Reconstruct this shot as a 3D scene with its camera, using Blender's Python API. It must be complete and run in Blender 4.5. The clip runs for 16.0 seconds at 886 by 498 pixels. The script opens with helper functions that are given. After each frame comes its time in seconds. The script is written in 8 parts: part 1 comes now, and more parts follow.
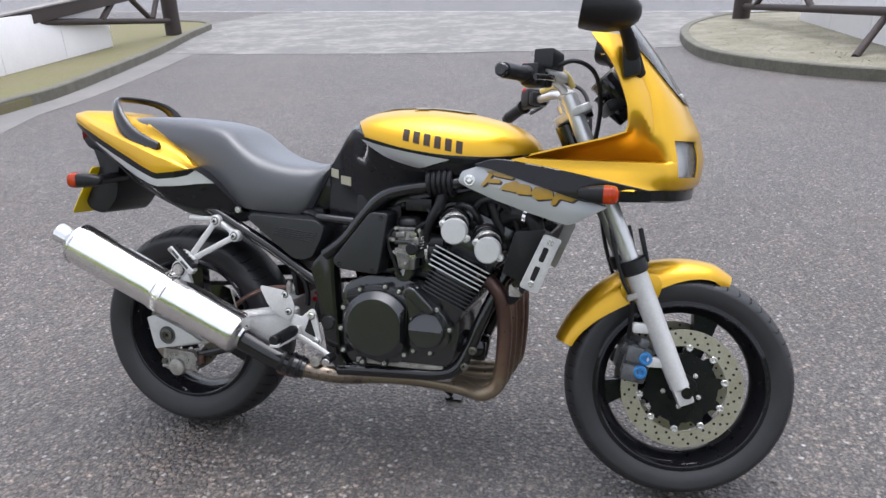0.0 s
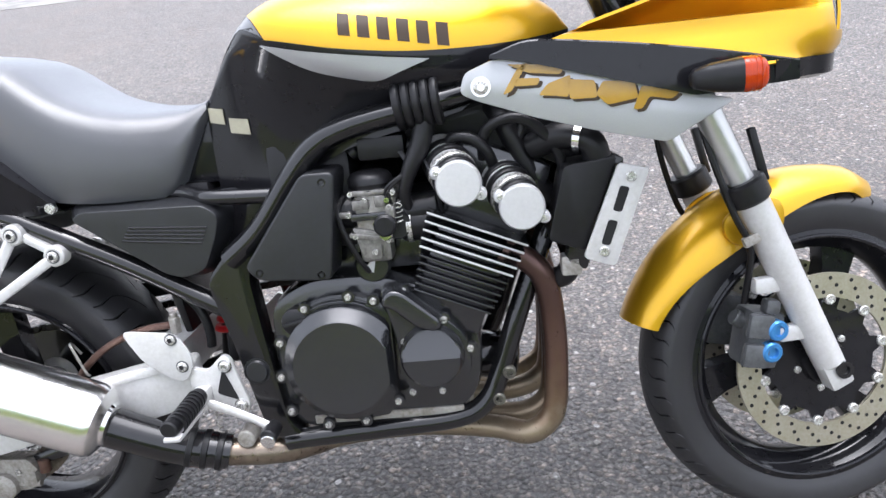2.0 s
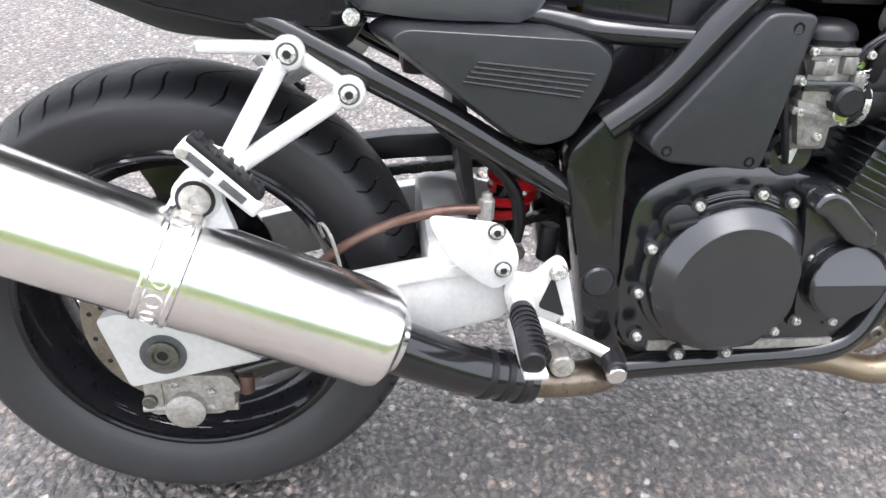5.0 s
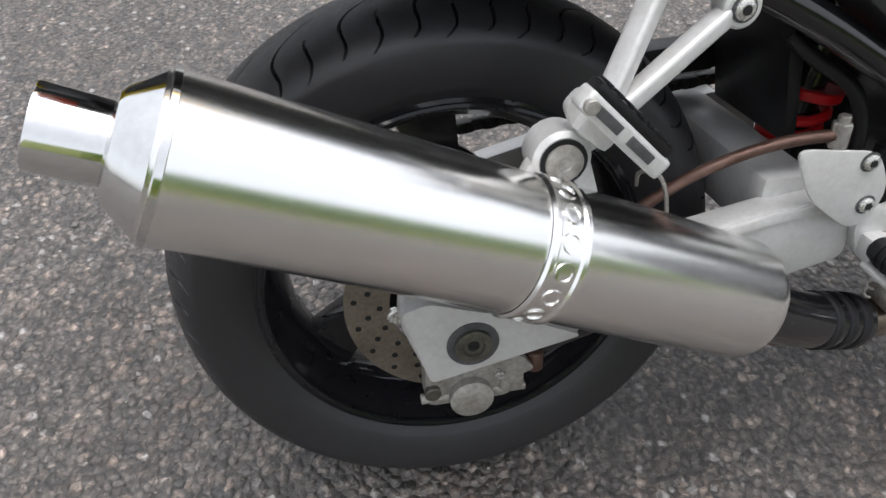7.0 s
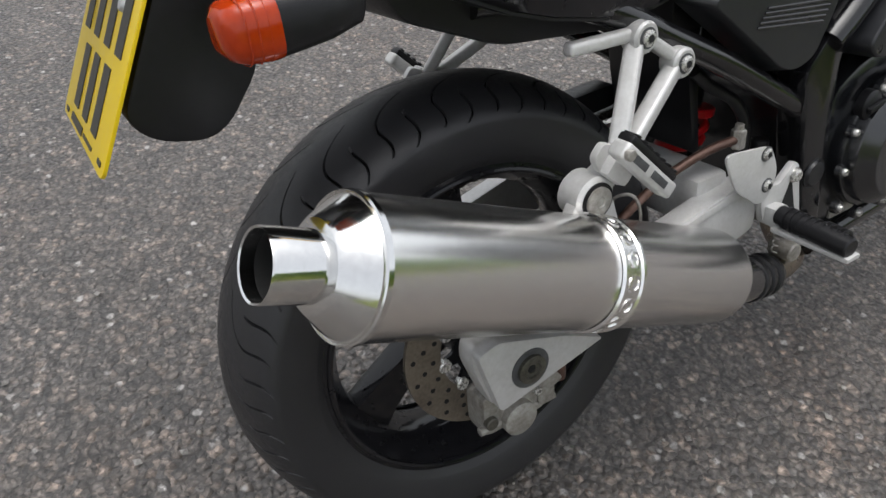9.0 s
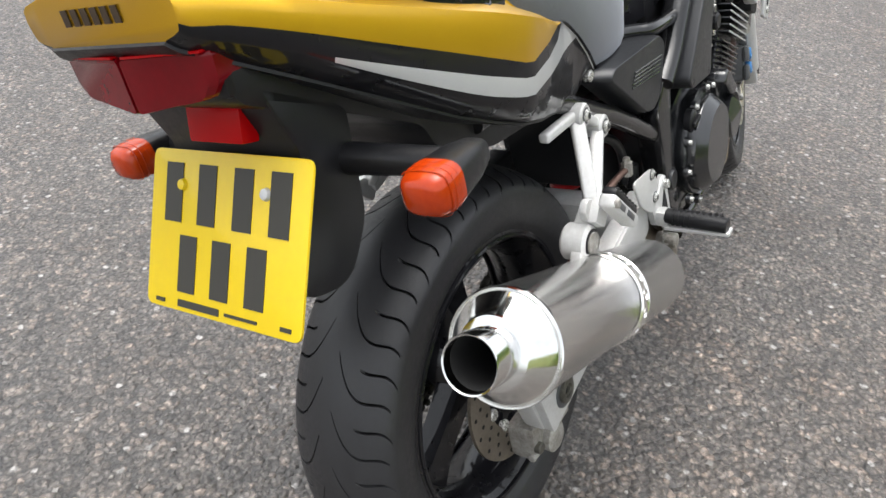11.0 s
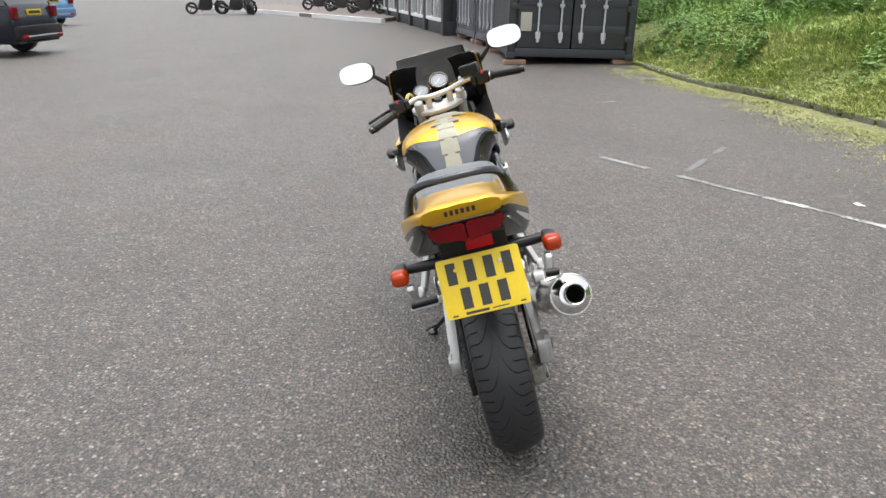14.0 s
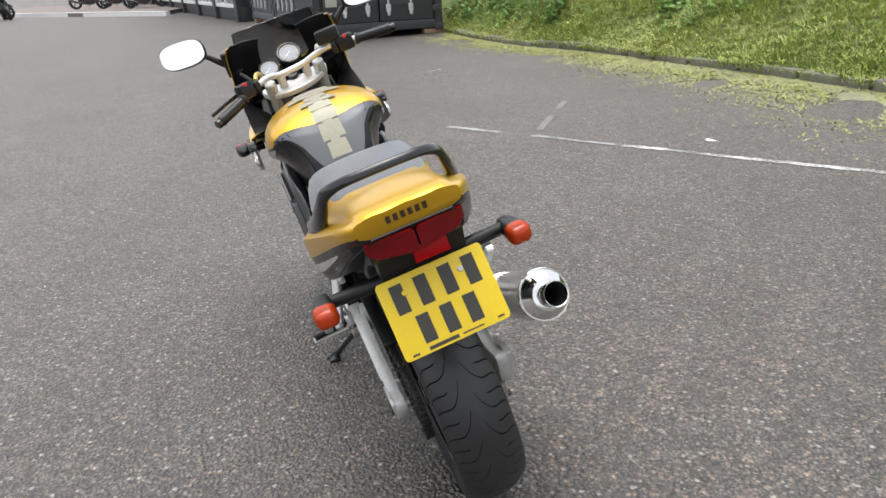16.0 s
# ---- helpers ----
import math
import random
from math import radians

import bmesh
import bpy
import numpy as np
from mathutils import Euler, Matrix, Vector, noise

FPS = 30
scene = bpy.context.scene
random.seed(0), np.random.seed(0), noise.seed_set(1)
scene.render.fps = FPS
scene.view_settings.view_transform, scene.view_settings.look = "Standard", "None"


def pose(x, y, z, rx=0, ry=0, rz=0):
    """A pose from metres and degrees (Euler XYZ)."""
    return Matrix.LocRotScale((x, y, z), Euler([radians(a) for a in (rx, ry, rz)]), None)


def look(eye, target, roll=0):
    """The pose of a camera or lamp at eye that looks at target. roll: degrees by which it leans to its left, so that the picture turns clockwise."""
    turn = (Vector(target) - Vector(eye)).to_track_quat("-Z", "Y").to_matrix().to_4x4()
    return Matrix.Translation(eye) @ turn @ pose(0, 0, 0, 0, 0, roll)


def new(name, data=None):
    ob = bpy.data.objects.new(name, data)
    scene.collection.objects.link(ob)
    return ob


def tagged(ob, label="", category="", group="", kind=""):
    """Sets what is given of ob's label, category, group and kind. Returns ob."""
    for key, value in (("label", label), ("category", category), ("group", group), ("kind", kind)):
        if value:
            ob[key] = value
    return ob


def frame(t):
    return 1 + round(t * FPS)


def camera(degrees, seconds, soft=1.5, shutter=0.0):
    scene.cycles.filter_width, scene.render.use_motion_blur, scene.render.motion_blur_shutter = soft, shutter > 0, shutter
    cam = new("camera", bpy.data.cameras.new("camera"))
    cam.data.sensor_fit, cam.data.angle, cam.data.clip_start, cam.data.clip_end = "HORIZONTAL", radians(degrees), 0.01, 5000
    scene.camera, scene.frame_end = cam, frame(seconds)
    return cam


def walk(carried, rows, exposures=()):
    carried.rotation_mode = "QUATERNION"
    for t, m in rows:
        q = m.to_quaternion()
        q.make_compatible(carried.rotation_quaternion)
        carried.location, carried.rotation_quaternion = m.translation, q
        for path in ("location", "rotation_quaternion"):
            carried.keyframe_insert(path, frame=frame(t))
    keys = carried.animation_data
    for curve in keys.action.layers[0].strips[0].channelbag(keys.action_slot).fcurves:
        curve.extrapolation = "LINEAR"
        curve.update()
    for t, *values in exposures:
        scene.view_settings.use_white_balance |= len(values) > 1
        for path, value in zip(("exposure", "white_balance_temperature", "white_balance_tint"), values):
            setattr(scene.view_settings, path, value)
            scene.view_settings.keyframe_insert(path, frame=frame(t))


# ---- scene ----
cam = camera(64.2, 16.0, soft=1.5)
PATH = [
    (0, (1.224, -1.584, 1.306), (0.758, 0.208, 0.55), -2.2),
    (0.5, (1.132, -1.401, 1.27), (0.715, 0.381, 0.464), -6.8),
    (1, (0.988, -1.254, 1.208), (0.752, 0.547, 0.371), -3.6),
    (1.5, (0.93, -1.098, 1.142), (0.777, 0.699, 0.278), -4.0),
    (2, (0.866, -0.925, 1.088), (0.766, 0.829, 0.131), -7.6),
    (2.5, (0.775, -0.861, 1.069), (0.746, 0.837, 0.013), -7.0),
    (3, (0.649, -0.817, 1.059), (0.78, 0.835, -0.06), -4.0),
    (3.5, (0.584, -0.762, 1.014), (0.74, 0.893, -0.098), -2.5),
    (4, (0.46, -0.668, 0.964), (0.592, 0.976, -0.168), -4.6),
    (4.2, (0.4, -0.655, 0.963), (0.546, 0.974, -0.188), -2.4),
    (6.3, (0.03, -0.558, 0.959), (0.291, 0.825, -0.461), 7.0),
    (6.5, (-0.012, -0.538, 0.947), (0.26, 0.838, -0.478), 6.4),
    (7, (-0.124, -0.429, 0.903), (0.207, 0.887, -0.566), 2.1),
    (7.5, (-0.216, -0.383, 0.923), (0.23, 0.879, -0.563), 2.1),
    (8, (-0.323, -0.398, 0.965), (0.313, 0.816, -0.491), -0.3),
    (8.2, (-0.348, -0.409, 0.977), (0.364, 0.796, -0.452), 1.0),
    (10.3, (-0.436, -0.298, 0.974), (0.602, 0.812, -0.327), 1.5),
    (10.5, (-0.476, -0.273, 0.99), (0.62, 0.788, -0.302), 1.2),
    (11, (-0.661, -0.237, 1.079), (0.728, 0.561, -0.119), 1.4),
    (11.5, (-0.859, -0.229, 1.155), (0.726, 0.367, 0.092), 2.3),
    (12, (-1.132, -0.152, 1.258), (0.592, 0.264, 0.333), 1.3),
    (12.5, (-1.362, 0.019, 1.333), (0.442, 0.195, 0.489), 0.2),
    (13, (-1.641, 0.145, 1.375), (0.216, 0.172, 0.633), 1.6),
    (13.5, (-1.854, 0.263, 1.393), (0.013, 0.266, 0.676), 4.1),
    (14, (-1.984, 0.412, 1.409), (-0.113, 0.297, 0.711), 0.3),
    (14.5, (-2.03, 0.5, 1.431), (-0.16, 0.305, 0.75), 1.0),
    (15, (-1.986, 0.537, 1.406), (-0.129, 0.257, 0.716), 2.1),
    (15.5, (-1.773, 0.565, 1.337), (0.048, 0.191, 0.6), -0.1),
    (16, (-1.459, 0.577, 1.295), (0.3, 0.001, 0.537), -3.9),
]
EXPOSURE = [(0, 1.16, 6060, 13.5), (0.5, 1.12, 6060, 13.4), (1.0, 1.37, 6060, 13.4), (1.5, 1.64, 6060, 13.3), (2.0, 1.92, 6060, 13.3), (2.5, 2.22, 6060, 13.2), (3.0, 2.39, 6100, 13.2), (3.5, 2.52, 6150, 13.3), (4.2, 2.62, 6200, 13.3), (6.3, 1.43, 6380, 10.5), (6.5, 1.27, 6386, 10.4), (7.0, 1.04, 6401, 10.3), (8.2, 0.72, 6437, 10.0), (8.6, 0.74, 6449, 9.7), (10.3, 0.97, 6500, 8.6), (10.5, 1.02, 6500, 8.5), (11.0, 1.47, 6500, 8.3), (11.5, 1.62, 6500, 8.0), (12.0, 1.60, 6500, 7.9), (12.5, 1.39, 6500, 7.9), (13.0, 1.23, 6500, 8.0), (14.5, 1.21, 6500, 8.0), (16.0, 1.16, 6500, 8.0)]
walk(cam, [(t, look(eye, target, roll)) for t, eye, target, roll in PATH], EXPOSURE)

# ---- world, light and exposure ----
world = bpy.data.worlds.new("sky")
scene.world = world
world.use_nodes = True
wn = world.node_tree.nodes
sky = wn.new("ShaderNodeTexSky")
sky.sky_type, sky.sun_disc = "NISHITA", False
sky.sun_elevation, sky.sun_rotation = radians(84), radians(36)
sky.air_density, sky.dust_density, sky.ozone_density = 1.0, 4.0, 1.0
grey = wn.new("ShaderNodeHueSaturation")
grey.inputs["Saturation"].default_value = 0.22
world.node_tree.links.new(sky.outputs[0], grey.inputs["Color"])
world.node_tree.links.new(grey.outputs[0], wn["Background"].inputs["Color"])
wn["Background"].inputs["Strength"].default_value = 0.15

sun = new("sun", bpy.data.lights.new("sun", "SUN"))
sun.data.energy, sun.data.angle, sun.data.color = 0.6, radians(60), (1.0, 0.98, 0.97)
sun.matrix_world = look((0.25, 0.35, 6.2), (0, 0, 0))


# ---- materials ----
def shader(name, base=(0.5, 0.5, 0.5), rough=0.5, metal=0.0, coat=0.0, coat_rough=0.05, spec=0.5):
    m = bpy.data.materials.new(name)
    m.use_nodes = True
    p = m.node_tree.nodes["Principled BSDF"]
    p.inputs["Base Color"].default_value = (*base, 1)
    p.inputs["Roughness"].default_value = rough
    p.inputs["Metallic"].default_value = metal
    p.inputs["Coat Weight"].default_value = coat
    p.inputs["Coat Roughness"].default_value = coat_rough
    p.inputs["Specular IOR Level"].default_value = spec
    return m


def node(m, kind, **inputs):
    n = m.node_tree.nodes.new(kind)
    for key, value in inputs.items():
        n.inputs[key.replace("_", " ")].default_value = value
    return n


def link(m, a, b):
    m.node_tree.links.new(a, b)


def place_of(m, kind="Object"):
    return node(m, "ShaderNodeTexCoord").outputs[kind]


def ramp(m, fac, *stops):
    n = node(m, "ShaderNodeValToRGB")
    while len(n.color_ramp.elements) < len(stops):
        n.color_ramp.elements.new(0.5)
    for e, (at, colour) in zip(n.color_ramp.elements, stops):
        e.position, e.color = at, (*colour, 1) if len(colour) == 3 else colour
    link(m, fac, n.inputs[0])
    return n.outputs[0]


def noisy(m, scale, detail=4.0, rough=0.6, kind="Object"):
    n = node(m, "ShaderNodeTexNoise", Scale=scale, Detail=detail, Roughness=rough)
    link(m, place_of(m, kind), n.inputs["Vector"])
    return n.outputs[0]


def principled(m):
    return m.node_tree.nodes["Principled BSDF"]


def worn(m, base, dark, scale=6.0, fine=60.0, rough=(0.4, 0.6), bump=0.0, bump_scale=200.0, low=0.35, high=0.7):
    """Colour and gloss that vary at two scales, and a fine relief."""
    p = principled(m)
    big, small = noisy(m, scale), noisy(m, fine)
    add = node(m, "ShaderNodeMath")
    add.operation = "ADD"
    half = node(m, "ShaderNodeMath")
    half.operation = "MULTIPLY"
    half.inputs[1].default_value = 0.5
    link(m, big, add.inputs[0])
    link(m, small, add.inputs[1])
    link(m, add.outputs[0], half.inputs[0])
    link(m, ramp(m, half.outputs[0], (low, dark), (high, base)), p.inputs["Base Color"])
    link(m, ramp(m, small, (0.3, (rough[0],) * 3), (0.7, (rough[1],) * 3)), p.inputs["Roughness"])
    if bump:
        b = node(m, "ShaderNodeBump", Strength=bump, Distance=0.002)
        link(m, noisy(m, bump_scale, 3), b.inputs["Height"])
        link(m, b.outputs[0], p.inputs["Normal"])
    return m


YELLOW = worn(shader("gold_yellow_paint", metal=0.82, coat=0.65, coat_rough=0.16), (0.71, 0.41, 0.0105), (0.65, 0.365, 0.0085), 3, 900, (0.34, 0.44))
BLACK = worn(shader("gloss_black_paint", coat=0.58, coat_rough=0.03, spec=0.05), (0.011, 0.011, 0.013), (0.008, 0.008, 0.0095), 5, 50, (0.25, 0.35))
FRAME_BLACK = worn(shader("gloss_black_frame_paint", coat=0.8, coat_rough=0.09, spec=0.2), (0.009, 0.009, 0.010), (0.005, 0.005, 0.006), 8, 90, (0.16, 0.28), 0.03)
PLASTIC = worn(shader("satin_black_plastic", spec=0.33), (0.012, 0.012, 0.0135), (0.007, 0.007, 0.008), 9, 120, (0.30, 0.44), 0.10, 900)
ENGINE = worn(shader("black_engine_paint", spec=0.9), (0.014, 0.0150, 0.0175), (0.009, 0.0095, 0.0105), 14, 120, (0.15, 0.24), 0.05, 500)
PANEL = worn(shader("satin_black_panel_plastic", spec=0.5), (0.017, 0.018, 0.021), (0.011, 0.0115, 0.013), 9, 120, (0.28, 0.40), 0.10, 900)
SILVER = worn(shader("silver_paint", metal=0.55, coat=0.8), (0.44, 0.45, 0.46), (0.38, 0.39, 0.40), 4, 600, (0.35, 0.45))
# the same silver, lightened in colour for the tail stripe's upward, lit face
LIT_SILVER = worn(shader("lit_silver_paint", metal=0.4, coat=0.8), (0.60, 0.61, 0.61), (0.54, 0.55, 0.55), 4, 600, (0.35, 0.45))
GREY = worn(shader("dark_silver_paint", metal=0.5, coat=0.8), (0.115, 0.118, 0.128), (0.095, 0.098, 0.106), 4, 600, (0.35, 0.45))
ALLOY = worn(shader("cast_aluminium", metal=0.25), (0.62, 0.62, 0.615), (0.49, 0.485, 0.47), 18, 160, (0.30, 0.48), 0.15, 500)
ALLOY_OLD = worn(shader("dirty_cast_aluminium", metal=0.5), (0.50, 0.49, 0.46), (0.20, 0.18, 0.155), 30, 170, (0.45, 0.7), 0.4, 300)
CHROME = worn(shader("polished_steel", metal=1.0), (0.82, 0.82, 0.81), (0.72, 0.72, 0.71), 8, 140, (0.09, 0.16))
BRUSHED = worn(shader("brushed_stainless", metal=1.0), (0.96, 0.955, 0.945), (0.92, 0.91, 0.89), 5, 40, (0.20, 0.215))
SATIN = worn(shader("satin_steel", metal=0.6), (0.66, 0.66, 0.655), (0.58, 0.58, 0.575), 8, 60, (0.20, 0.26))
CARB = worn(shader("cast_carburettor_alloy", metal=0.5), (0.30, 0.29, 0.275), (0.10, 0.097, 0.09), 40, 200, (0.3, 0.45), 0.2, 400)
CAP = worn(shader("silver_cap_paint", metal=0.3), (0.58, 0.58, 0.58), (0.50, 0.50, 0.50), 20, 200, (0.3, 0.42))
BOLT = worn(shader("zinc_bolt", metal=0.6), (0.66, 0.66, 0.64), (0.42, 0.41, 0.38), 60, 300, (0.2, 0.35))
RUBBER = worn(shader("tyre_rubber"), (0.025, 0.025, 0.0275), (0.015, 0.015, 0.0165), 12, 150, (0.36, 0.54), 0.2, 600)
# shade in the tread grooves, put into the colour of their floors
GROOVE_SHADE = shader("tyre_groove_shade", (0.006, 0.006, 0.006), 1.0, spec=0.0)
SEAT = worn(shader("seat_vinyl", spec=1.0, coat=0.4, coat_rough=0.36), (0.023, 0.025, 0.0295), (0.017, 0.0185, 0.022), 6, 300, (0.36, 0.46), 0.25, 1400)
principled(SEAT).inputs["Sheen Weight"].default_value = 0.55
principled(SEAT).inputs["Sheen Roughness"].default_value = 0.45
principled(SEAT).inputs["Sheen Tint"].default_value = (0.62, 0.66, 0.74, 1)
DISC = worn(shader("brake_disc_steel", metal=0.7), (0.50, 0.48, 0.40), (0.36, 0.33, 0.24), 25, 220, (0.28, 0.42))
DISC_OLD = worn(shader("worn_rear_disc_steel", metal=0.6), (0.24, 0.21, 0.17), (0.12, 0.10, 0.08), 25, 220, (0.35, 0.5))
# shade inside holes, slots and sockets, put into the colour
HOLE = shader("dark_hole", (0.008, 0.008, 0.008), 0.9)
RUST = worn(shader("rusty_header_steel", metal=0.55), (0.20, 0.125, 0.10), (0.075, 0.038, 0.028), 16, 60, (0.32, 0.5), 0.2, 300)
HEAT = worn(shader("heat_tinted_steel", metal=0.9), (0.33, 0.28, 0.22), (0.17, 0.135, 0.105), 10, 70, (0.25, 0.4), 0.1, 300)
HEADER = shader("heat_tinted_header_steel", rough=0.4, metal=0.7)
_up = node(HEADER, "ShaderNodeSeparateXYZ")
link(HEADER, place_of(HEADER), _up.inputs[0])
_mix = node(HEADER, "ShaderNodeMath")
_mix.operation = "MULTIPLY_ADD"
link(HEADER, noisy(HEADER, 22.0), _mix.inputs[0])
_mix.inputs[1].default_value = 0.14
link(HEADER, _up.outputs[2], _mix.inputs[2])
link(HEADER, ramp(HEADER, _mix.outputs[0], (0.315, (0.235, 0.190, 0.132)), (0.36, (0.165, 0.112, 0.072)), (0.43, (0.120, 0.070, 0.052)), (0.64, (0.085, 0.050, 0.045))), principled(HEADER).inputs["Base Color"])
link(HEADER, ramp(HEADER, noisy(HEADER, 90.0), (0.3, (0.26,) * 3), (0.7, (0.46,) * 3)), principled(HEADER).inputs["Roughness"])
ORANGE = worn(shader("orange_lens", spec=0.45), (0.43, 0.042, 0.003), (0.33, 0.026, 0.002), 30, 160, (0.10, 0.2))
REDLENS = worn(shader("red_lens", spec=0.3), (0.165, 0.002, 0.006), (0.125, 0.0015, 0.004), 20, 120, (0.08, 0.16))
REFLEX = shader("red_reflector", (0.40, 0.002, 0.004), 0.25, spec=0.15)
PLATE = worn(shader("yellow_plate", coat=0.3), (0.74, 0.53, 0.0), (0.68, 0.48, 0.0), 8, 90, (0.35, 0.45))
PLATE_INK = shader("plate_ink", (0.03, 0.028, 0.022), 0.5)
INK = shader("brown_black_ink", (0.035, 0.018, 0.006), 0.35)
GOLD = worn(shader("gold_script_paint", coat=1.0), (0.39, 0.225, 0.007), (0.33, 0.185, 0.006), 9, 90, (0.3, 0.4))
TARNISH = worn(shader("tarnished_axle_steel", metal=0.6), (0.16, 0.155, 0.13), (0.07, 0.066, 0.055), 60, 240, (0.35, 0.5))
BLUE = shader("blue_anodised_cap", (0.055, 0.22, 0.50), 0.3, metal=0.4)
REDPAINT = shader("red_spring_paint", (0.55, 0.01, 0.015), 0.3)
PAD = worn(shader("grey_beige_pad"), (0.37, 0.35, 0.26), (0.30, 0.285, 0.215), 30, 160, (0.4, 0.55))
PAD_DARK = worn(shader("grey_pad"), (0.30, 0.28, 0.21), (0.24, 0.22, 0.17), 30, 160, (0.4, 0.55))
DIAL = shader("pale_dial", (0.20, 0.215, 0.255), 0.4)
CALIPER = worn(shader("grey_caliper_paint"), (0.10, 0.105, 0.11), (0.045, 0.046, 0.048), 30, 140, (0.3, 0.45), 0.1, 400)
REDPLASTIC = shader("red_switch", (0.5, 0.02, 0.02), 0.4)
TANWRAP = worn(shader("tan_hose", metal=0.0), (0.50, 0.40, 0.14), (0.40, 0.31, 0.1), 30, 120)
MIRROR = shader("mirror_glass", (0.92, 0.92, 0.92), 0.02, metal=1.0)


def glass(name, colour, rough=0.03):
    m = shader(name, colour, rough)
    p = principled(m)
    p.inputs["Transmission Weight"].default_value = 1.0
    p.inputs["IOR"].default_value = 1.45
    return m


SMOKE = glass("smoked_screen", (0.20, 0.205, 0.21))
CLEAR = glass("clear_lens", (0.95, 0.96, 0.97), 0.22)


# ---- mesh helpers ----
def finish(bm, angle=38):
    bmesh.ops.recalc_face_normals(bm, faces=bm.faces)
    me = bpy.data.meshes.new("mesh")
    bm.to_mesh(me)
    bm.free()
    for poly in me.polygons:
        poly.use_smooth = True
    me.set_sharp_from_angle(angle=radians(angle))
    return me


def part(name, bm, material, parent=None, label="", angle=38):
    """Links a bmesh as ONE mesh object under a thing or a part."""
    me = finish(bm, angle)
    for m in material if isinstance(material, (list, tuple)) else [material]:
        me.materials.append(m)
    ob = new(name, me)
    if parent:
        ob.parent = parent
    if label:
        ob["label"] = label
    return ob


def group(name, m, **tags):
    ob = new(name)
    ob.empty_display_size = 0.1
    ob.matrix_world = m
    return tagged(ob, **tags)


def bevel(bm, width, segments=2, angle=30):
    edges = [e for e in bm.edges if len(e.link_faces) == 2 and e.calc_face_angle(0) > radians(angle)]
    bmesh.ops.bevel(bm, geom=edges, offset=width, segments=segments, affect="EDGES", profile=0.6, clamp_overlap=True)


def join(*many):
    out = bmesh.new()
    for bm in many:
        me = bpy.data.meshes.new("tmp")
        bm.to_mesh(me)
        bm.free()
        out.from_mesh(me)
        bpy.data.meshes.remove(me)
    return out


def moved(bm, m):
    bmesh.ops.transform(bm, matrix=m, verts=bm.verts)
    return bm


def box(c, s, width=0.0, m=None, segments=2):
    bm = bmesh.new()
    bmesh.ops.create_cube(bm, size=1.0)
    bmesh.ops.scale(bm, vec=s, verts=bm.verts)
    if width:
        bevel(bm, width, segments)
    if m is not None:
        moved(bm, m)
    bmesh.ops.translate(bm, vec=c, verts=bm.verts)
    return bm


def prism(outline, y0, y1, width=0.0, segments=2, shrink=0.0):
    """A side outline of (x, z), run from y0 to y1; the y1 face may shrink towards its middle."""
    bm = bmesh.new()
    cx, cz = (sum(p[k] for p in outline) / len(outline) for k in (0, 1))
    a = [bm.verts.new((x, y0, z)) for x, z in outline]
    b = [bm.verts.new((x + (cx - x) * shrink, y1, z + (cz - z) * shrink)) for x, z in outline]
    bm.faces.new(a), bm.faces.new(b[::-1])
    for n in range(len(a)):
        k = (n + 1) % len(a)
        bm.faces.new((a[n], b[n], b[k], a[k]))
    bmesh.ops.recalc_face_normals(bm, faces=bm.faces)
    if width:
        bevel(bm, width, segments)
    return bm


def rounded(outline, r, steps=4):
    """The outline with its corners rounded."""
    out, n = [], len(outline)
    for k in range(n):
        p, a, b = (Vector(outline[j % n]) for j in (k, k - 1, k + 1))
        da, db = (a - p), (b - p)
        ra, rb = min(r, da.length * 0.45), min(r, db.length * 0.45)
        s, e = p + da.normalized() * ra, p + db.normalized() * rb
        for i in range(steps + 1):
            t = i / steps
            out.append(tuple((1 - t) ** 2 * s + 2 * t * (1 - t) * p + t * t * e))
    return out


def spin(profile, segs=48, m=None, closed=False):
    """Turns a profile of (along, radius) round the local z axis."""
    bm = bmesh.new()
    rings = []
    for h, r in profile:
        rings.append([bm.verts.new((r * math.cos(a), r * math.sin(a), h)) for a in (2 * math.pi * k / segs for k in range(segs))] if r > 1e-5 else [bm.verts.new((0, 0, h))])
    for a, b in zip(rings, rings[1:] + ([rings[0]] if closed else [])):
        for k in range(segs):
            j = (k + 1) % segs
            if len(a) == 1:
                bm.faces.new((a[0], b[k], b[j]))
            elif len(b) == 1:
                bm.faces.new((a[k], a[j], b[0]))
            else:
                bm.faces.new((a[k], a[j], b[j], b[k]))
    if m is not None:
        moved(bm, m)
    return bm


def along(p0, p1):
    """The pose at p0 whose z axis points to p1."""
    d = Vector(p1) - Vector(p0)
    return Matrix.Translation(p0) @ d.to_track_quat("Z", "Y").to_matrix().to_4x4()


def rod(p0, p1, r, segs=16, width=None, r1=None):
    d = (Vector(p1) - Vector(p0)).length
    r1 = r if r1 is None else r1
    w = min(r, r1, d) * 0.15 if width is None else width
    return spin([(0, 0), (0, r - w), (w, r), (d - w, r1), (d, r1 - w), (d, 0)], segs, along(p0, p1))


def smooth_path(points, steps=6):
    pts = [Vector(p) for p in points]
    out = []
    for k in range(len(pts) - 1):
        p0, p1, p2, p3 = pts[max(k - 1, 0)], pts[k], pts[k + 1], pts[min(k + 2, len(pts) - 1)]
        for i in range(steps):
            t = i / steps
            out.append(0.5 * (2 * p1 + (p2 - p0) * t + (2 * p0 - 5 * p1 + 4 * p2 - p3) * t * t + (3 * p1 - p0 - 3 * p2 + p3) * t**3))
    return out + [pts[-1]]


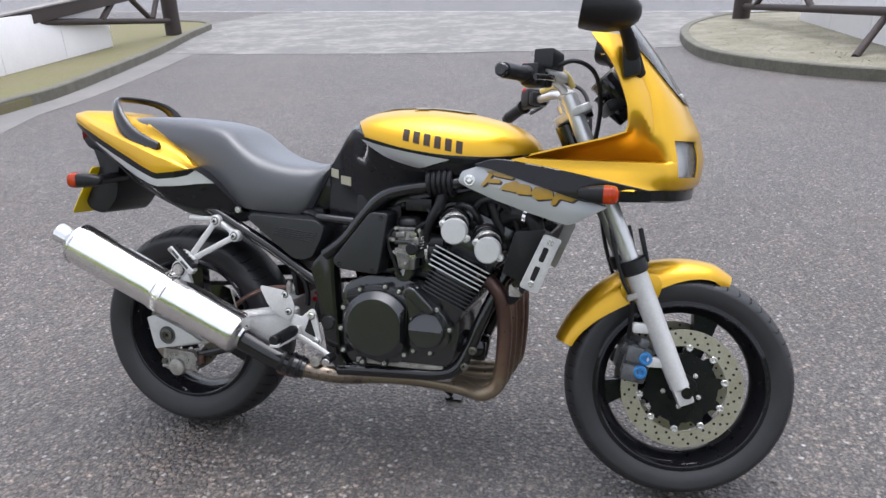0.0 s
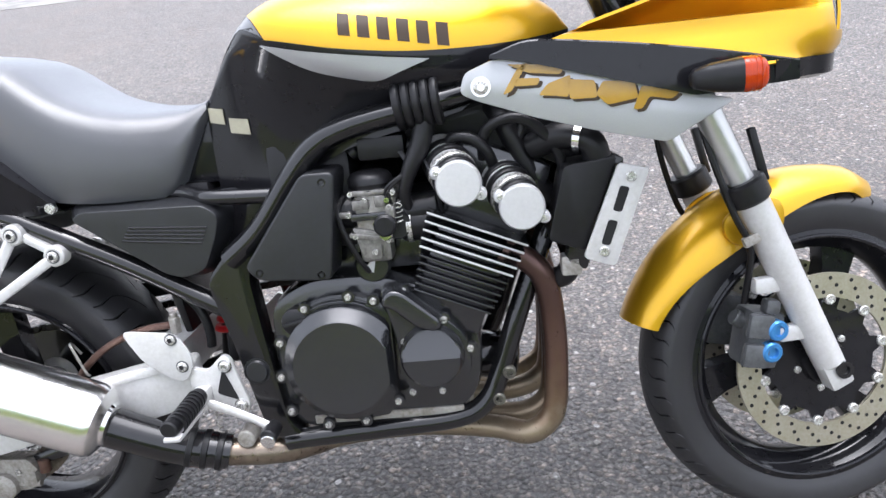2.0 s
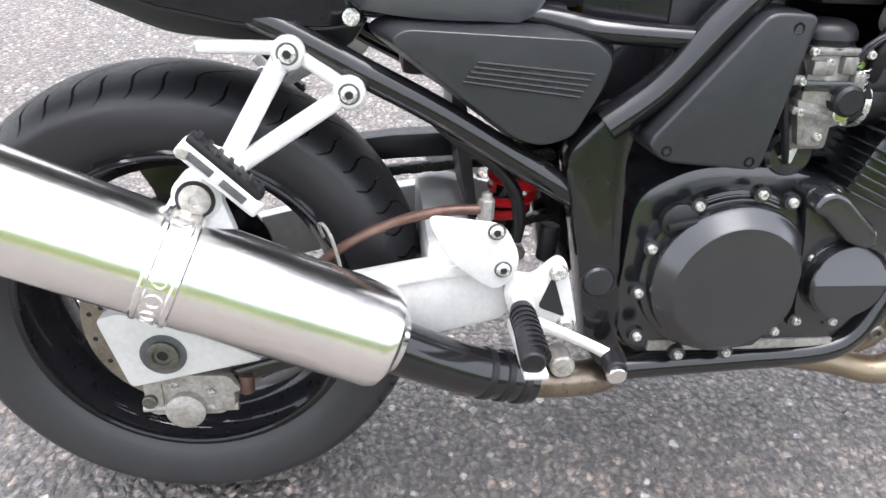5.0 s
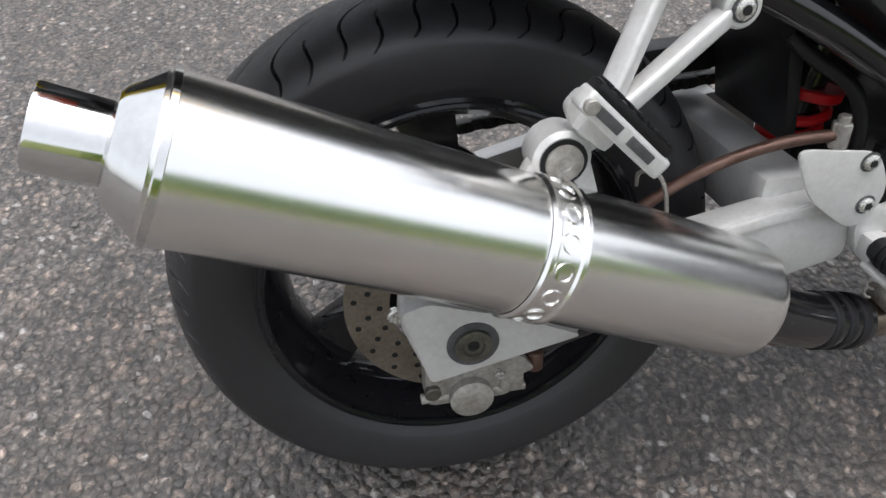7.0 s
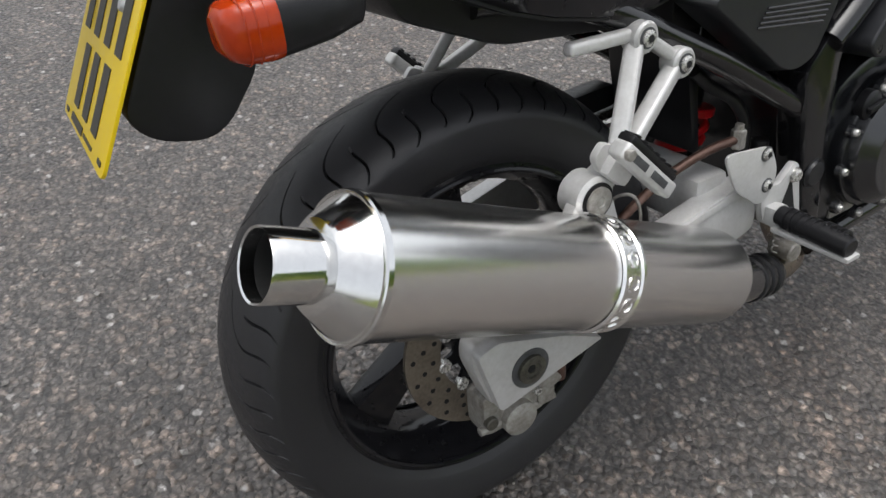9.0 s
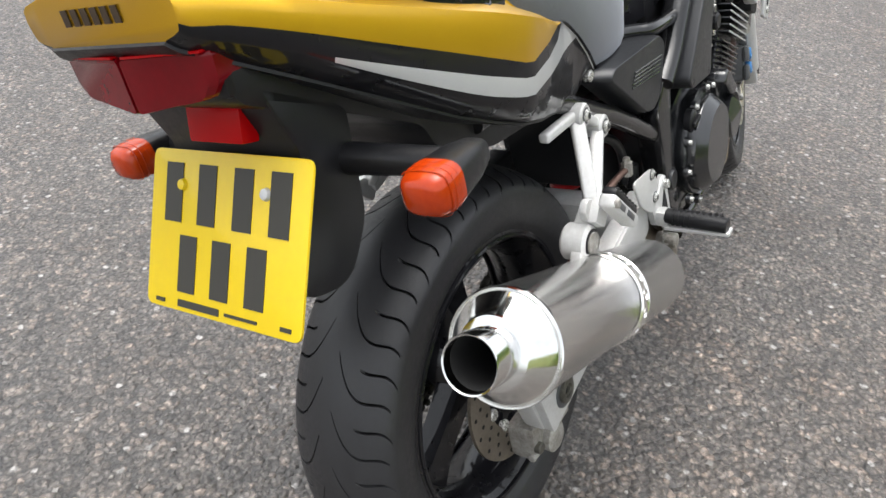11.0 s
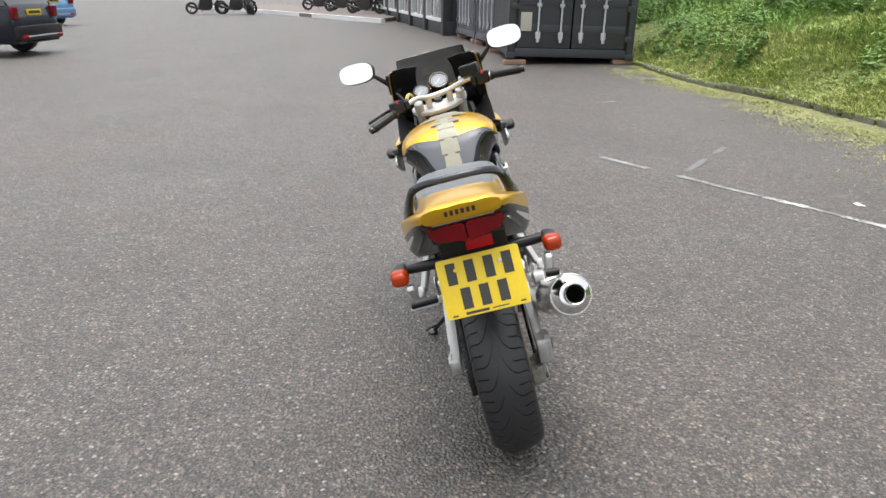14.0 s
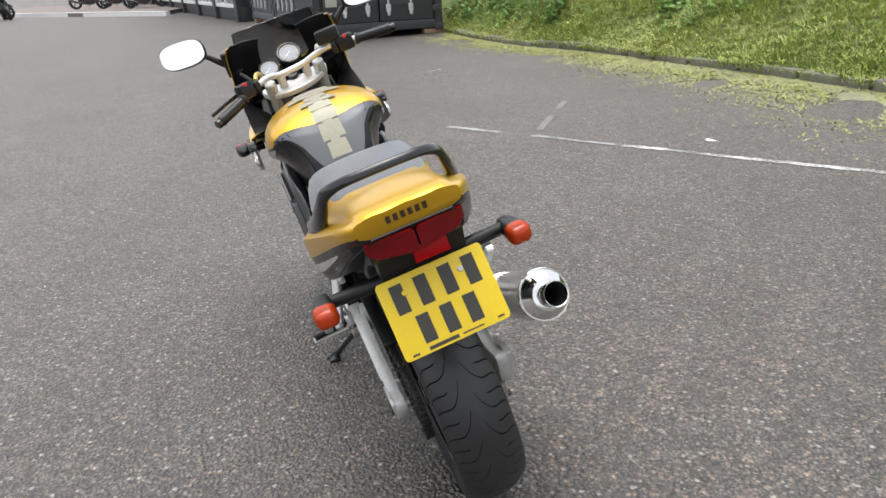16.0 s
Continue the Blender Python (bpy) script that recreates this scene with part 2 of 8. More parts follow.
def tube(points, r, segs=14, steps=6, flat=1.0, caps=True):
    """A tube along a smooth path; r: a radius, or one for each given point."""
    path = smooth_path(points, steps) if steps > 1 else [Vector(p) for p in points]
    n = len(path)
    radii = [r] * n if not isinstance(r, (list, tuple)) else [float(v) for v in np.interp(np.linspace(0, len(r) - 1, n), range(len(r)), r)]
    bm = bmesh.new()
    rings, side = [], None
    for k, p in enumerate(path):
        d = (path[min(k + 1, n - 1)] - path[max(k - 1, 0)]).normalized()
        if side is None:
            side = d.cross(Vector((0, 1, 0)) if abs(d.y) < 0.8 else Vector((1, 0, 0))).normalized()
        side = (side - d * side.dot(d)).normalized()
        up = d.cross(side)
        rings.append([bm.verts.new(p + radii[k] * (math.cos(a) * side + flat * math.sin(a) * up)) for a in (2 * math.pi * j / segs for j in range(segs))])
    for a, b in zip(rings, rings[1:]):
        for k in range(segs):
            j = (k + 1) % segs
            bm.faces.new((a[k], a[j], b[j], b[k]))
    if caps:
        bm.faces.new(rings[0][::-1]), bm.faces.new(rings[-1])
    return bm


def loft(rings, closed=False, caps=False, rows=None):
    """Skins rings of equal length. rows: the material of each strip along the rings, or a function of ring and place."""
    bm = bmesh.new()
    vs = [[bm.verts.new(p) for p in ring] for ring in rings]
    m = len(vs[0])
    for i, (a, b) in enumerate(zip(vs, vs[1:])):
        for k in range(m if closed else m - 1):
            j = (k + 1) % m
            face = bm.faces.new((a[k], a[j], b[j], b[k]))
            if rows:
                face.material_index = rows(i, k)
    if caps:
        bm.faces.new(vs[0]), bm.faces.new(vs[-1][::-1])
    return bm


def thick(bm, t):
    """Gives a sheet a thickness, inwards."""
    bmesh.ops.recalc_face_normals(bm, faces=bm.faces)
    bmesh.ops.solidify(bm, geom=bm.faces[:], thickness=t)
    return bm


def curve(x, table):
    """A smooth curve through a table of (x, value)."""
    xs = [a for a, _ in table]
    if x <= xs[0]:
        return table[0][1]
    if x >= xs[-1]:
        return table[-1][1]
    k = max(i for i in range(len(xs) - 1) if xs[i] <= x)
    t = (x - xs[k]) / (xs[k + 1] - xs[k])
    def slope(i):
        if 0 < i < len(xs) - 1:
            return (table[i + 1][1] - table[i - 1][1]) / (xs[i + 1] - xs[i - 1])
        j = min(i, len(xs) - 2)
        return (table[j + 1][1] - table[j][1]) / (xs[j + 1] - xs[j])
    h, a, b = xs[k + 1] - xs[k], table[k][1], table[k + 1][1]
    return (2 * t**3 - 3 * t * t + 1) * a + (t**3 - 2 * t * t + t) * h * slope(k) + (3 * t * t - 2 * t**3) * b + (t**3 - t * t) * h * slope(k + 1)


def bolt(parent, at, axis, r=0.007, h=0.006, material=None, name="bolt"):
    """A socket bolt: a bevelled head with a dark recess."""
    m = along(at, Vector(at) + Vector(axis))
    ob = part(name, spin([(-0.002, 0), (-0.002, r), (h * 0.7, r), (h, r * 0.8), (h, r * 0.5), (h * 0.4, r * 0.45), (h * 0.4, 0)], 14, m), material or BOLT, parent)
    return ob


# ---- setting: ground, road, kerbs, bank ----
def asphalt(name, base, dark, fleck, amount, stone=112.0):
    """Grit of three sizes bound in tar: stones that differ in tone, pale chips, and broad stains."""
    m = shader(name, rough=0.8, spec=1.0)
    p = principled(m)
    pos = place_of(m)
    warp = node(m, "ShaderNodeTexNoise", Scale=60.0, Detail=2.0)
    link(m, pos, warp.inputs["Vector"])
    bend = node(m, "ShaderNodeVectorMath")
    bend.operation = "MULTIPLY_ADD"
    link(m, warp.outputs["Color"], bend.inputs[0])
    bend.inputs[1].default_value = (0.012, 0.012, 0.012)
    link(m, pos, bend.inputs[2])
    cells = []
    for scale in (stone, stone * 2.3, stone * 0.42):
        v = node(m, "ShaderNodeTexVoronoi", Scale=scale)
        link(m, bend.outputs[0], v.inputs["Vector"])
        cells.append(v)
    tone = ramp(m, noisy(m, 0.7, 6), (0.3, dark), (0.7, base))
    def times(a, b, share):
        mix = node(m, "ShaderNodeMix")
        mix.data_type, mix.blend_type = "RGBA", "MULTIPLY"
        mix.inputs[0].default_value = share
        link(m, a, mix.inputs[6])
        link(m, b, mix.inputs[7])
        return mix.outputs[2]
    colour = times(tone, ramp(m, cells[0].outputs["Color"], (0.0, (0.34, 0.33, 0.32)), (0.40, (0.74, 0.72, 0.70)), (0.72, (1.18, 1.16, 1.14)), (1.0, (2.5, 2.46, 2.42))), 1.0)
    colour = times(colour, ramp(m, cells[1].outputs["Color"], (0.0, (0.42,) * 3), (0.5, (0.90,) * 3), (1.0, (2.0,) * 3)), 0.85)
    # stones darken towards their edges: shade of the deep gaps, in the colour
    colour = times(colour, ramp(m, cells[0].outputs["Distance"], (0.22, (1.20,) * 3), (0.62, (0.42,) * 3)), 0.9)
    parts = node(m, "ShaderNodeSeparateColor")
    link(m, cells[0].outputs["Color"], parts.inputs[0])
    colour = times(colour, ramp(m, parts.outputs[1], (0.0, (0.97, 1.0, 1.035)), (0.45, (1.0, 1.0, 1.0)), (0.75, (1.01, 1.0, 0.98)), (0.93, (1.06, 0.985, 0.925))), 1.0)
    colour = times(colour, ramp(m, noisy(m, 7.0, 5), (0.3, (0.80, 0.78, 0.76)), (0.7, (1.18, 1.17, 1.16))), 0.9)
    colour = times(colour, ramp(m, noisy(m, 0.45, 8), (0.36, (1.0, 1.0, 1.0)), (0.52, (1.0, 0.985, 0.97)), (0.66, (1.06, 0.985, 0.935))), 1.0)
    colour = times(colour, ramp(m, noisy(m, 2.3, 7, 0.7), (0.40, (1.04, 1.04, 1.045)), (0.56, (0.98, 0.95, 0.93)), (0.68, (0.92, 0.81, 0.74))), 1.0)
    bright = node(m, "ShaderNodeMix")
    bright.data_type = "RGBA"
    pick = ramp(m, cells[2].outputs["Color"], (amount, (0, 0, 0)), (amount + 0.03, (1, 1, 1)))
    near = ramp(m, cells[2].outputs["Distance"], (0.15, (1, 1, 1)), (0.25, (0, 0, 0)))
    chips = ramp(m, cells[1].outputs["Color"], (0.2, tuple(c * 0.62 for c in fleck)), (0.5, fleck), (0.9, tuple(c * 1.35 for c in fleck)))
    both = node(m, "ShaderNodeMath")
    both.operation = "MULTIPLY"
    link(m, pick, both.inputs[0])
    link(m, near, both.inputs[1])
    link(m, both.outputs[0], bright.inputs[0])
    link(m, colour, bright.inputs[6])
    link(m, chips, bright.inputs[7])
    link(m, bright.outputs[2], p.inputs["Base Color"])
    link(m, ramp(m, cells[1].outputs["Color"], (0.2, (0.70,) * 3), (0.9, (0.42,) * 3)), p.inputs["Roughness"])
    b = node(m, "ShaderNodeBump", Strength=1.0, Distance=0.011)
    b.invert = True
    link(m, cells[0].outputs["Distance"], b.inputs["Height"])
    b2 = node(m, "ShaderNodeBump", Strength=0.8, Distance=0.003)
    link(m, noisy(m, 160.0, 4), b2.inputs["Height"])
    link(m, b.outputs[0], b2.inputs["Normal"])
    link(m, b2.outputs[0], p.inputs["Normal"])
    return m


ASPHALT = asphalt("car_park_asphalt", (0.122, 0.112, 0.104), (0.082, 0.074, 0.068), (0.30, 0.285, 0.27), 0.60, 74.0)
ROAD = asphalt("road_asphalt", (0.175, 0.184, 0.197), (0.15, 0.155, 0.168), (0.3, 0.3, 0.3), 0.9)
CONCRETE = worn(shader("worn_concrete"), (0.245, 0.237, 0.22), (0.15, 0.146, 0.14), 1.1, 5, (0.8, 0.95), 0.4, 60, 0.46, 0.60)
KERB = worn(shader("kerb_concrete"), (0.165, 0.157, 0.128), (0.09, 0.086, 0.066), 5, 40, (0.8, 0.95), 0.4, 80)
WHITE_LINE = worn(shader("worn_white_paint"), (0.52, 0.51, 0.50), (0.14, 0.136, 0.132), 3, 50, (0.7, 0.9), low=0.42, high=0.60)
WHITE_WALL = worn(shader("white_board_paint"), (0.88, 0.86, 0.87), (0.80, 0.79, 0.80), 2, 30, (0.6, 0.8))
TIMBER = worn(shader("dark_stained_timber"), (0.055, 0.040, 0.036), (0.028, 0.020, 0.018), 3, 40, (0.6, 0.8), 0.3, 60)
SOIL = worn(shader("soil_and_moss"), (0.13, 0.14, 0.04), (0.16, 0.13, 0.085), 3, 25, (0.9, 1.0), 0.8, 30)
GRAVEL = worn(shader("pale_gravel"), (0.30, 0.28, 0.225), (0.115, 0.108, 0.066), 2.5, 28, (0.85, 1.0), 0.9, 50)
BANK = worn(shader("grassy_soil"), (0.18, 0.19, 0.06), (0.09, 0.115, 0.03), 1.2, 14, (0.9, 1.0), 0.9, 30)


def sheet(name, outline, z, material, label, height=0.0, kind="structure", category="ground"):
    """A flat or raised area of the setting."""
    bm = bmesh.new()
    top = [bm.verts.new((x, y, z + height)) for x, y in outline]
    bm.faces.new(top)
    if height:
        low = [bm.verts.new((x, y, z)) for x, y in outline]
        for k in range(len(top)):
            j = (k + 1) % len(top)
            bm.faces.new((top[k], low[k], low[j], top[j]))
    return tagged(part(name, bm, material), label=label, category=category, kind=kind)


ground_bm = bmesh.new()
bmesh.ops.create_grid(ground_bm, x_segments=8, y_segments=8, size=400)
tagged(part("ground", ground_bm, ASPHALT), label="weathered grey asphalt car park with pale grit", category="ground", kind="structure")

sheet("concrete_apron", [(-9.0, 9.6), (-5.2, 9.2), (-2.2, 9.1), (1.0, 9.4), (2.6, 9.9), (3.2, 17.4), (-9.2, 19.4)], 0.002, CONCRETE, "worn pale concrete apron between car park and road", 0.004, category="pavement")
sheet("road", [(-60, 33.2), (-5.1, 18.4), (-0.3, 17.1), (10, 14.6), (20, 17), (60, 34), (60, 48), (-60, 60)], 0.003, ROAD, "bluish grey road beyond the entrance", 0.004, category="road")
sheet("road_edge_line", [(-60, 33.2), (-5.1, 18.4), (-0.3, 17.1), (10, 14.6), (10, 14.9), (-0.3, 17.4), (-5.1, 18.7), (-60, 33.5)], 0.012, WHITE_LINE, "worn white edge line of the road", category="road")


def ribbon(name, pts, w0, w1, z0, z1, material, label, category, width=0.012):
    """A bar of the given cross-section, across from w0 to w1 and up from z0 to z1, along a line on the ground."""
    path = [p.to_2d() for p in smooth_path([(x, y, 0) for x, y in pts], 5)]
    rings = []
    for k, p in enumerate(path):
        d = (path[min(k + 1, len(path) - 1)] - path[max(k - 1, 0)]).normalized()
        s = Vector((-d.y, d.x))
        a, b = p + s * w0, p + s * w1
        rings.append([(a.x, a.y, z0), (a.x, a.y, z1 - width), (*(a + s * width), z1), (*(b - s * width), z1), (b.x, b.y, z1 - width), (b.x, b.y, z0)])
    return tagged(part(name, loft(rings, closed=True, caps=True), material), label=label, category=category, kind="structure")


KERB_L = [(-4.3, 2.6), (-4.92, 4.31), (-5.04, 5.24), (-5.55, 6.9), (-6.42, 9.36), (-7.5, 12.0), (-8.39, 14.24), (-9.6, 15.2), (-12, 16)]
KERB_R = [(7.0, 14.5), (4.4, 14.6), (3.2, 14.2), (2.5, 12.9), (2.13, 11.37), (2.08, 9.56), (2.31, 8.17), (3.04, 7.13), (3.83, 6.57), (4.7, 6.3), (5.6, 6.6), (6.2, 7.6), (6.6, 9.5)]
ribbon("kerb_west", KERB_L, 0.0, 0.13, -0.05, 0.13, KERB, "grey mossy concrete kerb beside the grass strip", "kerb")
ribbon("kerb_east", KERB_R, 0.0, 0.13, -0.05, 0.13, KERB, "grey concrete kerb round the gravel island", "kerb")
sheet("verge", KERB_L + [(-22, 16), (-22, 2.6)], 0.0, SOIL, "strip of soil with moss and short grass", 0.10, category="ground")
sheet("gravel_island", KERB_R + [(7.0, 12.0)], 0.0, GRAVEL, "raised island of pale gravel and dry grass", 0.11, category="ground")


def board_wall(name, a, b, h, panels, label):
    """A low wall of white boards butted end to end."""
    wall = group(name, Matrix.Translation((*a, 0.08)), label=label, category="wall", kind="structure")
    v = Vector(b) - Vector(a)
    ang = math.atan2(v.y, v.x)
    for k in range(panels):
        w = v.length / panels
        bm = box((w * (k + 0.5), 0, h / 2), (w - 0.014, 0.06, h), 0.006)
        part("board", moved(bm, Matrix.Rotation(ang, 4, "Z") @ Matrix.Translation((0, 0, 0.006 * (k % 2)))), WHITE_WALL, wall)
    return wall


board_wall("wall_1", (-7.65, 9.65), (-5.9, 3.0), 0.72, 4, "low wall of white painted boards behind the grass")
board_wall("wall_2", (4.22, 12.6), (4.5, 7.6), 1.3, 3, "low wall of white painted boards on the gravel island")


PALE_TIMBER = worn(shader("pale_timber_cap"), (0.36, 0.34, 0.32), (0.22, 0.20, 0.19), 3, 40, (0.7, 0.9), 0.3, 60)


def timber_fence(post, rails, braces, label):
    """A heavy timber fence: an end post, rails and slanting braces up to the top rail."""
    o = Vector(post)
    fence = group("timber_fence", Matrix.Translation(o), label=label, category="fence")
    part("post", rod((0, 0, -0.02), (0.03, -0.04, 1.4), 0.155, 18, 0.03), TIMBER, fence)
    for a, b, r in rails:
        part("rail", tube([Vector(a) - o, Vector(b) - o], r, 12, 1), TIMBER, fence)
    for a, b in braces:
        part("brace", tube([Vector(a) - o, Vector(b) - o], 0.05, 10, 1), TIMBER, fence)
    return fence


west = timber_fence((-7.66, 11.59, 0.09), [((-7.63, 11.5, 0.38), (-7.08, 7.4, 0.69), 0.05), ((-7.60, 11.5, 1.25), (-7.20, 8.2, 1.35), 0.05)],
                    [((-7.31, 9.1, 0.58), (-7.46, 10.2, 1.26)), ((-7.54, 10.74, 0.48), (-7.43, 9.6, 1.28)), ((-7.55, 10.83, 0.48), (-7.63, 11.36, 1.12))], "heavy dark timber fence with braces beside the entrance")
beam = Matrix.Translation(Vector((-7.08, 7.45, 0.775)) - Vector((-7.66, 11.59, 0.09))) @ Vector((-0.31, 2.21, 0.14)).to_track_quat("Y", "Z").to_matrix().to_4x4()
part("beam", moved(box((0, 0, 0), (0.12, 5.6, 0.19), 0.01), beam), TIMBER, west, "thick dark beam")
# paler strip along the top of the beam
part("capping", moved(box((0.01, 0, 0.108), (0.15, 5.6, 0.026), 0.006), beam), PALE_TIMBER, west, "pale strip along the beam's top")
east = timber_fence((3.3, 13.17, 0.10), [((3.33, 13.0, 0.33), (4.45, 7.3, 0.60), 0.055), ((3.33, 13.0, 1.25), (4.45, 7.3, 1.3), 0.05)],
                    [((3.42, 12.5, 0.36), (3.68, 11.2, 1.26)), ((3.86, 10.3, 0.46), (3.62, 11.5, 1.26))], "heavy dark timber fence on the gravel island")
part("stay", tube([Vector((3.81, 7.68, 0.10)) - Vector((3.3, 13.17, 0.10)), Vector((4.62, 8.86, 0.83)) - Vector((3.3, 13.17, 0.10))], 0.045, 10, 1), TIMBER, east)

# grass bank behind a row of laid stones
BANK_LINE = [(11.9, -4.15), (9.05, -4.2), (7.2, -4.62), (5.6, -4.8), (4.2, -4.95), (2.3, -5.05), (0, -5.2), (-3, -5.4), (-8, -5.6)]


def bank_y(x):
    return curve(-x, [(-a, b) for a, b in BANK_LINE])


def bank_z(x, d):
    """The bank's height at d metres behind its edge."""
    bump = noise.noise((x * 0.6, d * 0.6, 0.0)) * 0.16 + noise.noise((x * 2.1, d * 2.1, 4.0)) * 0.06
    return 0.06 + 0.52 * max(d, 0) ** 1.05 * (1 - 0.03 * max(d, 0)) + bump * min(1.0, d + 0.1)


rings = []
for k in range(0, 90):
    x = 30 - 38 * k / 89
    rings.append([(x, bank_y(x) - d, bank_z(x, d) if d > 0 else -0.02) for d in (-0.02, 0.05, 0.25, 0.5, 0.8, 1.2, 1.7, 2.3, 3.0, 4.0, 5.0, 6.5)])
tagged(part("bank", loft(rings), BANK), label="steep bank of soil overgrown with rough grass", category="ground", kind="structure")


def grass(name, spots, label, tones, tall, seed, wide=(0.006, 0.014), lay=(0.25, 0.9)):
    """Tufts of bent blades; spots: a function of a random source that gives a place."""
    rnd = random.Random(seed)
    verts, faces = [], []
    for n in range(spots[1]):
        p = Vector(spots[0](rnd))
        h0 = tall(rnd, p)
        for _ in range(rnd.randint(4, 7)):
            a, h, w = rnd.uniform(0, 6.283), h0 * rnd.uniform(0.5, 1.25), rnd.uniform(*wide)
            d = Vector((math.cos(a), math.sin(a), 0))
            s = Vector((-d.y, d.x, 0)) * w
            o = p + d * rnd.uniform(0, 0.05) + Vector((0, 0, -0.015))
            lean = rnd.uniform(*lay)
            mid, tip = o + d * h * lean * 0.35 + Vector((0, 0, h * 0.6)), o + d * h * lean + Vector((0, 0, h * rnd.uniform(0.45, 1.0)))
            i = len(verts)
            verts += [o - s, o + s, mid + s * 0.8, mid - s * 0.8, tip]
            faces += [(i, i + 1, i + 2, i + 3), (i + 3, i + 2, i + 4)]
    return blades(name, verts, faces, label, tones)


def blades(name, verts, faces, label, tones, category="grass"):
    """One mesh of many small pieces that differ in tone."""
    me = bpy.data.meshes.new(name)
    me.from_pydata(verts, [], faces)
    m = shader(name + "_tones", rough=0.6, spec=0.3)
    geo = node(m, "ShaderNodeNewGeometry")
    mixed = node(m, "ShaderNodeMix")
    mixed.data_type = "RGBA"
    link(m, ramp(m, noisy(m, 0.9, 3), (0.42, (0, 0, 0)), (0.6, (1, 1, 1))), mixed.inputs[0])
    link(m, ramp(m, geo.outputs["Random Per Island"], (0.0, tones[0]), (0.55, tones[1]), (1.0, tones[2])), mixed.inputs[6])
    link(m, ramp(m, geo.outputs["Random Per Island"], (0.0, tones[1]), (0.6, tones[2]), (1.0, tones[3])), mixed.inputs[7])
    link(m, mixed.outputs[2], principled(m).inputs["Base Color"])
    me.materials.append(m)
    return tagged(new(name, me), label=label, category=category, kind="stuff")


def weeds(name, spots, label, tones, seed):
    """Leafy stems: pairs of pointed leaves up a stalk."""
    rnd = random.Random(seed)
    verts, faces = [], []
    for n in range(spots[1]):
        p = Vector(spots[0](rnd))
        h, turn = rnd.uniform(0.18, 0.55), rnd.uniform(0, 3.1)
        tilt = Vector((rnd.uniform(-0.25, 0.25), rnd.uniform(-0.25, 0.25), 1.0))
        for level in range(6):
            c = p + tilt * h * (0.15 + 0.85 * level / 5)
            for k in range(3):
                a = turn + level * 1.2 + k * 2.1 + rnd.uniform(-0.4, 0.4)
                d = Vector((math.cos(a), math.sin(a), rnd.uniform(-0.45, 0.35)))
                s = Vector((-d.y, d.x, rnd.uniform(-0.3, 0.3)))
                L = rnd.uniform(0.05, 0.11) * (1.1 - 0.09 * level)
                i = len(verts)
                verts += [c, c + d * L * 0.45 + s * L * 0.28, c + d * L, c + d * L * 0.45 - s * L * 0.28]
                faces += [(i, i + 1, i + 2, i + 3)]
    return blades(name, verts, faces, label, tones)


def at_bank(rnd, d, x0=-2.0, x1=22.0):
    x = rnd.uniform(x0, x1)
    return (x, bank_y(x) - d, bank_z(x, d))


def patchy(p, scale, z=2.0):
    return noise.noise((p.x * scale, p.y * scale, z))


def on_edge(rnd):
    x = rnd.uniform(-1.0, 11.5)
    y = -abs(rnd.gauss(0, 0.34 + 0.05 * max(0.0, 8 - x))) + 0.08
    if noise.noise((x * 1.3, y * 1.3, 7.0)) < -0.25 and y < -0.25:
        y *= 0.3
    return (x, bank_y(x) - y, 0.0)


grass("mown_grass", (lambda r: at_bank(r, -0.06 + r.uniform(0, 1) ** 1.15 * 2.5, -2, 13), 20000), "pale yellowish short grass on the bank's foot", ((0.20, 0.275, 0.060), (0.31, 0.39, 0.10), (0.44, 0.475, 0.165), (0.54, 0.50, 0.25)), lambda r, p: 0.05 + 0.10 * max(0, patchy(p, 1.1) + 0.4), 3, (0.004, 0.010), (0.6, 1.6))
grass("bank_grass", (lambda r: at_bank(r, 1.2 + r.uniform(0, 1) * 4.2), 15000), "rough green grass on the bank", ((0.107, 0.214, 0.042), (0.178, 0.309, 0.066), (0.285, 0.404, 0.107), (0.404, 0.428, 0.166)), lambda r, p: 0.10 + 0.26 * max(0, patchy(p, 0.9) + 0.3), 6, (0.005, 0.013), (0.4, 1.3))


def weed_spot(rnd):
    while True:
        p = Vector(at_bank(rnd, 0.15 + rnd.uniform(0, 1) ** 0.8 * 4.5, 2.0, 18.0))
        if patchy(p, 0.55, 9.0) + (0.35 if p.z > 1.0 else -0.12) + (0.3 if p.x > 9.5 else 0) > 0.12:
            return p


weeds("weeds", (weed_spot, 4000), "leafy green weeds growing in clumps on the bank", ((0.085, 0.185, 0.042), (0.135, 0.262, 0.060), (0.215, 0.362, 0.095), (0.305, 0.42, 0.14)), 8)
grass("edge_grass", (on_edge, 38000), "short yellowish moss and grass creeping over the asphalt's edge", ((0.211, 0.233, 0.066), (0.299, 0.321, 0.099), (0.387, 0.387, 0.155), (0.443, 0.421, 0.211)), lambda r, p: r.uniform(0.012, 0.035), 4, (0.005, 0.011), (0.6, 1.8))


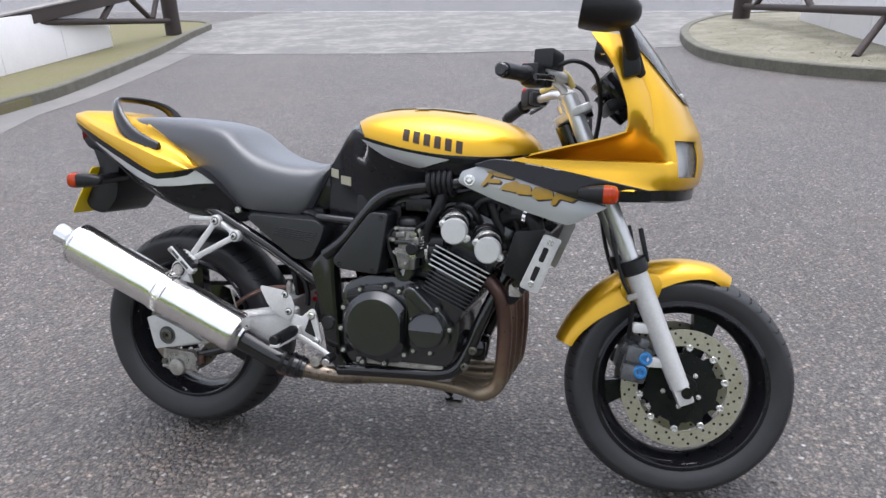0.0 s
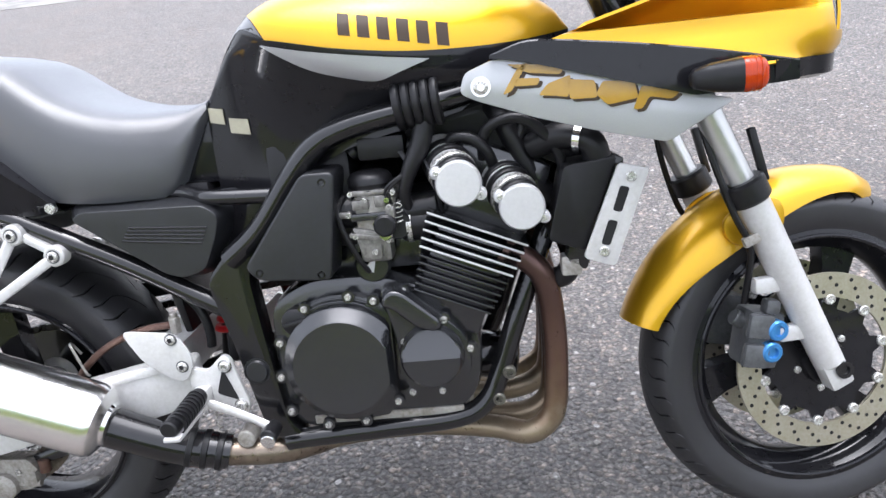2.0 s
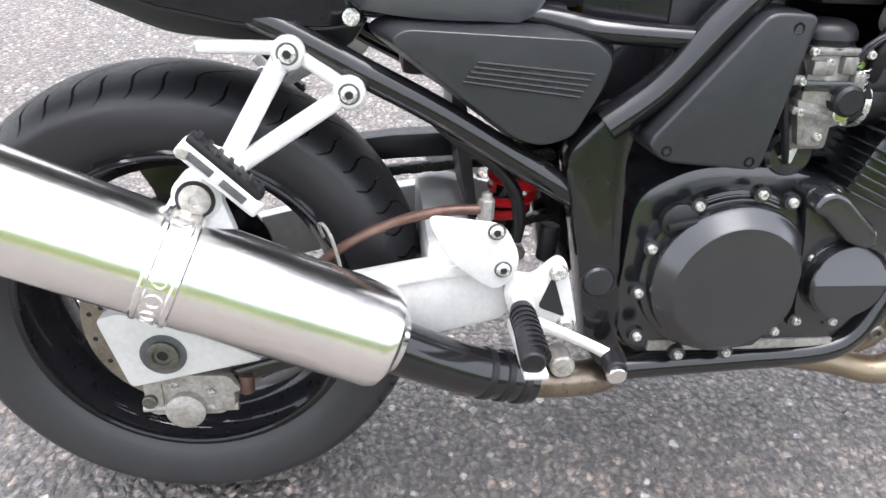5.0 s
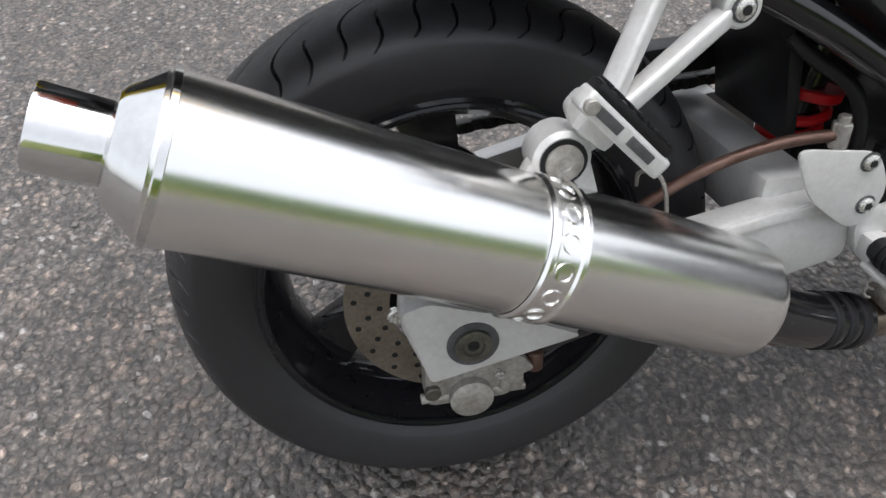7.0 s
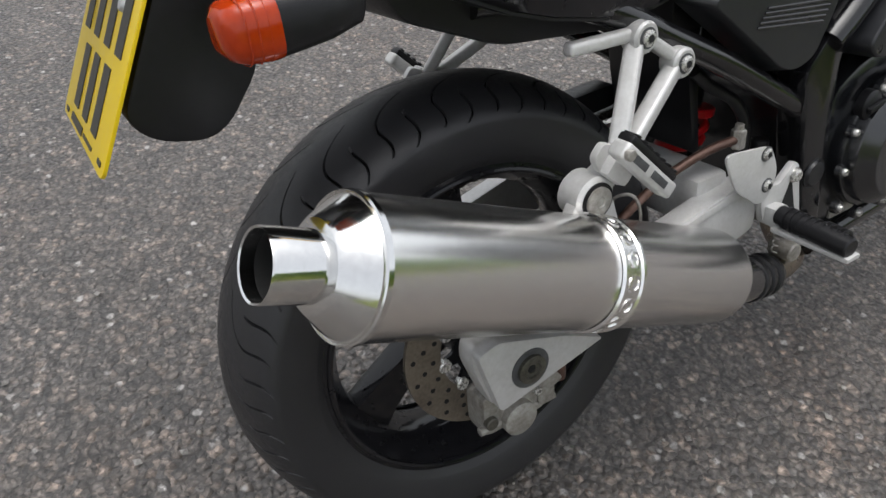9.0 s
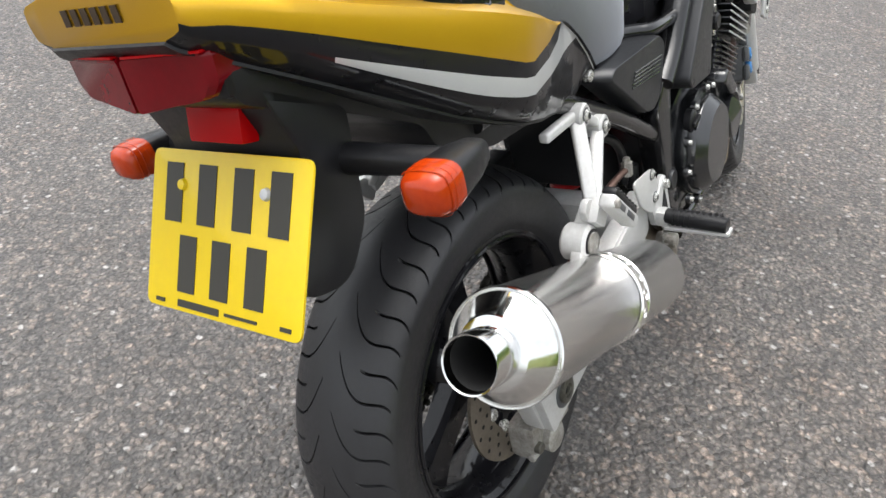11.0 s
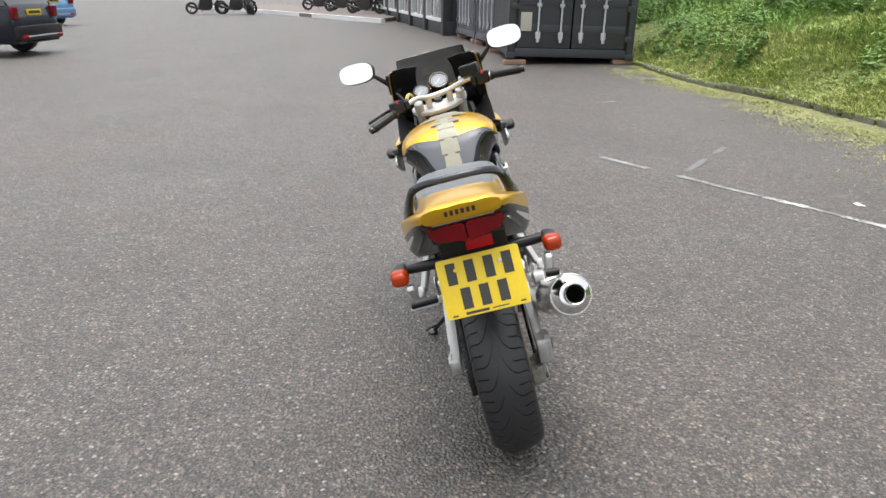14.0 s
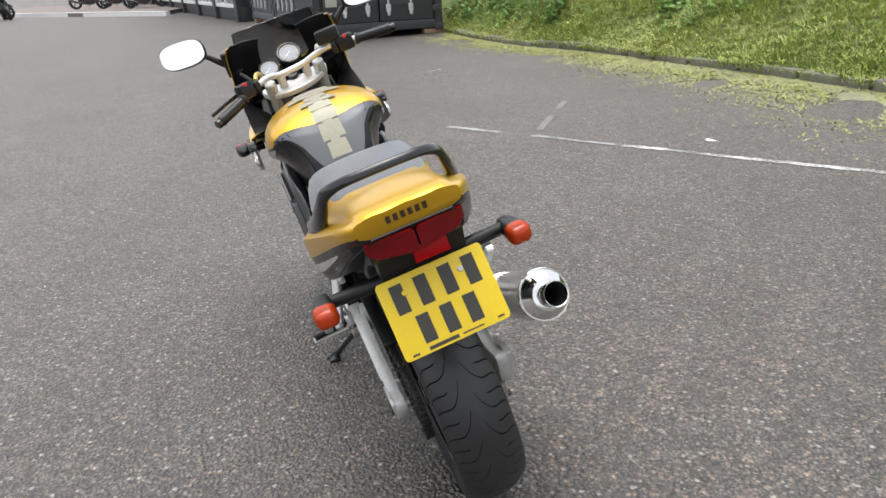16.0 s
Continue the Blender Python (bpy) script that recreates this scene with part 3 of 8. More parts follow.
def loose_grit(count, seed):
    """Loose chippings on the asphalt round the bike: small uneven stones, half sunk."""
    rnd = random.Random(seed)
    verts, faces = [], []
    for n in range(count):
        x, y = rnd.uniform(-2.2, 3.4), rnd.uniform(-3.4, 1.6)
        r, a = 0.0022 + 0.0040 * rnd.random() ** 2.5, rnd.uniform(0, 6.3)
        ring = [(r * rnd.uniform(0.7, 1.3) * math.cos(a + k * 1.257), r * rnd.uniform(0.7, 1.3) * math.sin(a + k * 1.257)) for k in range(5)]
        i, h = len(verts), r * rnd.uniform(0.6, 1.1)
        verts += [(x + u, y + v, -0.001) for u, v in ring] + [(x + u * 0.9, y + v * 0.9, h * 0.6) for u, v in ring] + [(x + r * rnd.uniform(-0.3, 0.3), y + r * rnd.uniform(-0.3, 0.3), h)]
        for k in range(5):
            j = (k + 1) % 5
            faces += [(i + k, i + j, i + 5 + j, i + 5 + k), (i + 5 + k, i + 5 + j, i + 10)]
    return blades("loose_grit", verts, faces, "pale loose chippings scattered on the asphalt", ((0.16, 0.15, 0.135), (0.24, 0.225, 0.20), (0.33, 0.315, 0.29), (0.42, 0.40, 0.37)), "gravel")


loose_grit(1500, 31)
MOSS = worn(shader("yellow_moss"), (0.25, 0.258, 0.104), (0.15, 0.148, 0.126), 3.5, 30, (0.85, 1.0), 0.8, 60, 0.44, 0.58)
bm = bmesh.new()
edge = random.Random(21)
rows = []
for k in range(260):
    x = 11.6 - 13.0 * k / 259
    out = 0.42 + 0.30 * noise.noise((x * 0.8, 3.0, 0.0)) + 0.16 * noise.noise((x * 3.1, 5.0, 0.0)) + edge.uniform(-0.05, 0.05)
    out *= min(1.0, 0.25 + (11.6 - x) * 0.25) * (1 + 0.14 * max(0.0, 8 - x))
    rows.append([(x, bank_y(x) - 0.02, 0.006), (x, bank_y(x) + out * 0.35, 0.006), (x, bank_y(x) + out * 0.62, 0.003)])
bm.free()
tagged(part("moss_strip", loft(rows), MOSS), label="yellowish moss over the asphalt at the bank's foot", category="moss", kind="stuff")


def on_verge(rnd):
    t = rnd.uniform(0, 1)
    y = 3.0 + 8.5 * t
    return (curve(y, [(b, a) for a, b in KERB_L[:7]]) - 0.15 - abs(rnd.gauss(0.3, 0.5)), y, 0.1)


grass("verge_grass", (on_verge, 7000), "short mossy grass beside the kerb", ((0.09, 0.107, 0.025), (0.131, 0.148, 0.037), (0.18, 0.18, 0.066), (0.213, 0.189, 0.098)), lambda r, p: r.uniform(0.008, 0.022), 5, (0.004, 0.009), (0.8, 2.0))


def on_island(rnd):
    while True:
        x, y = rnd.uniform(2.5, 7.0), rnd.uniform(7.0, 13.0)
        inside, pts = False, KERB_R + [(7.0, 12.0)]
        for (x0, y0), (x1, y1) in zip(pts, pts[1:] + pts[:1]):
            if (y0 > y) != (y1 > y) and x < x0 + (x1 - x0) * (y - y0) / (y1 - y0):
                inside = not inside
        if inside:
            return (x, y, 0.11)


grass("island_grass", (on_island, 6000), "dry straw-coloured grass on the gravel island", ((0.18, 0.18, 0.098), (0.238, 0.226, 0.148), (0.295, 0.275, 0.197), (0.344, 0.32, 0.246)), lambda r, p: r.uniform(0.010, 0.03), 12, (0.004, 0.009), (0.6, 1.8))
DUST = worn(shader("pale_dust_on_asphalt"), (0.195, 0.185, 0.17), (0.155, 0.15, 0.145), 1.3, 18, (0.85, 1.0), 0.3, 80, 0.42, 0.60)
near = [p for p in KERB_L if p[1] > 2.0][:8]
sheet("dust_strip", near + [(x + 0.5 + 0.2 * math.sin(2.3 * y), y + 0.1) for x, y in near[::-1]], 0.003, DUST, "pale dust swept against the kerb", category="ground")


# ---- motorcycle ----
LEAN_ANGLE, STEER = 14.3, 10.0
BIKE = pose(0, 0.03, 0, 0, 0, -1.8) @ pose(0, 0, 0, -LEAN_ANGLE)
bike = group("motorcycle", BIKE, label="gold-yellow and black half-faired motorcycle leaning on its side stand", category="motorcycle")
SIDE = pose(0, 0, 0, 90)  # turns the local z axis to -y, the bike's right-hand side


def at_right(x, y, z):
    """The pose whose local z axis points out to the bike's right-hand side."""
    return Matrix.Translation((x, y, z)) @ SIDE


# steering: everything on the fork turns about the raked head
RAKE = radians(24)
AXIS = Vector((-math.sin(RAKE), 0, math.cos(RAKE)))
HEAD = Vector((1.089, 0, 0.93))
TURNED = Matrix.Translation(HEAD) @ Matrix.Rotation(radians(STEER), 4, AXIS) @ Matrix.Translation(-HEAD)


def steered(bm):
    return moved(bm, TURNED)


def wheel(name, cx, height, R, W, rim, turn, label, spokes, phase):
    w = new(name)
    w.parent = bike
    w["label"] = label
    m = turn @ at_right(cx, 0, height)
    # tread: the columns of the mesh follow the curved grooves, whose floors lie deeper and carry painted shade
    rear = W > 0.13
    count, swing = (27, 0.34) if rear else (26, 0.30)
    step, g = 2 * math.pi / count, 0.0062 if rear else 0.0060
    cols = []
    for k in range(count):
        for which, a0 in ((0, 0.0), (1, 0.5)):
            for q, deep in ((-g, 0), (-0.75 * g, 1), (0.75 * g, 1), (g, 0)):
                cols.append((step * (k + a0) + q, deep, which))
            for q in (1, 2, 3):
                cols.append((step * (k + a0) + g + (step / 2 - 2 * g) * q / 4, 0, -1))
    us = [math.pi * (k / 56 - 0.5) for k in range(57)]
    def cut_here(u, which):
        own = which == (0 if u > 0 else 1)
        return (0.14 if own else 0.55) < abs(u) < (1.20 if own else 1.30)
    verts, faces, mats = [], [], []
    for u in us:
        bend = swing * (1 - math.exp(-2.4 * abs(u))) + 0.035 * math.sin(abs(u) * 4.5)
        y = W / 2 * math.sin(u)
        r = R - (R - rim) * 0.42 * (1 - math.cos(u)) ** 0.85
        for a, deep, which in cols:
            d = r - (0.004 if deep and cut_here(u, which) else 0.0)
            verts.append((d * math.cos(a + bend), d * math.sin(a + bend), y))
    n = len(cols)
    for i in range(len(us) - 1):
        for k in range(n):
            j = (k + 1) % n
            faces.append((i * n + k, i * n + j, (i + 1) * n + j, (i + 1) * n + k))
            c, e = cols[k], cols[j]
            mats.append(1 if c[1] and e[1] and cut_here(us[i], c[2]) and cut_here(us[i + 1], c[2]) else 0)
    half = W / 2
    for s in (-1, 1):
        edge = 0 if s < 0 else (len(us) - 1) * n
        start = edge
        for y, r in ((half * 0.998, R - (R - rim) * 0.50), (half * 0.985, R - (R - rim) * 0.60), (half * 0.955, R - (R - rim) * 0.74), (half * 0.90, rim + 0.012), (half * 0.885, rim + 0.010), (half * 0.80, rim)):
            at = len(verts)
            bend = swing * (1 - math.exp(-2.4 * math.pi / 2)) + 0.035 * math.sin(math.pi / 2 * 4.5)
            verts.extend((r * math.cos(a + bend), r * math.sin(a + bend), s * y) for a, _, _ in cols)
            for k in range(n):
                j = (k + 1) % n
                faces.append((start + k, start + j, at + j, at + k))
                mats.append(0)
            start = at
    me = bpy.data.meshes.new("tyre")
    me.from_pydata(verts, [], faces)
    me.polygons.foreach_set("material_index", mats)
    bm = bmesh.new()
    bm.from_mesh(me)
    tyre = part("tyre", moved(bm, m), [RUBBER, GROOVE_SHADE], w, "worn black road tyre with curved tread grooves", 30)
    hw = W * 0.36
    rimbm = spin([(-hw, rim), (-hw - 0.006, rim + 0.006), (-hw - 0.008, rim - 0.004), (-hw + 0.004, rim - 0.012), (-hw * 0.5, rim - 0.030), (0, rim - 0.034), (hw * 0.5, rim - 0.030), (hw - 0.004, rim - 0.012), (hw + 0.008, rim - 0.004), (hw + 0.006, rim + 0.006), (hw, rim)], 80, m)
    part("rim", rimbm, BLACK, w, "gloss black cast rim")
    for s in (-1, 1):
        lip = [(s * (hw + 0.007) + 0.0042 * math.cos(k * math.pi / 4), rim - 0.007 + 0.0042 * math.sin(k * math.pi / 4)) for k in range(8)]
        part("rim_lip", spin(lip, 80, m, True), BLACK, w)
    part("hub", spin([(-0.07, 0.0), (-0.07, 0.035), (-0.03, 0.05), (0.03, 0.05), (0.07, 0.035), (0.07, 0.0)], 32, m), BLACK, w)
    for k in range(spokes):
        a = 2 * math.pi * k / spokes + phase
        rows = []
        for t in (0, 0.25, 0.5, 0.75, 1):
            r = 0.035 + (rim - 0.025 - 0.035) * t
            wd, th = 0.050 - 0.012 * math.sin(t * math.pi) + 0.016 * t * t, 0.020 - 0.004 * t
            bend = 0.10 * t * t
            c, s = math.cos(a + bend), math.sin(a + bend)
            rows.append([(r * c - q * s, r * s + q * c, h) for q, h in ((-wd / 2, -th), (wd / 2, -th), (wd / 2 * 1.1, 0), (wd / 2, th), (-wd / 2, th), (-wd / 2 * 1.1, 0))])
        part("spoke", moved(loft(rows, closed=True, caps=True), m), BLACK, w)
    return w, m


def brake_disc(parent, m, y, r0, r1, rings, inner, steel):
    """A drilled disc on its carrier, with bobbins."""
    d = part("brake_disc", spin([(y - 0.0025, r0), (y - 0.0025, r1), (y + 0.0025, r1), (y + 0.0025, r0)], 72, m, True), steel, parent, "drilled steel brake disc")
    hole = finish(spin([(y + 0.0028, 0), (y + 0.0028, 0.0034), (y + 0.001, 0.0034)], 8))
    hole.materials.append(HOLE)
    for k in range(rings * 2):
        a = 2 * math.pi * k / (rings * 2)
        r = r0 + (r1 - r0) * (0.22 + 0.28 * (k % 3))
        ob = new("drilled_hole", hole)
        ob.parent = d
        ob.matrix_local = m @ Matrix.Translation((r * math.cos(a), r * math.sin(a), 0))
    count = 10
    rings = []
    for k in range(120):
        a = 2 * math.pi * k / 120
        r = r0 - 0.0205 + 0.018 * max(0.0, math.cos((a - 0.2) * count)) ** 0.7
        rings.append([((q if q < r0 * 0.5 else r) * math.cos(a), (q if q < r0 * 0.5 else r) * math.sin(a), h) for q, h in ((inner * 0.33, y - 0.006), (r0, y - 0.006), (r0, y - 0.001), (inner * 0.33, y - 0.001))])
    part("carrier", moved(loft(rings + rings[:1], closed=True), m), BLACK, d, "scalloped black disc carrier")
    for k in range(count):
        a = 2 * math.pi * k / count + 0.2
        part("carrier_bolt", spin([(0, 0), (0, 0.006), (0.004, 0.006), (0.005, 0.004), (0.005, 0)], 12, m @ Matrix.Translation((inner * 0.46 * math.cos(a), inner * 0.46 * math.sin(a), y - 0.002))), BOLT, d) if k % 2 else None
        c = m @ Matrix.Translation(((r0 - 0.004) * math.cos(a), (r0 - 0.004) * math.sin(a), y - 0.004))
        part("bobbin", spin([(0, 0), (0, 0.0088), (0.007, 0.0088), (0.0085, 0.0072), (0.0085, 0.0045), (0.006, 0)], 18, c), BOLT, d)
    return d


rear_wheel, rear_m = wheel("rear_wheel", 0.010, 0.308, 0.304, 0.160, 0.212, Matrix.Identity(4), "rear wheel with black three-spoke rim", 3, 1.59)
brake_disc(rear_wheel, rear_m, 0.085, 0.075, 0.1225, 30, 0.074, DISC_OLD)
front_wheel, front_m = wheel("front_wheel", 1.402, 0.289, 0.2855, 0.115, 0.214, TURNED, "front wheel with black three-spoke rim", 3, 1.15)
brake_disc(front_wheel, front_m, 0.062, 0.108, 0.149, 36, 0.100, DISC)
brake_disc(front_wheel, front_m, -0.062, 0.108, 0.149, 36, 0.100, DISC)

# ---- fuel tank ----
TANK_TOP = [(0.47, 0.815), (0.50, 0.865), (0.545, 0.925), (0.60, 0.955), (0.70, 0.966), (0.80, 0.962), (0.90, 0.945), (0.965, 0.925), (1.01, 0.895), (1.03, 0.866)]
TANK_SEAM = [(0.47, 0.80), (0.545, 0.893), (0.60, 0.888), (0.70, 0.866), (0.80, 0.852), (0.90, 0.849), (0.97, 0.853), (1.03, 0.862)]
TANK_WIDE = [(0.47, 0.085), (0.53, 0.108), (0.57, 0.146), (0.60, 0.170), (0.68, 0.187), (0.76, 0.186), (0.85, 0.168), (0.93, 0.142), (0.99, 0.100), (1.03, 0.045)]
TANK_LOW = [(0.47, 0.672), (0.55, 0.674), (0.62, 0.695), (0.70, 0.728), (0.85, 0.76), (1.03, 0.80)]
TANK_WAIST = [(0.47, 0.085), (0.55, 0.104), (0.70, 0.136), (0.85, 0.138), (0.95, 0.11), (1.03, 0.04)]


def tank_half(x):
    """The right half of the tank's section at x, from the crest down: 15 places."""
    zt, zs, w, zl, wl = (curve(x, t) for t in (TANK_TOP, TANK_SEAM, TANK_WIDE, TANK_LOW, TANK_WAIST))
    zs = min(zs, zt - 0.002)
    out = []
    for k in range(9):
        a = math.pi / 2 * k / 8
        out.append((w * math.sin(a) ** 0.85, zs + (zt - zs) * math.cos(a) ** 0.8))
    h = 0.014 + 0.022 * max(0.0, min(1.0, (x - 0.60) / 0.16))
    for t in (0.5, 1.0):
        out.append((w + (wl - w) * 0.10 * t, zs - max(h, 0.004) * t))
    z1 = zs - max(h, 0.004)
    for t in (0.3, 0.6, 0.85, 1.0):
        out.append((w + (wl - w) * (0.1 + 0.9 * t ** 0.8) - 0.014 * math.sin(t * math.pi) * max(0.0, min(1.0, (w - wl) / 0.045)), z1 + (zl - z1) * t))
    return out


TANK_X = [0.47, 0.485, 0.50, 0.52, 0.54, 0.56, 0.58, 0.60, 0.63, 0.66, 0.69, 0.72, 0.75, 0.78, 0.795, 0.82, 0.85, 0.88, 0.91, 0.94, 0.965, 0.985, 1.0, 1.012, 1.022, 1.03]
rings = []
for x in TANK_X:
    fade = max(0.0, min(1.0, (x - 0.47) / 0.07)) * max(0.0, min(1.0, (0.80 - x) / 0.20))
    half = []
    for k in range(15):
        g = min(1.0, k / 8) ** 1.6 * (1.0 if k <= 10 else 1.0 - (k - 10) / 4.0)
        xx = x + 0.062 * fade * g
        half.append((xx, *tank_half(xx)[k]))
    rings.append([(xx, y, z) for xx, y, z in half[::-1]] + [(xx, -y, z) for xx, y, z in half[1:]])


def tank_paint(i, k):
    row = k if k < 14 else 27 - k  # 0 at the lower edge, 13 at the crest
    if row >= 6:
        return 0 if TANK_X[i] >= 0.54 else 1
    return 1


def on_ring(x, k, lift):
    """A place on the tank's skin: ring by x, place along the ring by k, 14 at the crest."""
    i = max(n for n in range(len(TANK_X) - 1) if TANK_X[n] <= x)
    j = min(27, int(k))
    u, v = (x - TANK_X[i]) / (TANK_X[i + 1] - TANK_X[i]), k - j
    p = [Vector(rings[a][b]) for a, b in ((i, j), (i, j + 1), (i + 1, j), (i + 1, j + 1))]
    q = p[0].lerp(p[1], v).lerp(p[2].lerp(p[3], v), u)
    return q + (q - Vector((0.72, 0, 0.76))).normalized() * lift


tank = part("fuel_tank", loft(rings, caps=True, rows=tank_paint), [YELLOW, BLACK], bike, "gold-yellow and black tank with a silver flash", 60)


field = [[on_ring(0.472 + 0.067 * k / 12, 14 + (3.6 + 4.2 * (k / 12) ** 0.8) * (c / 10 - 1), 0.0009) for c in range(21)] for k in range(13)]
part("grey_field", thick(loft(field), 0.0005), GREY, tank, "dark silver field behind the yellow")


def on_tank(x, y, lift=0.0042):
    """A place on the tank above or beside its middle line."""
    half = tank_half(x)
    for (y0, z0), (y1, z1) in zip(half, half[1:]):
        if y0 <= abs(y) <= y1 and y1 > y0:
            return Vector((x, y, z0 + (z1 - z0) * (abs(y) - y0) / (y1 - y0) + lift))
    return Vector((x, y, half[0][1] + lift))


def on_flank(x, z, lift=0.0015):
    """A place on the tank's right flank at a height."""
    half = tank_half(x)
    for (y0, z0), (y1, z1) in zip(half, half[1:]):
        if z1 <= z <= z0 and z0 > z1:
            return Vector((x, -(y0 + (y1 - y0) * (z0 - z) / (z0 - z1)) - lift, z + lift * 0.4))
    return Vector((x, -half[-1][0] - lift, z))


def pad(name, corners, material, parent, surface=on_tank, steps=4, label=""):
    """A thin pad that follows the tank: a four-sided patch."""
    a, b, c, d = (Vector(p) for p in corners)
    rows = []
    for i in range(steps + 1):
        u = i / steps
        p, q = a.lerp(d, u), b.lerp(c, u)
        rows.append([surface(*p.lerp(q, k / steps)) for k in range(steps + 1)])
    return part(name, thick(loft(rows), 0.0015), material, parent, label)


for x0, x1, w in ((0.475, 0.500, 0.030), (0.504, 0.535, 0.034), (0.539, 0.575, 0.036), (0.579, 0.615, 0.034)):
    pad("tank_pad", [(x0, -w), (x0, w), (x1, w * 0.92), (x1, -w * 0.92)], PAD, tank)
for x0, x1, w in ((0.62, 0.65, 0.055), (0.655, 0.70, 0.035), (0.705, 0.74, 0.085)):
    pad("tank_pad", [(x0, -w), (x0, w), (x1, w * 0.9), (x1, -w * 0.9)], PAD_DARK, tank)
for s in (-1, 1):
    for x, z, w in ((0.487, 0.790, 0.012), (0.523, 0.772, 0.016)):
        pad("knee_pad", [(x - w, z - 0.009), (x + w, z - 0.014), (x + w, z + 0.009), (x - w, z + 0.013)], PAD, tank, lambda a, b, s=s: on_flank(a, b) * Vector((1, -s, 1)), 3, "beige knee pad")
for s in (-1, 1):
    flash = [(x, curve(x, [(0.594, 0.878), (0.625, 0.858), (0.66, 0.839), (0.71, 0.823), (0.752, 0.815), (0.79, 0.826), (0.826, 0.837)]), curve(x, [(0.575, 0.884), (0.66, 0.864), (0.752, 0.848), (0.826, 0.8375)])) for x in [0.594 + 0.232 * k / 24 for k in range(25)]]
    rows = [[on_flank(x, z0 + (z1 - z0) * k / 4, 0.0045) * Vector((1, -s, 1)) for k in range(5)] for x, z0, z1 in flash]
    part("silver_flash", thick(loft(rows), 0.0008), SILVER, tank, "silver flash on the black flank")
pad("tank_pad_spine", [(0.478, -0.014), (0.478, 0.014), (0.70, 0.014), (0.70, -0.014)], PAD, tank, steps=10)
pad("filler_cap_cover", [(0.745, -0.06), (0.745, 0.06), (0.84, 0.05), (0.84, -0.05)], PAD_DARK, tank)


def mirrored(make):
    """Makes the right-hand part (s = -1) and the left-hand one (s = 1)."""
    return [make(s) for s in (-1, 1)]


# ---- seat ----
SEAT_ST = [  # x, crest, half width, lower edge
    (-0.205, 0.905, 0.070, 0.875), (-0.19, 0.918, 0.088, 0.862), (-0.15, 0.928, 0.102, 0.850), (-0.05, 0.930, 0.116, 0.838),
    (0.05, 0.926, 0.126, 0.808), (0.11, 0.920, 0.131, 0.775), (0.155, 0.911, 0.135, 0.735), (0.185, 0.897, 0.139, 0.708), (0.215, 0.873, 0.143, 0.694),
    (0.25, 0.848, 0.146, 0.686), (0.30, 0.826, 0.147, 0.681), (0.36, 0.813, 0.142, 0.680), (0.41, 0.810, 0.128, 0.684), (0.44, 0.811, 0.113, 0.735), (0.472, 0.818, 0.092, 0.792)]
rings = []
for k in range(len(SEAT_ST) * 3 - 2):
    x = SEAT_ST[k // 3][0] + (SEAT_ST[min(k // 3 + 1, len(SEAT_ST) - 1)][0] - SEAT_ST[k // 3][0]) * (k % 3) / 3
    zt, w, zb = (curve(x, [(s[0], s[j]) for s in SEAT_ST]) for j in (1, 2, 3))
    drop = min(1, (zt - zb) / 0.1)
    half = [(0, zt), (w * 0.35, zt - 0.001), (w * 0.62, zt - 0.004), (w * 0.80, zt - 0.010 * drop), (w * 0.90, zt - 0.019 * drop), (w * 0.955, zt - 0.034 * drop), (w * 0.985, zt - 0.055 * drop), (w, zt - 0.62 * (zt - zb)), (w * 0.985, zb + 0.012), (w * 0.95, zb), (w * 0.5, zb - 0.002)]
    rings.append([(x, y, z) for y, z in half[::-1]] + [(x, -y, z) for y, z in half[1:]])
seat = part("seat", loft(rings, caps=True), SEAT, bike, "stepped dual seat in dark grey vinyl", 50)

part("tank_skirt", prism(rounded([(0.395, 0.690), (0.430, 0.790), (0.475, 0.800), (0.510, 0.690)], 0.006), -0.084, 0.084, 0.004), BLACK, bike, "gloss black skirt between seat and tank")

# ---- tail ----
TAIL_ST = [  # x, crest, hump's half width, flange, half width, flank's top, yellow's lower edge, silver's top, silver's lower edge, lower edge
    (-0.338, 0.939, 0.075, 0.936, 0.100, 0.932, 0.910, 0.905, 0.904, 0.899), (-0.332, 0.943, 0.080, 0.935, 0.105, 0.930, 0.906, 0.899, 0.898, 0.892), (-0.31, 0.945, 0.090, 0.931, 0.118, 0.924, 0.900, 0.888, 0.887, 0.878), (-0.26, 0.944, 0.096, 0.918, 0.136, 0.908, 0.880, 0.864, 0.862, 0.848),
    (-0.19, 0.938, 0.100, 0.900, 0.154, 0.886, 0.850, 0.832, 0.822, 0.806), (-0.10, 0.915, 0.115, 0.872, 0.174, 0.858, 0.812, 0.793, 0.774, 0.752), (-0.05, 0.890, 0.125, 0.856, 0.184, 0.843, 0.791, 0.773, 0.752, 0.727), (0.0, 0.860, 0.130, 0.838, 0.189, 0.826, 0.773, 0.757, 0.737, 0.705),
    (0.05, 0.830, 0.140, 0.815, 0.183, 0.807, 0.779, 0.762, 0.740, 0.690), (0.088, 0.795, 0.150, 0.791, 0.176, 0.790, 0.786, 0.770, 0.744, 0.682), (0.110, 0.789, 0.148, 0.788, 0.172, 0.787, 0.786, 0.785, 0.748, 0.677), (0.135, 0.775, 0.146, 0.774, 0.168, 0.773, 0.772, 0.771, 0.750, 0.674), (0.165, 0.754, 0.143, 0.753, 0.164, 0.7525, 0.752, 0.7515, 0.751, 0.672), (0.20, 0.722, 0.14, 0.7215, 0.160, 0.721, 0.7205, 0.720, 0.7195, 0.672), (0.235, 0.690, 0.135, 0.6895, 0.152, 0.689, 0.6885, 0.688, 0.6875, 0.676)]
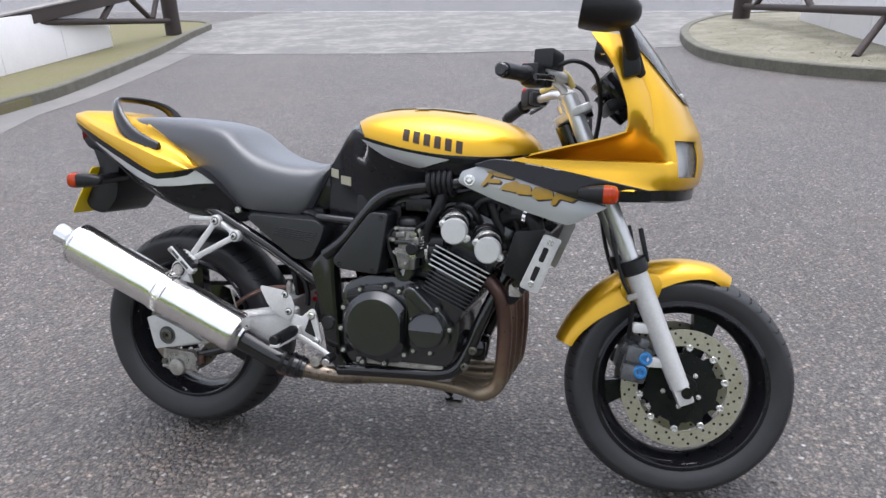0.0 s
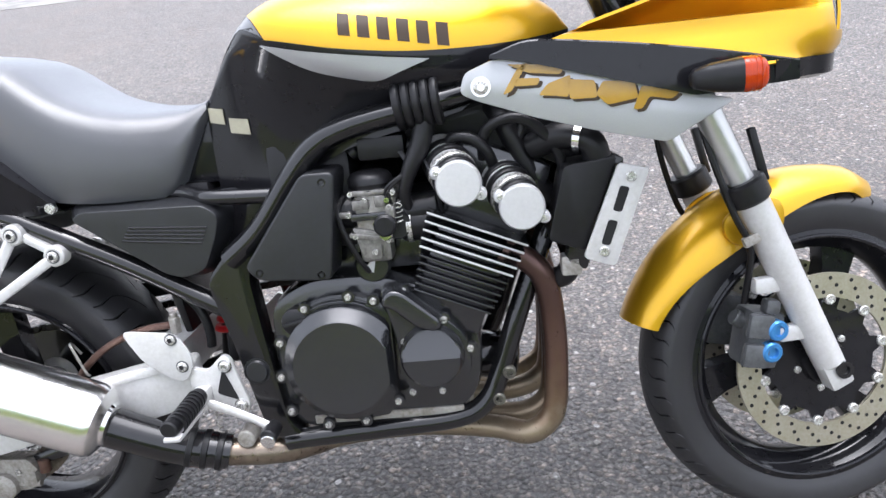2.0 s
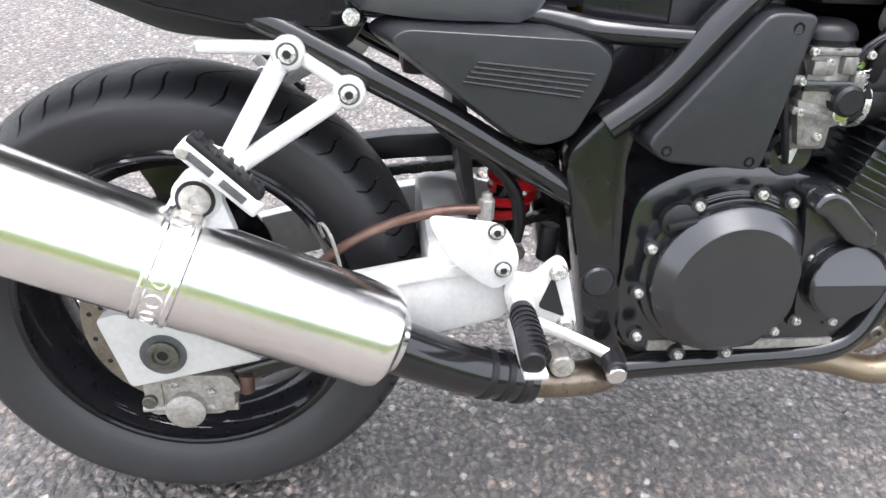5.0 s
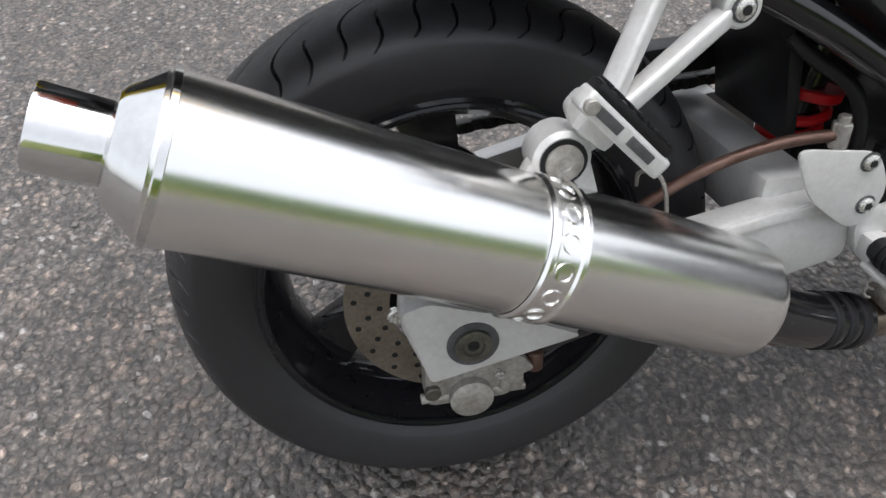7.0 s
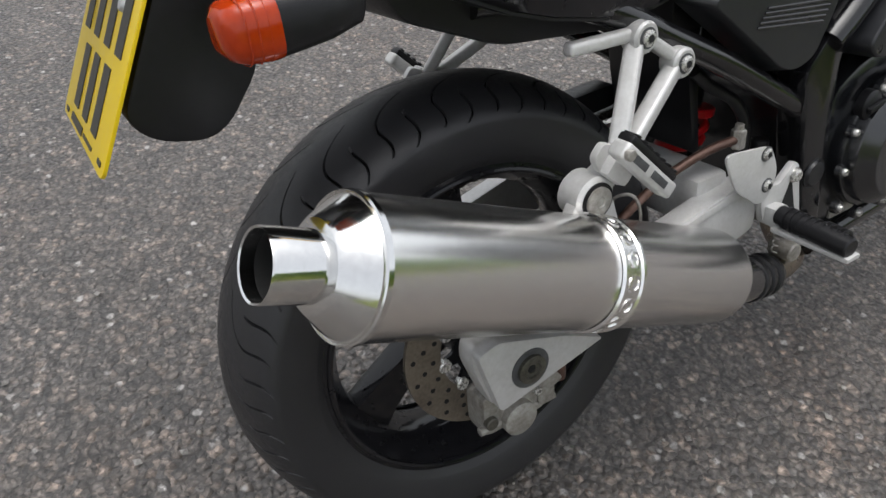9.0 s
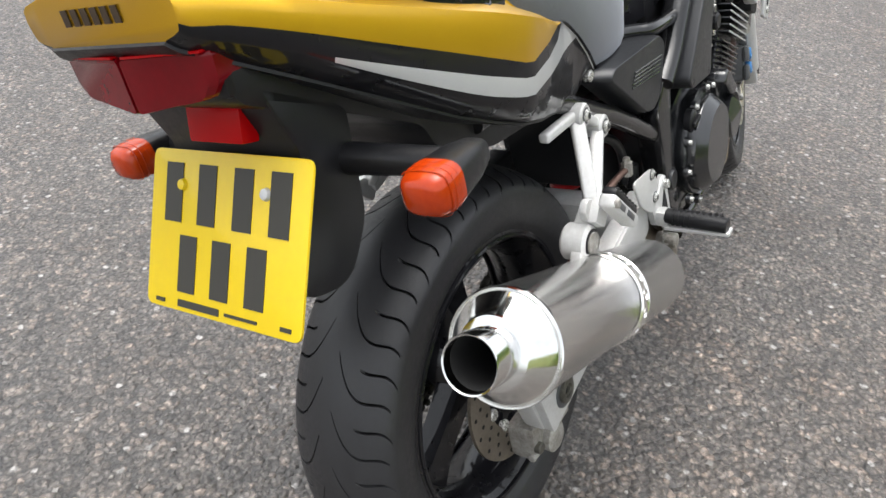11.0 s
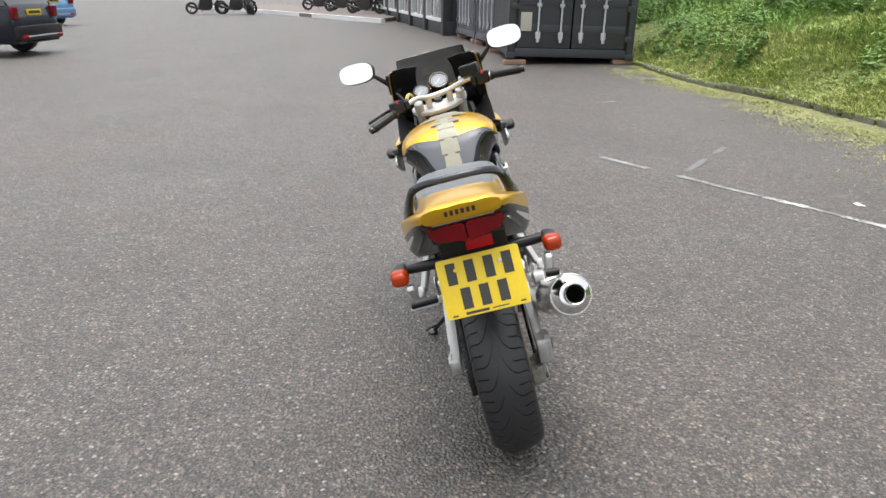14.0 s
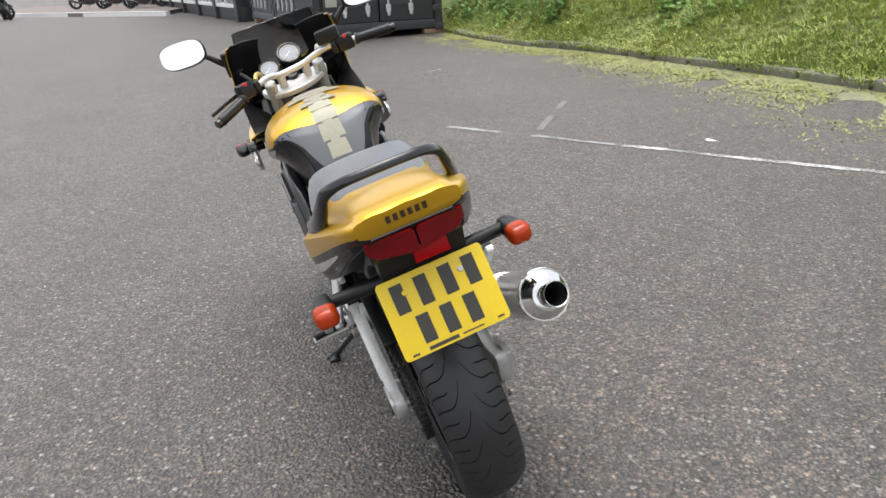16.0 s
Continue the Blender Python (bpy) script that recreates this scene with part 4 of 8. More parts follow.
rings, tail_x = [], []
for k in range(len(TAIL_ST) * 3 - 2):
    i = k // 3
    x = TAIL_ST[i][0] + (TAIL_ST[min(i + 1, len(TAIL_ST) - 1)][0] - TAIL_ST[i][0]) * (k % 3) / 3
    if x < 0.0:
        zt, wh, zf, w, zo, zy, zk, zs, zb = (curve(x, [(q[0], q[j]) for q in TAIL_ST]) for j in range(1, 10))
    else:
        zt, wh, zf, w, zo, zy, zk, zs, zb = (float(np.interp(x, [q[0] for q in TAIL_ST], [q[j] for q in TAIL_ST])) for j in range(1, 10))
    inner = max(0.0, min(1.0, (x + 0.17) / 0.10))  # forward of the seat's end only the flanks remain
    half = [(wh * 0.95 * inner, zt), (wh * (0.5 + 0.45 * inner), zt - 0.002), (wh * (0.85 + 0.1 * inner), zt - 0.25 * (zt - zf)), (wh, zf + 0.3 * (zt - zf)), (wh + 0.15 * (w - wh), zf), (wh + 0.75 * (w - wh), zo + 0.3 * (zf - zo)), (w, zo - 0.12 * (zo - zy)), (w + 0.002, 0.5 * (zo + zy)), (w, zy), (w - 0.002, zk), (w - 0.004, zs), (w - 0.010, 0.5 * (zs + zb)), (w - 0.020, zb), (w * 0.75, zb - 0.003)]
    tail_x.append(x)
    rings.append([(x, y, z) for y, z in half[::-1]] + [(x, -y, z) for y, z in half])


def tail_paint(i, k):
    row = k if k <= 13 else 26 - k  # 0 at the lower edge
    if row >= 5:
        return 0 if tail_x[i] < 0.095 else 1
    return 2 if row == 3 and tail_x[i] > -0.245 else 1


bm = loft(rings, caps=False, rows=tail_paint)
bm.verts.ensure_lookup_table()
bm.faces.new(bm.verts[:28])
tail = part("tail_cowl", bm, [YELLOW, BLACK, LIT_SILVER], bike, "gold-yellow tail cowl with black and silver stripes", 50)


part("tail_floor", thick(loft([[(q[0], y * (q[4] - 0.022), q[9] - 0.001) for y in (-1, -0.5, 0, 0.5, 1)] for q in TAIL_ST]), 0.003), PLASTIC, tail)


def letter_bars(parent, count, origin, across, up, w, h, gap, material, out, depth=0.0012, name="lettering"):
    """Plain bars in the place of letters, along a line on a panel."""
    o, a, u, n = Vector(origin), Vector(across).normalized(), Vector(up).normalized(), Vector(out).normalized()
    for k in range(count):
        c = o + a * (k * (w + gap))
        bm = bmesh.new()
        for d in (0, depth):
            vs = [bm.verts.new(c + a * i + u * j + n * d) for i, j in ((0, 0), (w, 0), (w, h), (0, h))]
            bm.faces.new(vs)
        bm.verts.ensure_lookup_table()
        for i in range(4):
            j = (i + 1) % 4
            bm.faces.new((bm.verts[i], bm.verts[j], bm.verts[4 + j], bm.verts[4 + i]))
        part(name, bm, material, parent)


letter_bars(tail, 6, (-0.3385, 0.042, 0.914), (0, -1, 0), (0, 0, 1), 0.0085, 0.013, 0.0055, INK, (-1, 0, 0))

# undertray, plate holder and plate
part("undertray", prism(rounded([(-0.31, 0.885), (-0.315, 0.84), (-0.20, 0.79), (-0.09, 0.735), (-0.075, 0.70), (0.036, 0.655), (0.22, 0.640), (0.25, 0.69), (0.10, 0.76), (-0.15, 0.86)], 0.02), -0.098, 0.092, 0.012), PLASTIC, bike, "black plastic undertray")
holder = part("plate_holder", prism(rounded([(-0.292, 0.85), (-0.262, 0.775), (-0.318, 0.672), (-0.300, 0.650), (-0.260, 0.640), (-0.238, 0.650), (-0.206, 0.690), (-0.195, 0.80)], 0.015), -0.098, 0.080, 0.010), PLASTIC, bike, "black plastic mudguard that carries the plate")
plate_m = Matrix.Translation((-0.3085, -0.010, 0.7085)) @ Matrix.Rotation(radians(28.5), 4, "Y") @ pose(0, 0, 0, 90, 0, -90)
plate = part("number_plate", prism(rounded([(-0.111, -0.079), (0.111, -0.079), (0.111, 0.079), (-0.111, 0.079)], 0.010), -0.0015, 0.0015, 0.0005), PLATE, bike, "yellow rectangular rear number plate with dark bars")
plate.data.transform(plate_m @ pose(0, 0, 0, -90))


def on_plate(u, v, d):
    return plate_m @ Vector((u, v, d))


def plate_bar(u0, v0, w, h, material=None):
    bm = bmesh.new()
    lo = [bm.verts.new(on_plate(u, v, 0.0016)) for u, v in ((u0, v0), (u0 + w, v0), (u0 + w, v0 + h), (u0, v0 + h))]
    hi = [bm.verts.new(on_plate(u, v, 0.0024)) for u, v in ((u0, v0), (u0 + w, v0), (u0 + w, v0 + h), (u0, v0 + h))]
    bm.faces.new(hi)
    for k in range(4):
        bm.faces.new((lo[k], lo[(k + 1) % 4], hi[(k + 1) % 4], hi[k]))
    part("plate_bar", bm, material or PLATE_INK, plate)


for u in (-0.093, -0.043, 0.008, 0.057):
    plate_bar(u + 0.005, 0.008, 0.026, 0.058)
for u in (-0.066, -0.017, 0.032):
    plate_bar(u + 0.004, -0.060, 0.026, 0.056)
plate_bar(-0.060, -0.0745, 0.062, 0.007)
plate_bar(0.010, -0.0725, 0.045, 0.003)
plate_bar(-0.095, -0.074, 0.014, 0.004)
plate_bar(0.085, -0.072, 0.014, 0.004)
for u, mat in ((-0.062, PLATE), (0.056, CAP)):
    part("plate_screw", spin([(0.0015, 0), (0.0015, 0.0062), (0.005, 0.005), (0.0062, 0)], 14, plate_m @ Matrix.Translation((u, 0.045, 0))), mat, plate)

# tail light: two lenses side by side, and the reflector below
for s in (-1, 1):
    out = rounded([(s * 0.002, 0.886), (s * 0.098, 0.886), (s * 0.096, 0.862), (s * 0.084, 0.849), (s * 0.002, 0.838)], 0.005)
    rings = [[(x + abs(y) * 0.12 * g, y * q - 0.002, 0.863 + (z - 0.863) * q) for y, z in out] for x, q, g in ((-0.336, 0.94, 1), (-0.331, 1.0, 1), (-0.26, 1.0, 0))]
    light = part("tail_light", loft(rings, closed=True, caps=True), REDLENS, bike, "dark red tail light lens")
    # highlight on the lens's top edge, drawn as a brighter red strip
    part("lens_glint", box((-0.326, s * 0.050 - 0.002, 0.8865), (0.012, 0.088, 0.0022), 0.0006, Matrix.Rotation(radians(-6 * s), 4, "Z")), REFLEX, light)
part("tail_light_bed", box((-0.285, -0.010, 0.866), (0.06, 0.175, 0.042), 0.006), PLASTIC, bike)
part("reflector", box((-0.278, -0.026, 0.811), (0.02, 0.072, 0.034), 0.003, Matrix.Rotation(radians(14), 4, "Y")), REFLEX, bike, "bright red rear reflector")


def indicator(base, tip, root, label):
    """An indicator lamp: a black tapered body whose lens looks along base to tip, on a stalk from root."""
    m = along(base, tip)
    d = (Vector(tip) - Vector(base)).length
    def ring(h, rx, ry):
        return [m @ Vector((0.9 * rx * abs(math.cos(a)) ** 0.6 * math.copysign(1, math.cos(a)), 0.9 * ry * abs(math.sin(a)) ** 0.6 * math.copysign(1, math.sin(a)), h * d)) for a in (2 * math.pi * k / 24 for k in range(24))]
    body = part("indicator", loft([ring(0, 0.008, 0.007), ring(0.06, 0.016, 0.0135), ring(0.3, 0.0222, 0.0195), ring(0.66, 0.0262, 0.0230)], closed=True, caps=True), PLASTIC, bike, label, 50)
    part("lens", loft([ring(0.66, 0.0265, 0.0232), ring(0.71, 0.0270, 0.0237), ring(0.88, 0.0257, 0.0223), ring(0.95, 0.0225, 0.0192), ring(1.0, 0.0145, 0.012)], closed=True, caps=True), ORANGE, body, "orange lens", 50)
    for h in (0.74, 0.81, 0.88):
        part("lens_rib", loft([ring(h - 0.007, 0.0266, 0.0232), ring(h, 0.0270, 0.0237), ring(h + 0.007, 0.0264, 0.0230)], closed=True), ORANGE, body)
    part("stalk", tube([root, m @ Vector((0, 0, 0.3 * d))], [0.017, 0.013], 12, 1), PLASTIC, body)
    return body


for s in (-1, 1):
    indicator((-0.160, s * 0.205 - 0.004, 0.746), (-0.262, s * 0.210 - 0.004, 0.744), (-0.215, s * 0.055, 0.752), "rear indicator with orange lens")
    indicator((1.145, s * 0.272, 0.779), (1.233, s * 0.278, 0.779), (1.19, s * 0.20, 0.775), "front indicator with orange lens")

# grab rail: one flattened hoop with broad roots
half = [(-0.010, 0.162, 0.840), (-0.055, 0.158, 0.848), (-0.110, 0.148, 0.872), (-0.155, 0.134, 0.915), (-0.180, 0.118, 0.952), (-0.205, 0.088, 0.970), (-0.222, 0.040, 0.977)]
path = [(x, -y, z) for x, y, z in half] + half[::-1]
rad = [0.017, 0.026, 0.028, 0.022, 0.0150, 0.0112, 0.0100]
rail = part("grab_rail", tube(path, rad + rad[::-1], 16, 6, 0.50), FRAME_BLACK, bike, "black grab rail round the seat's end")
for s in (-1, 1):
    for x, y, z in ((-0.045, 0.166, 0.845), (-0.085, 0.160, 0.860)):
        bolt(rail, (x, s * y, z), (0, s * 0.8, 0.6), 0.0075, 0.005, FRAME_BLACK)

# ---- frame ----
def frame_side(s):
    y = s * 0.150
    # added block: keeps the gap between tank and seat rail dark
    part("gap_block", prism(rounded([(0.40, 0.675), (0.40, 0.58), (0.50, 0.55), (0.575, 0.64), (0.60, 0.675), (0.50, 0.68)], 0.02), s * 0.050, s * 0.092, 0.006), BLACK, bike, "black block added behind the frame tube")
    top = part("frame_tube", tube([(1.06, s * 0.055, 0.835), (0.93, s * 0.115, 0.800), (0.80, y, 0.776), (0.70, y, 0.758), (0.645, y, 0.735), (0.60, y, 0.690), (0.545, y, 0.622), (0.49, y, 0.578)], 0.0185, 14, 5, 1.25), FRAME_BLACK, bike, "gloss black steel frame tube")
    part("frame_plate", prism(rounded([(0.500, 0.606), (0.448, 0.548), (0.470, 0.455), (0.500, 0.300), (0.540, 0.256), (0.566, 0.276), (0.540, 0.306), (0.524, 0.452), (0.516, 0.552), (0.535, 0.598)], 0.02), s * 0.115, s * 0.160, 0.008), FRAME_BLACK, bike, "broad black frame plate round the pivot")
    part("frame_cover", spin([(0, 0), (0, 0.0215), (0.0015, 0.0215), (0.0015, 0.0195), (0.0005, 0.0190), (0.0015, 0.0180), (0.0050, 0.0165), (0.006, 0)], 28, at_right(0.503, s * 0.160, 0.397) if s < 0 else Matrix.Translation((0.503, 0.160, 0.397)) @ pose(0, 0, 0, -90)), PANEL, top)
    part("frame_cradle", tube([(0.53, y, 0.268), (0.57, y, 0.272), (0.70, s * 0.148, 0.279), (0.81, s * 0.145, 0.286), (0.858, s * 0.14, 0.310), (0.886, s * 0.135, 0.365), (0.914, s * 0.13, 0.440), (0.957, s * 0.115, 0.540), (1.02, s * 0.08, 0.680), (1.06, s * 0.045, 0.80)], 0.0165, 14, 5), FRAME_BLACK, bike, "black cradle tube under the engine")
    for x, z in ((0.896, 0.359), (0.876, 0.315)):
        bolt(bike, (x, s * 0.148, z), (0, s, 0), 0.0105, 0.008, TARNISH, "cradle_bolt")
    part("subframe_tube", tube([(0.10, s * 0.132, 0.690), (0.150, s * 0.135, 0.671), (0.232, s * 0.136, 0.629), (0.324, s * 0.138, 0.582), (0.435, s * 0.140, 0.516), (0.48, s * 0.14, 0.49)], 0.0155, 12, 4), FRAME_BLACK, bike, "black rear subframe tube")
    part("seat_rail", tube([(0.0, s * 0.10, 0.70), (0.25, s * 0.105, 0.688), (0.40, s * 0.108, 0.684), (0.450, s * 0.128, 0.678), (0.480, s * 0.146, 0.674), (0.588, s * 0.149, 0.669)], 0.012, 10, 4), FRAME_BLACK, bike)
    part("mount_bolt", spin([(0, 0), (0, 0.0085), (0.008, 0.0085), (0.010, 0.006), (0.010, 0)], 16, Matrix.Translation((0.225, s * 0.140, 0.682)) @ pose(0, 0, 0, -90 * s)), BOLT, top)


mirrored(frame_side)

# side panels with louvres
def side_panel(s):
    p = part("side_panel", prism(rounded([(0.236, 0.670), (0.254, 0.683), (0.476, 0.675), (0.502, 0.655), (0.492, 0.620), (0.462, 0.560), (0.425, 0.548), (0.392, 0.556)], 0.014), s * 0.122, s * 0.162, 0.012, 4, 0.15), PANEL, bike, "black plastic side panel with louvres")
    for k in range(5):
        x0, x1, z0, z1 = 0.349 - 0.0035 * k, 0.468 - 0.003 * k, 0.644 - 0.0048 * k, 0.634 - 0.0058 * k
        part("louvre", tube([(x0, s * 0.1618, z0), (x1, s * 0.1618, z1)], 0.0019, 8, 1), FRAME_BLACK, p)
    return p


mirrored(side_panel)

# ---- engine ----
engine = part("engine", prism(rounded([(0.535, 0.50), (0.53, 0.335), (0.56, 0.285), (0.80, 0.285), (0.85, 0.33), (0.86, 0.42), (0.82, 0.50), (0.70, 0.535), (0.60, 0.535)], 0.03), -0.150, 0.150, 0.015), ENGINE, bike, "four-cylinder engine with black cases")
part("sump", box((0.70, 0, 0.272), (0.26, 0.20, 0.05), 0.012), ALLOY_OLD, engine, "grey alloy sump")
part("case_joint", box((0.70, -0.1505, 0.302), (0.24, 0.006, 0.014), 0.002), ALLOY_OLD, engine)


def circle(cx, cz, r, a0, a1, n=24):
    return [(cx + r * math.cos(radians(a0 + (a1 - a0) * k / n)), cz + r * math.sin(radians(a0 + (a1 - a0) * k / n))) for k in range(n + 1)]


base_out = circle(0.650, 0.410, 0.103, 62, 248, 22) + [(0.66, 0.306), (0.705, 0.312), (0.722, 0.335), (0.726, 0.47), (0.712, 0.500)]
part("cover_flange", prism(base_out, -0.135, -0.172, 0.003), ENGINE, engine)
def ringed(name, profile, centre, chord, label):
    """A round cover cut off along one side: rings of (radius, y), closed by a flat face."""
    cx, cz = centre
    rings = [[(min(cx + r * math.cos(a), chord - (profile[0][0] - r) * 0.25), y, cz + r * math.sin(a)) for a in (2 * math.pi * k / 64 for k in range(64))] for r, y in profile]
    return part(name, loft(rings, closed=True, caps=True), ENGINE, engine, label, 25)


ringed("clutch_cover", [(0.0925, -0.160), (0.0925, -0.184), (0.0915, -0.1865), (0.089, -0.188), (0.0750, -0.2035), (0.0735, -0.2045)], (0.648, 0.408), 0.7225, "round black clutch cover with a bevelled rim")
for k, r in enumerate((0.0965, 0.1005, 0.1045)):
    part("cover_rib", tube([(0.648 + r * math.cos(radians(a)), -0.176 + 0.003 * k, 0.408 + r * math.sin(radians(a))) for a in range(64, 128 - 4 * k, 8)], 0.0016, 8, 2), ENGINE, engine)
cap = part("filler_cap", spin([(0, 0), (0, 0.021), (0.012, 0.021), (0.015, 0.017), (0.015, 0)], 28, at_right(0.581, -0.165, 0.478)), PLASTIC, engine, "black oil filler cap")
part("cap_grip", box((0.581, -0.183, 0.478), (0.034, 0.008, 0.009), 0.003, Matrix.Rotation(radians(-12), 4, "Y")), PLASTIC, cap)
ign_out = [(0.712, 0.522), (0.752, 0.520), (0.806, 0.470), (0.838, 0.436), (0.842, 0.375), (0.806, 0.350), (0.742, 0.348), (0.733, 0.412), (0.726, 0.47)]
part("ignition_flange", prism(rounded(ign_out, 0.02), -0.135, -0.180, 0.004), ENGINE, engine)
part("ignition_rim", spin([(0, 0.049), (0.010, 0.049), (0.012, 0.0475), (0.012, 0)], 56, at_right(0.783, -0.172, 0.411)), ENGINE, engine)
# the small cover: two facets that meet in a crease
rings = []
for r, y0, slope in ((0.0465, -0.180, 0.0), (0.0462, -0.198, 0.0), (0.0445, -0.2005, 0.03), (0.0425, -0.2035, 0.06)):
    rings.append([(0.783 + r * math.cos(a), y0 + slope * (max(0, r * math.sin(a)) * 6.4 + max(0, -r * math.sin(a)) * 0.5), 0.411 + r * math.sin(a)) for a in (2 * math.pi * k / 48 for k in range(48))])
bm = loft(rings, closed=True)
bm.verts.ensure_lookup_table()
last = bm.verts[-48:]
bm.faces.new(last[:25]), bm.faces.new(last[24:] + [last[0]])
part("ignition_cover", bm, ENGINE, engine, "small round black ignition cover with a crease", 12)
part("ignition_arm", prism(rounded([(0.714, 0.498), (0.720, 0.519), (0.736, 0.525), (0.753, 0.518), (0.804, 0.471), (0.807, 0.455), (0.795, 0.449), (0.768, 0.458), (0.747, 0.477), (0.732, 0.492)], 0.008), -0.172, -0.199, 0.012, 4, 0.10), ENGINE, engine, "black arm of the ignition cover")
for x, z in ((0.667, 0.511), (0.704, 0.502), (0.750, 0.513), (0.598, 0.498), (0.553, 0.447), (0.546, 0.391), (0.553, 0.333), (0.608, 0.306), (0.743, 0.434), (0.746, 0.351), (0.806, 0.464), (0.841, 0.415), (0.722, 0.337), (0.668, 0.308), (0.792, 0.350)):
    part("bolt_boss", spin([(0, 0), (0, 0.0105), (0.008, 0.0095), (0.008, 0)], 16, at_right(x, -0.170, z)), ENGINE, engine)
    bolt(engine, (x, -0.178, z), (0, -1, 0), 0.0052, 0.005)

# cylinders lean forwards
CYL = Matrix.Translation((0.815, 0, 0.46)) @ Matrix.Rotation(radians(24), 4, "Y")
part("cylinder_block", moved(box((-0.006, 0, 0.06), (0.112, 0.33, 0.15), 0.01), CYL), ENGINE, engine)
for k in range(6):
    part("fin", moved(box((-0.006, 0, 0.030 + 0.0105 * k), (0.120 + 0.003 * k, 0.356, 0.0030), 0.001), CYL), ENGINE, engine)
for k in range(5):
    f = part("fin", moved(box((-0.007, 0, 0.0988 + 0.0125 * k), (0.143 + 0.0025 * k, 0.376, 0.0034), 0.001), CYL), ENGINE, engine)
    part("fin_edge", moved(box((-0.007, -0.1885, 0.0988 + 0.0125 * k), (0.142 + 0.0025 * k, 0.0016, 0.0030), 0.0005), CYL), CAP, f, "bright machined fin edge")
part("cylinder_head", moved(box((0.0, 0, 0.178), (0.135, 0.285, 0.070), 0.012), CYL), ENGINE, engine)
part("cam_cover", moved(box((0.0, 0, 0.232), (0.15, 0.255, 0.060), 0.018), CYL), ENGINE, engine)
for x, z in ((0.849, 0.668), (0.934, 0.627)):
    barrel = along((x - 0.028, -0.105, z + 0.034), (x, -0.188, z))
    part("cam_end", spin([(0, 0), (0, 0.0315), (0.084, 0.0305), (0.086, 0)], 36, barrel), CAP, engine)
    for at, r in ((0.020, 0.0345), (0.040, 0.0355), (0.060, 0.0350), (0.074, 0.0340)):
        part("cam_ring", spin([(at, 0.030), (at, r - 0.001), (at + 0.002, r), (at + 0.009, r), (at + 0.011, r - 0.001), (at + 0.011, 0.030)], 36, barrel, True), PLASTIC if at != 0.060 else BOLT, engine)
    part("cam_cap", spin([(0, 0), (0, 0.031), (0.003, 0.0325), (0.018, 0.0325), (0.022, 0.030), (0.0225, 0)], 40, at_right(x, -0.184, z)), CAP, engine, "silver painted round cam cap")
    for a in (40, 220):
        cx, cz = x + 0.034 * math.cos(radians(a + 110)), z + 0.034 * math.sin(radians(a + 110))
        part("cap_lug", spin([(0, 0), (0, 0.009), (0.016, 0.009), (0.018, 0.007), (0.018, 0)], 16, at_right(cx, -0.184, cz)), CAP, engine)
        bolt(engine, (cx, -0.202, cz), (0, -1, 0), 0.0045, 0.003)
# coolant hose, plug leads and the ribbed boot
part("coolant_hose", tube([(0.808, -0.155, 0.762), (0.800, -0.160, 0.728), (0.780, -0.163, 0.690), (0.768, -0.160, 0.655), (0.772, -0.150, 0.630)], [0.016, 0.015, 0.012, 0.009, 0.008], 12, 5), PLASTIC, engine)
for k in range(5):
    part("boot_rib", spin([(0, 0.022), (0, 0.034), (0.004, 0.037), (0.009, 0.037), (0.012, 0.034), (0.012, 0.022)], 24, along((0.768 + 0.0135 * k, -0.150, 0.780 + 0.0008 * k), (0.868 + 0.0135 * k, -0.150, 0.79)), True), PLASTIC, engine)
for y in (-0.12, -0.04, 0.04, 0.12):
    part("plug_lead", tube([(0.93, y, 0.70), (0.945, y, 0.735), (0.90, y * 0.8, 0.770), (0.83, y * 0.6, 0.775)], 0.006, 8, 4), PLASTIC, engine)
part("breather_hose", tube([(0.885, -0.125, 0.690), (0.895, -0.145, 0.735), (0.945, -0.155, 0.745), (0.99, -0.15, 0.70), (1.0, -0.14, 0.655)], 0.008, 10, 5), PLASTIC, engine)

part("vacuum_hose", tube([(0.835, -0.135, 0.715), (0.847, -0.140, 0.727), (0.875, -0.143, 0.721), (0.893, -0.142, 0.700), (0.900, -0.130, 0.676)], 0.0085, 10, 5), PLASTIC, engine)
part("radiator_hose", tube([(0.905, -0.095, 0.765), (0.921, -0.112, 0.737), (0.936, -0.115, 0.702), (0.955, -0.113, 0.659), (0.985, -0.105, 0.615), (1.015, -0.10, 0.590)], 0.016, 14, 5), PLASTIC, engine, "thick black coolant hose beside the cylinder head")
part("throttle_cable", tube([(0.770, -0.150, 0.667), (0.783, -0.158, 0.712), (0.812, -0.150, 0.752), (0.87, -0.12, 0.79)], 0.0045, 8, 5), PLASTIC, engine)
part("cable_clip", rod((0.7755, -0.1535, 0.684), (0.779, -0.156, 0.696), 0.007, 12), BOLT, engine)

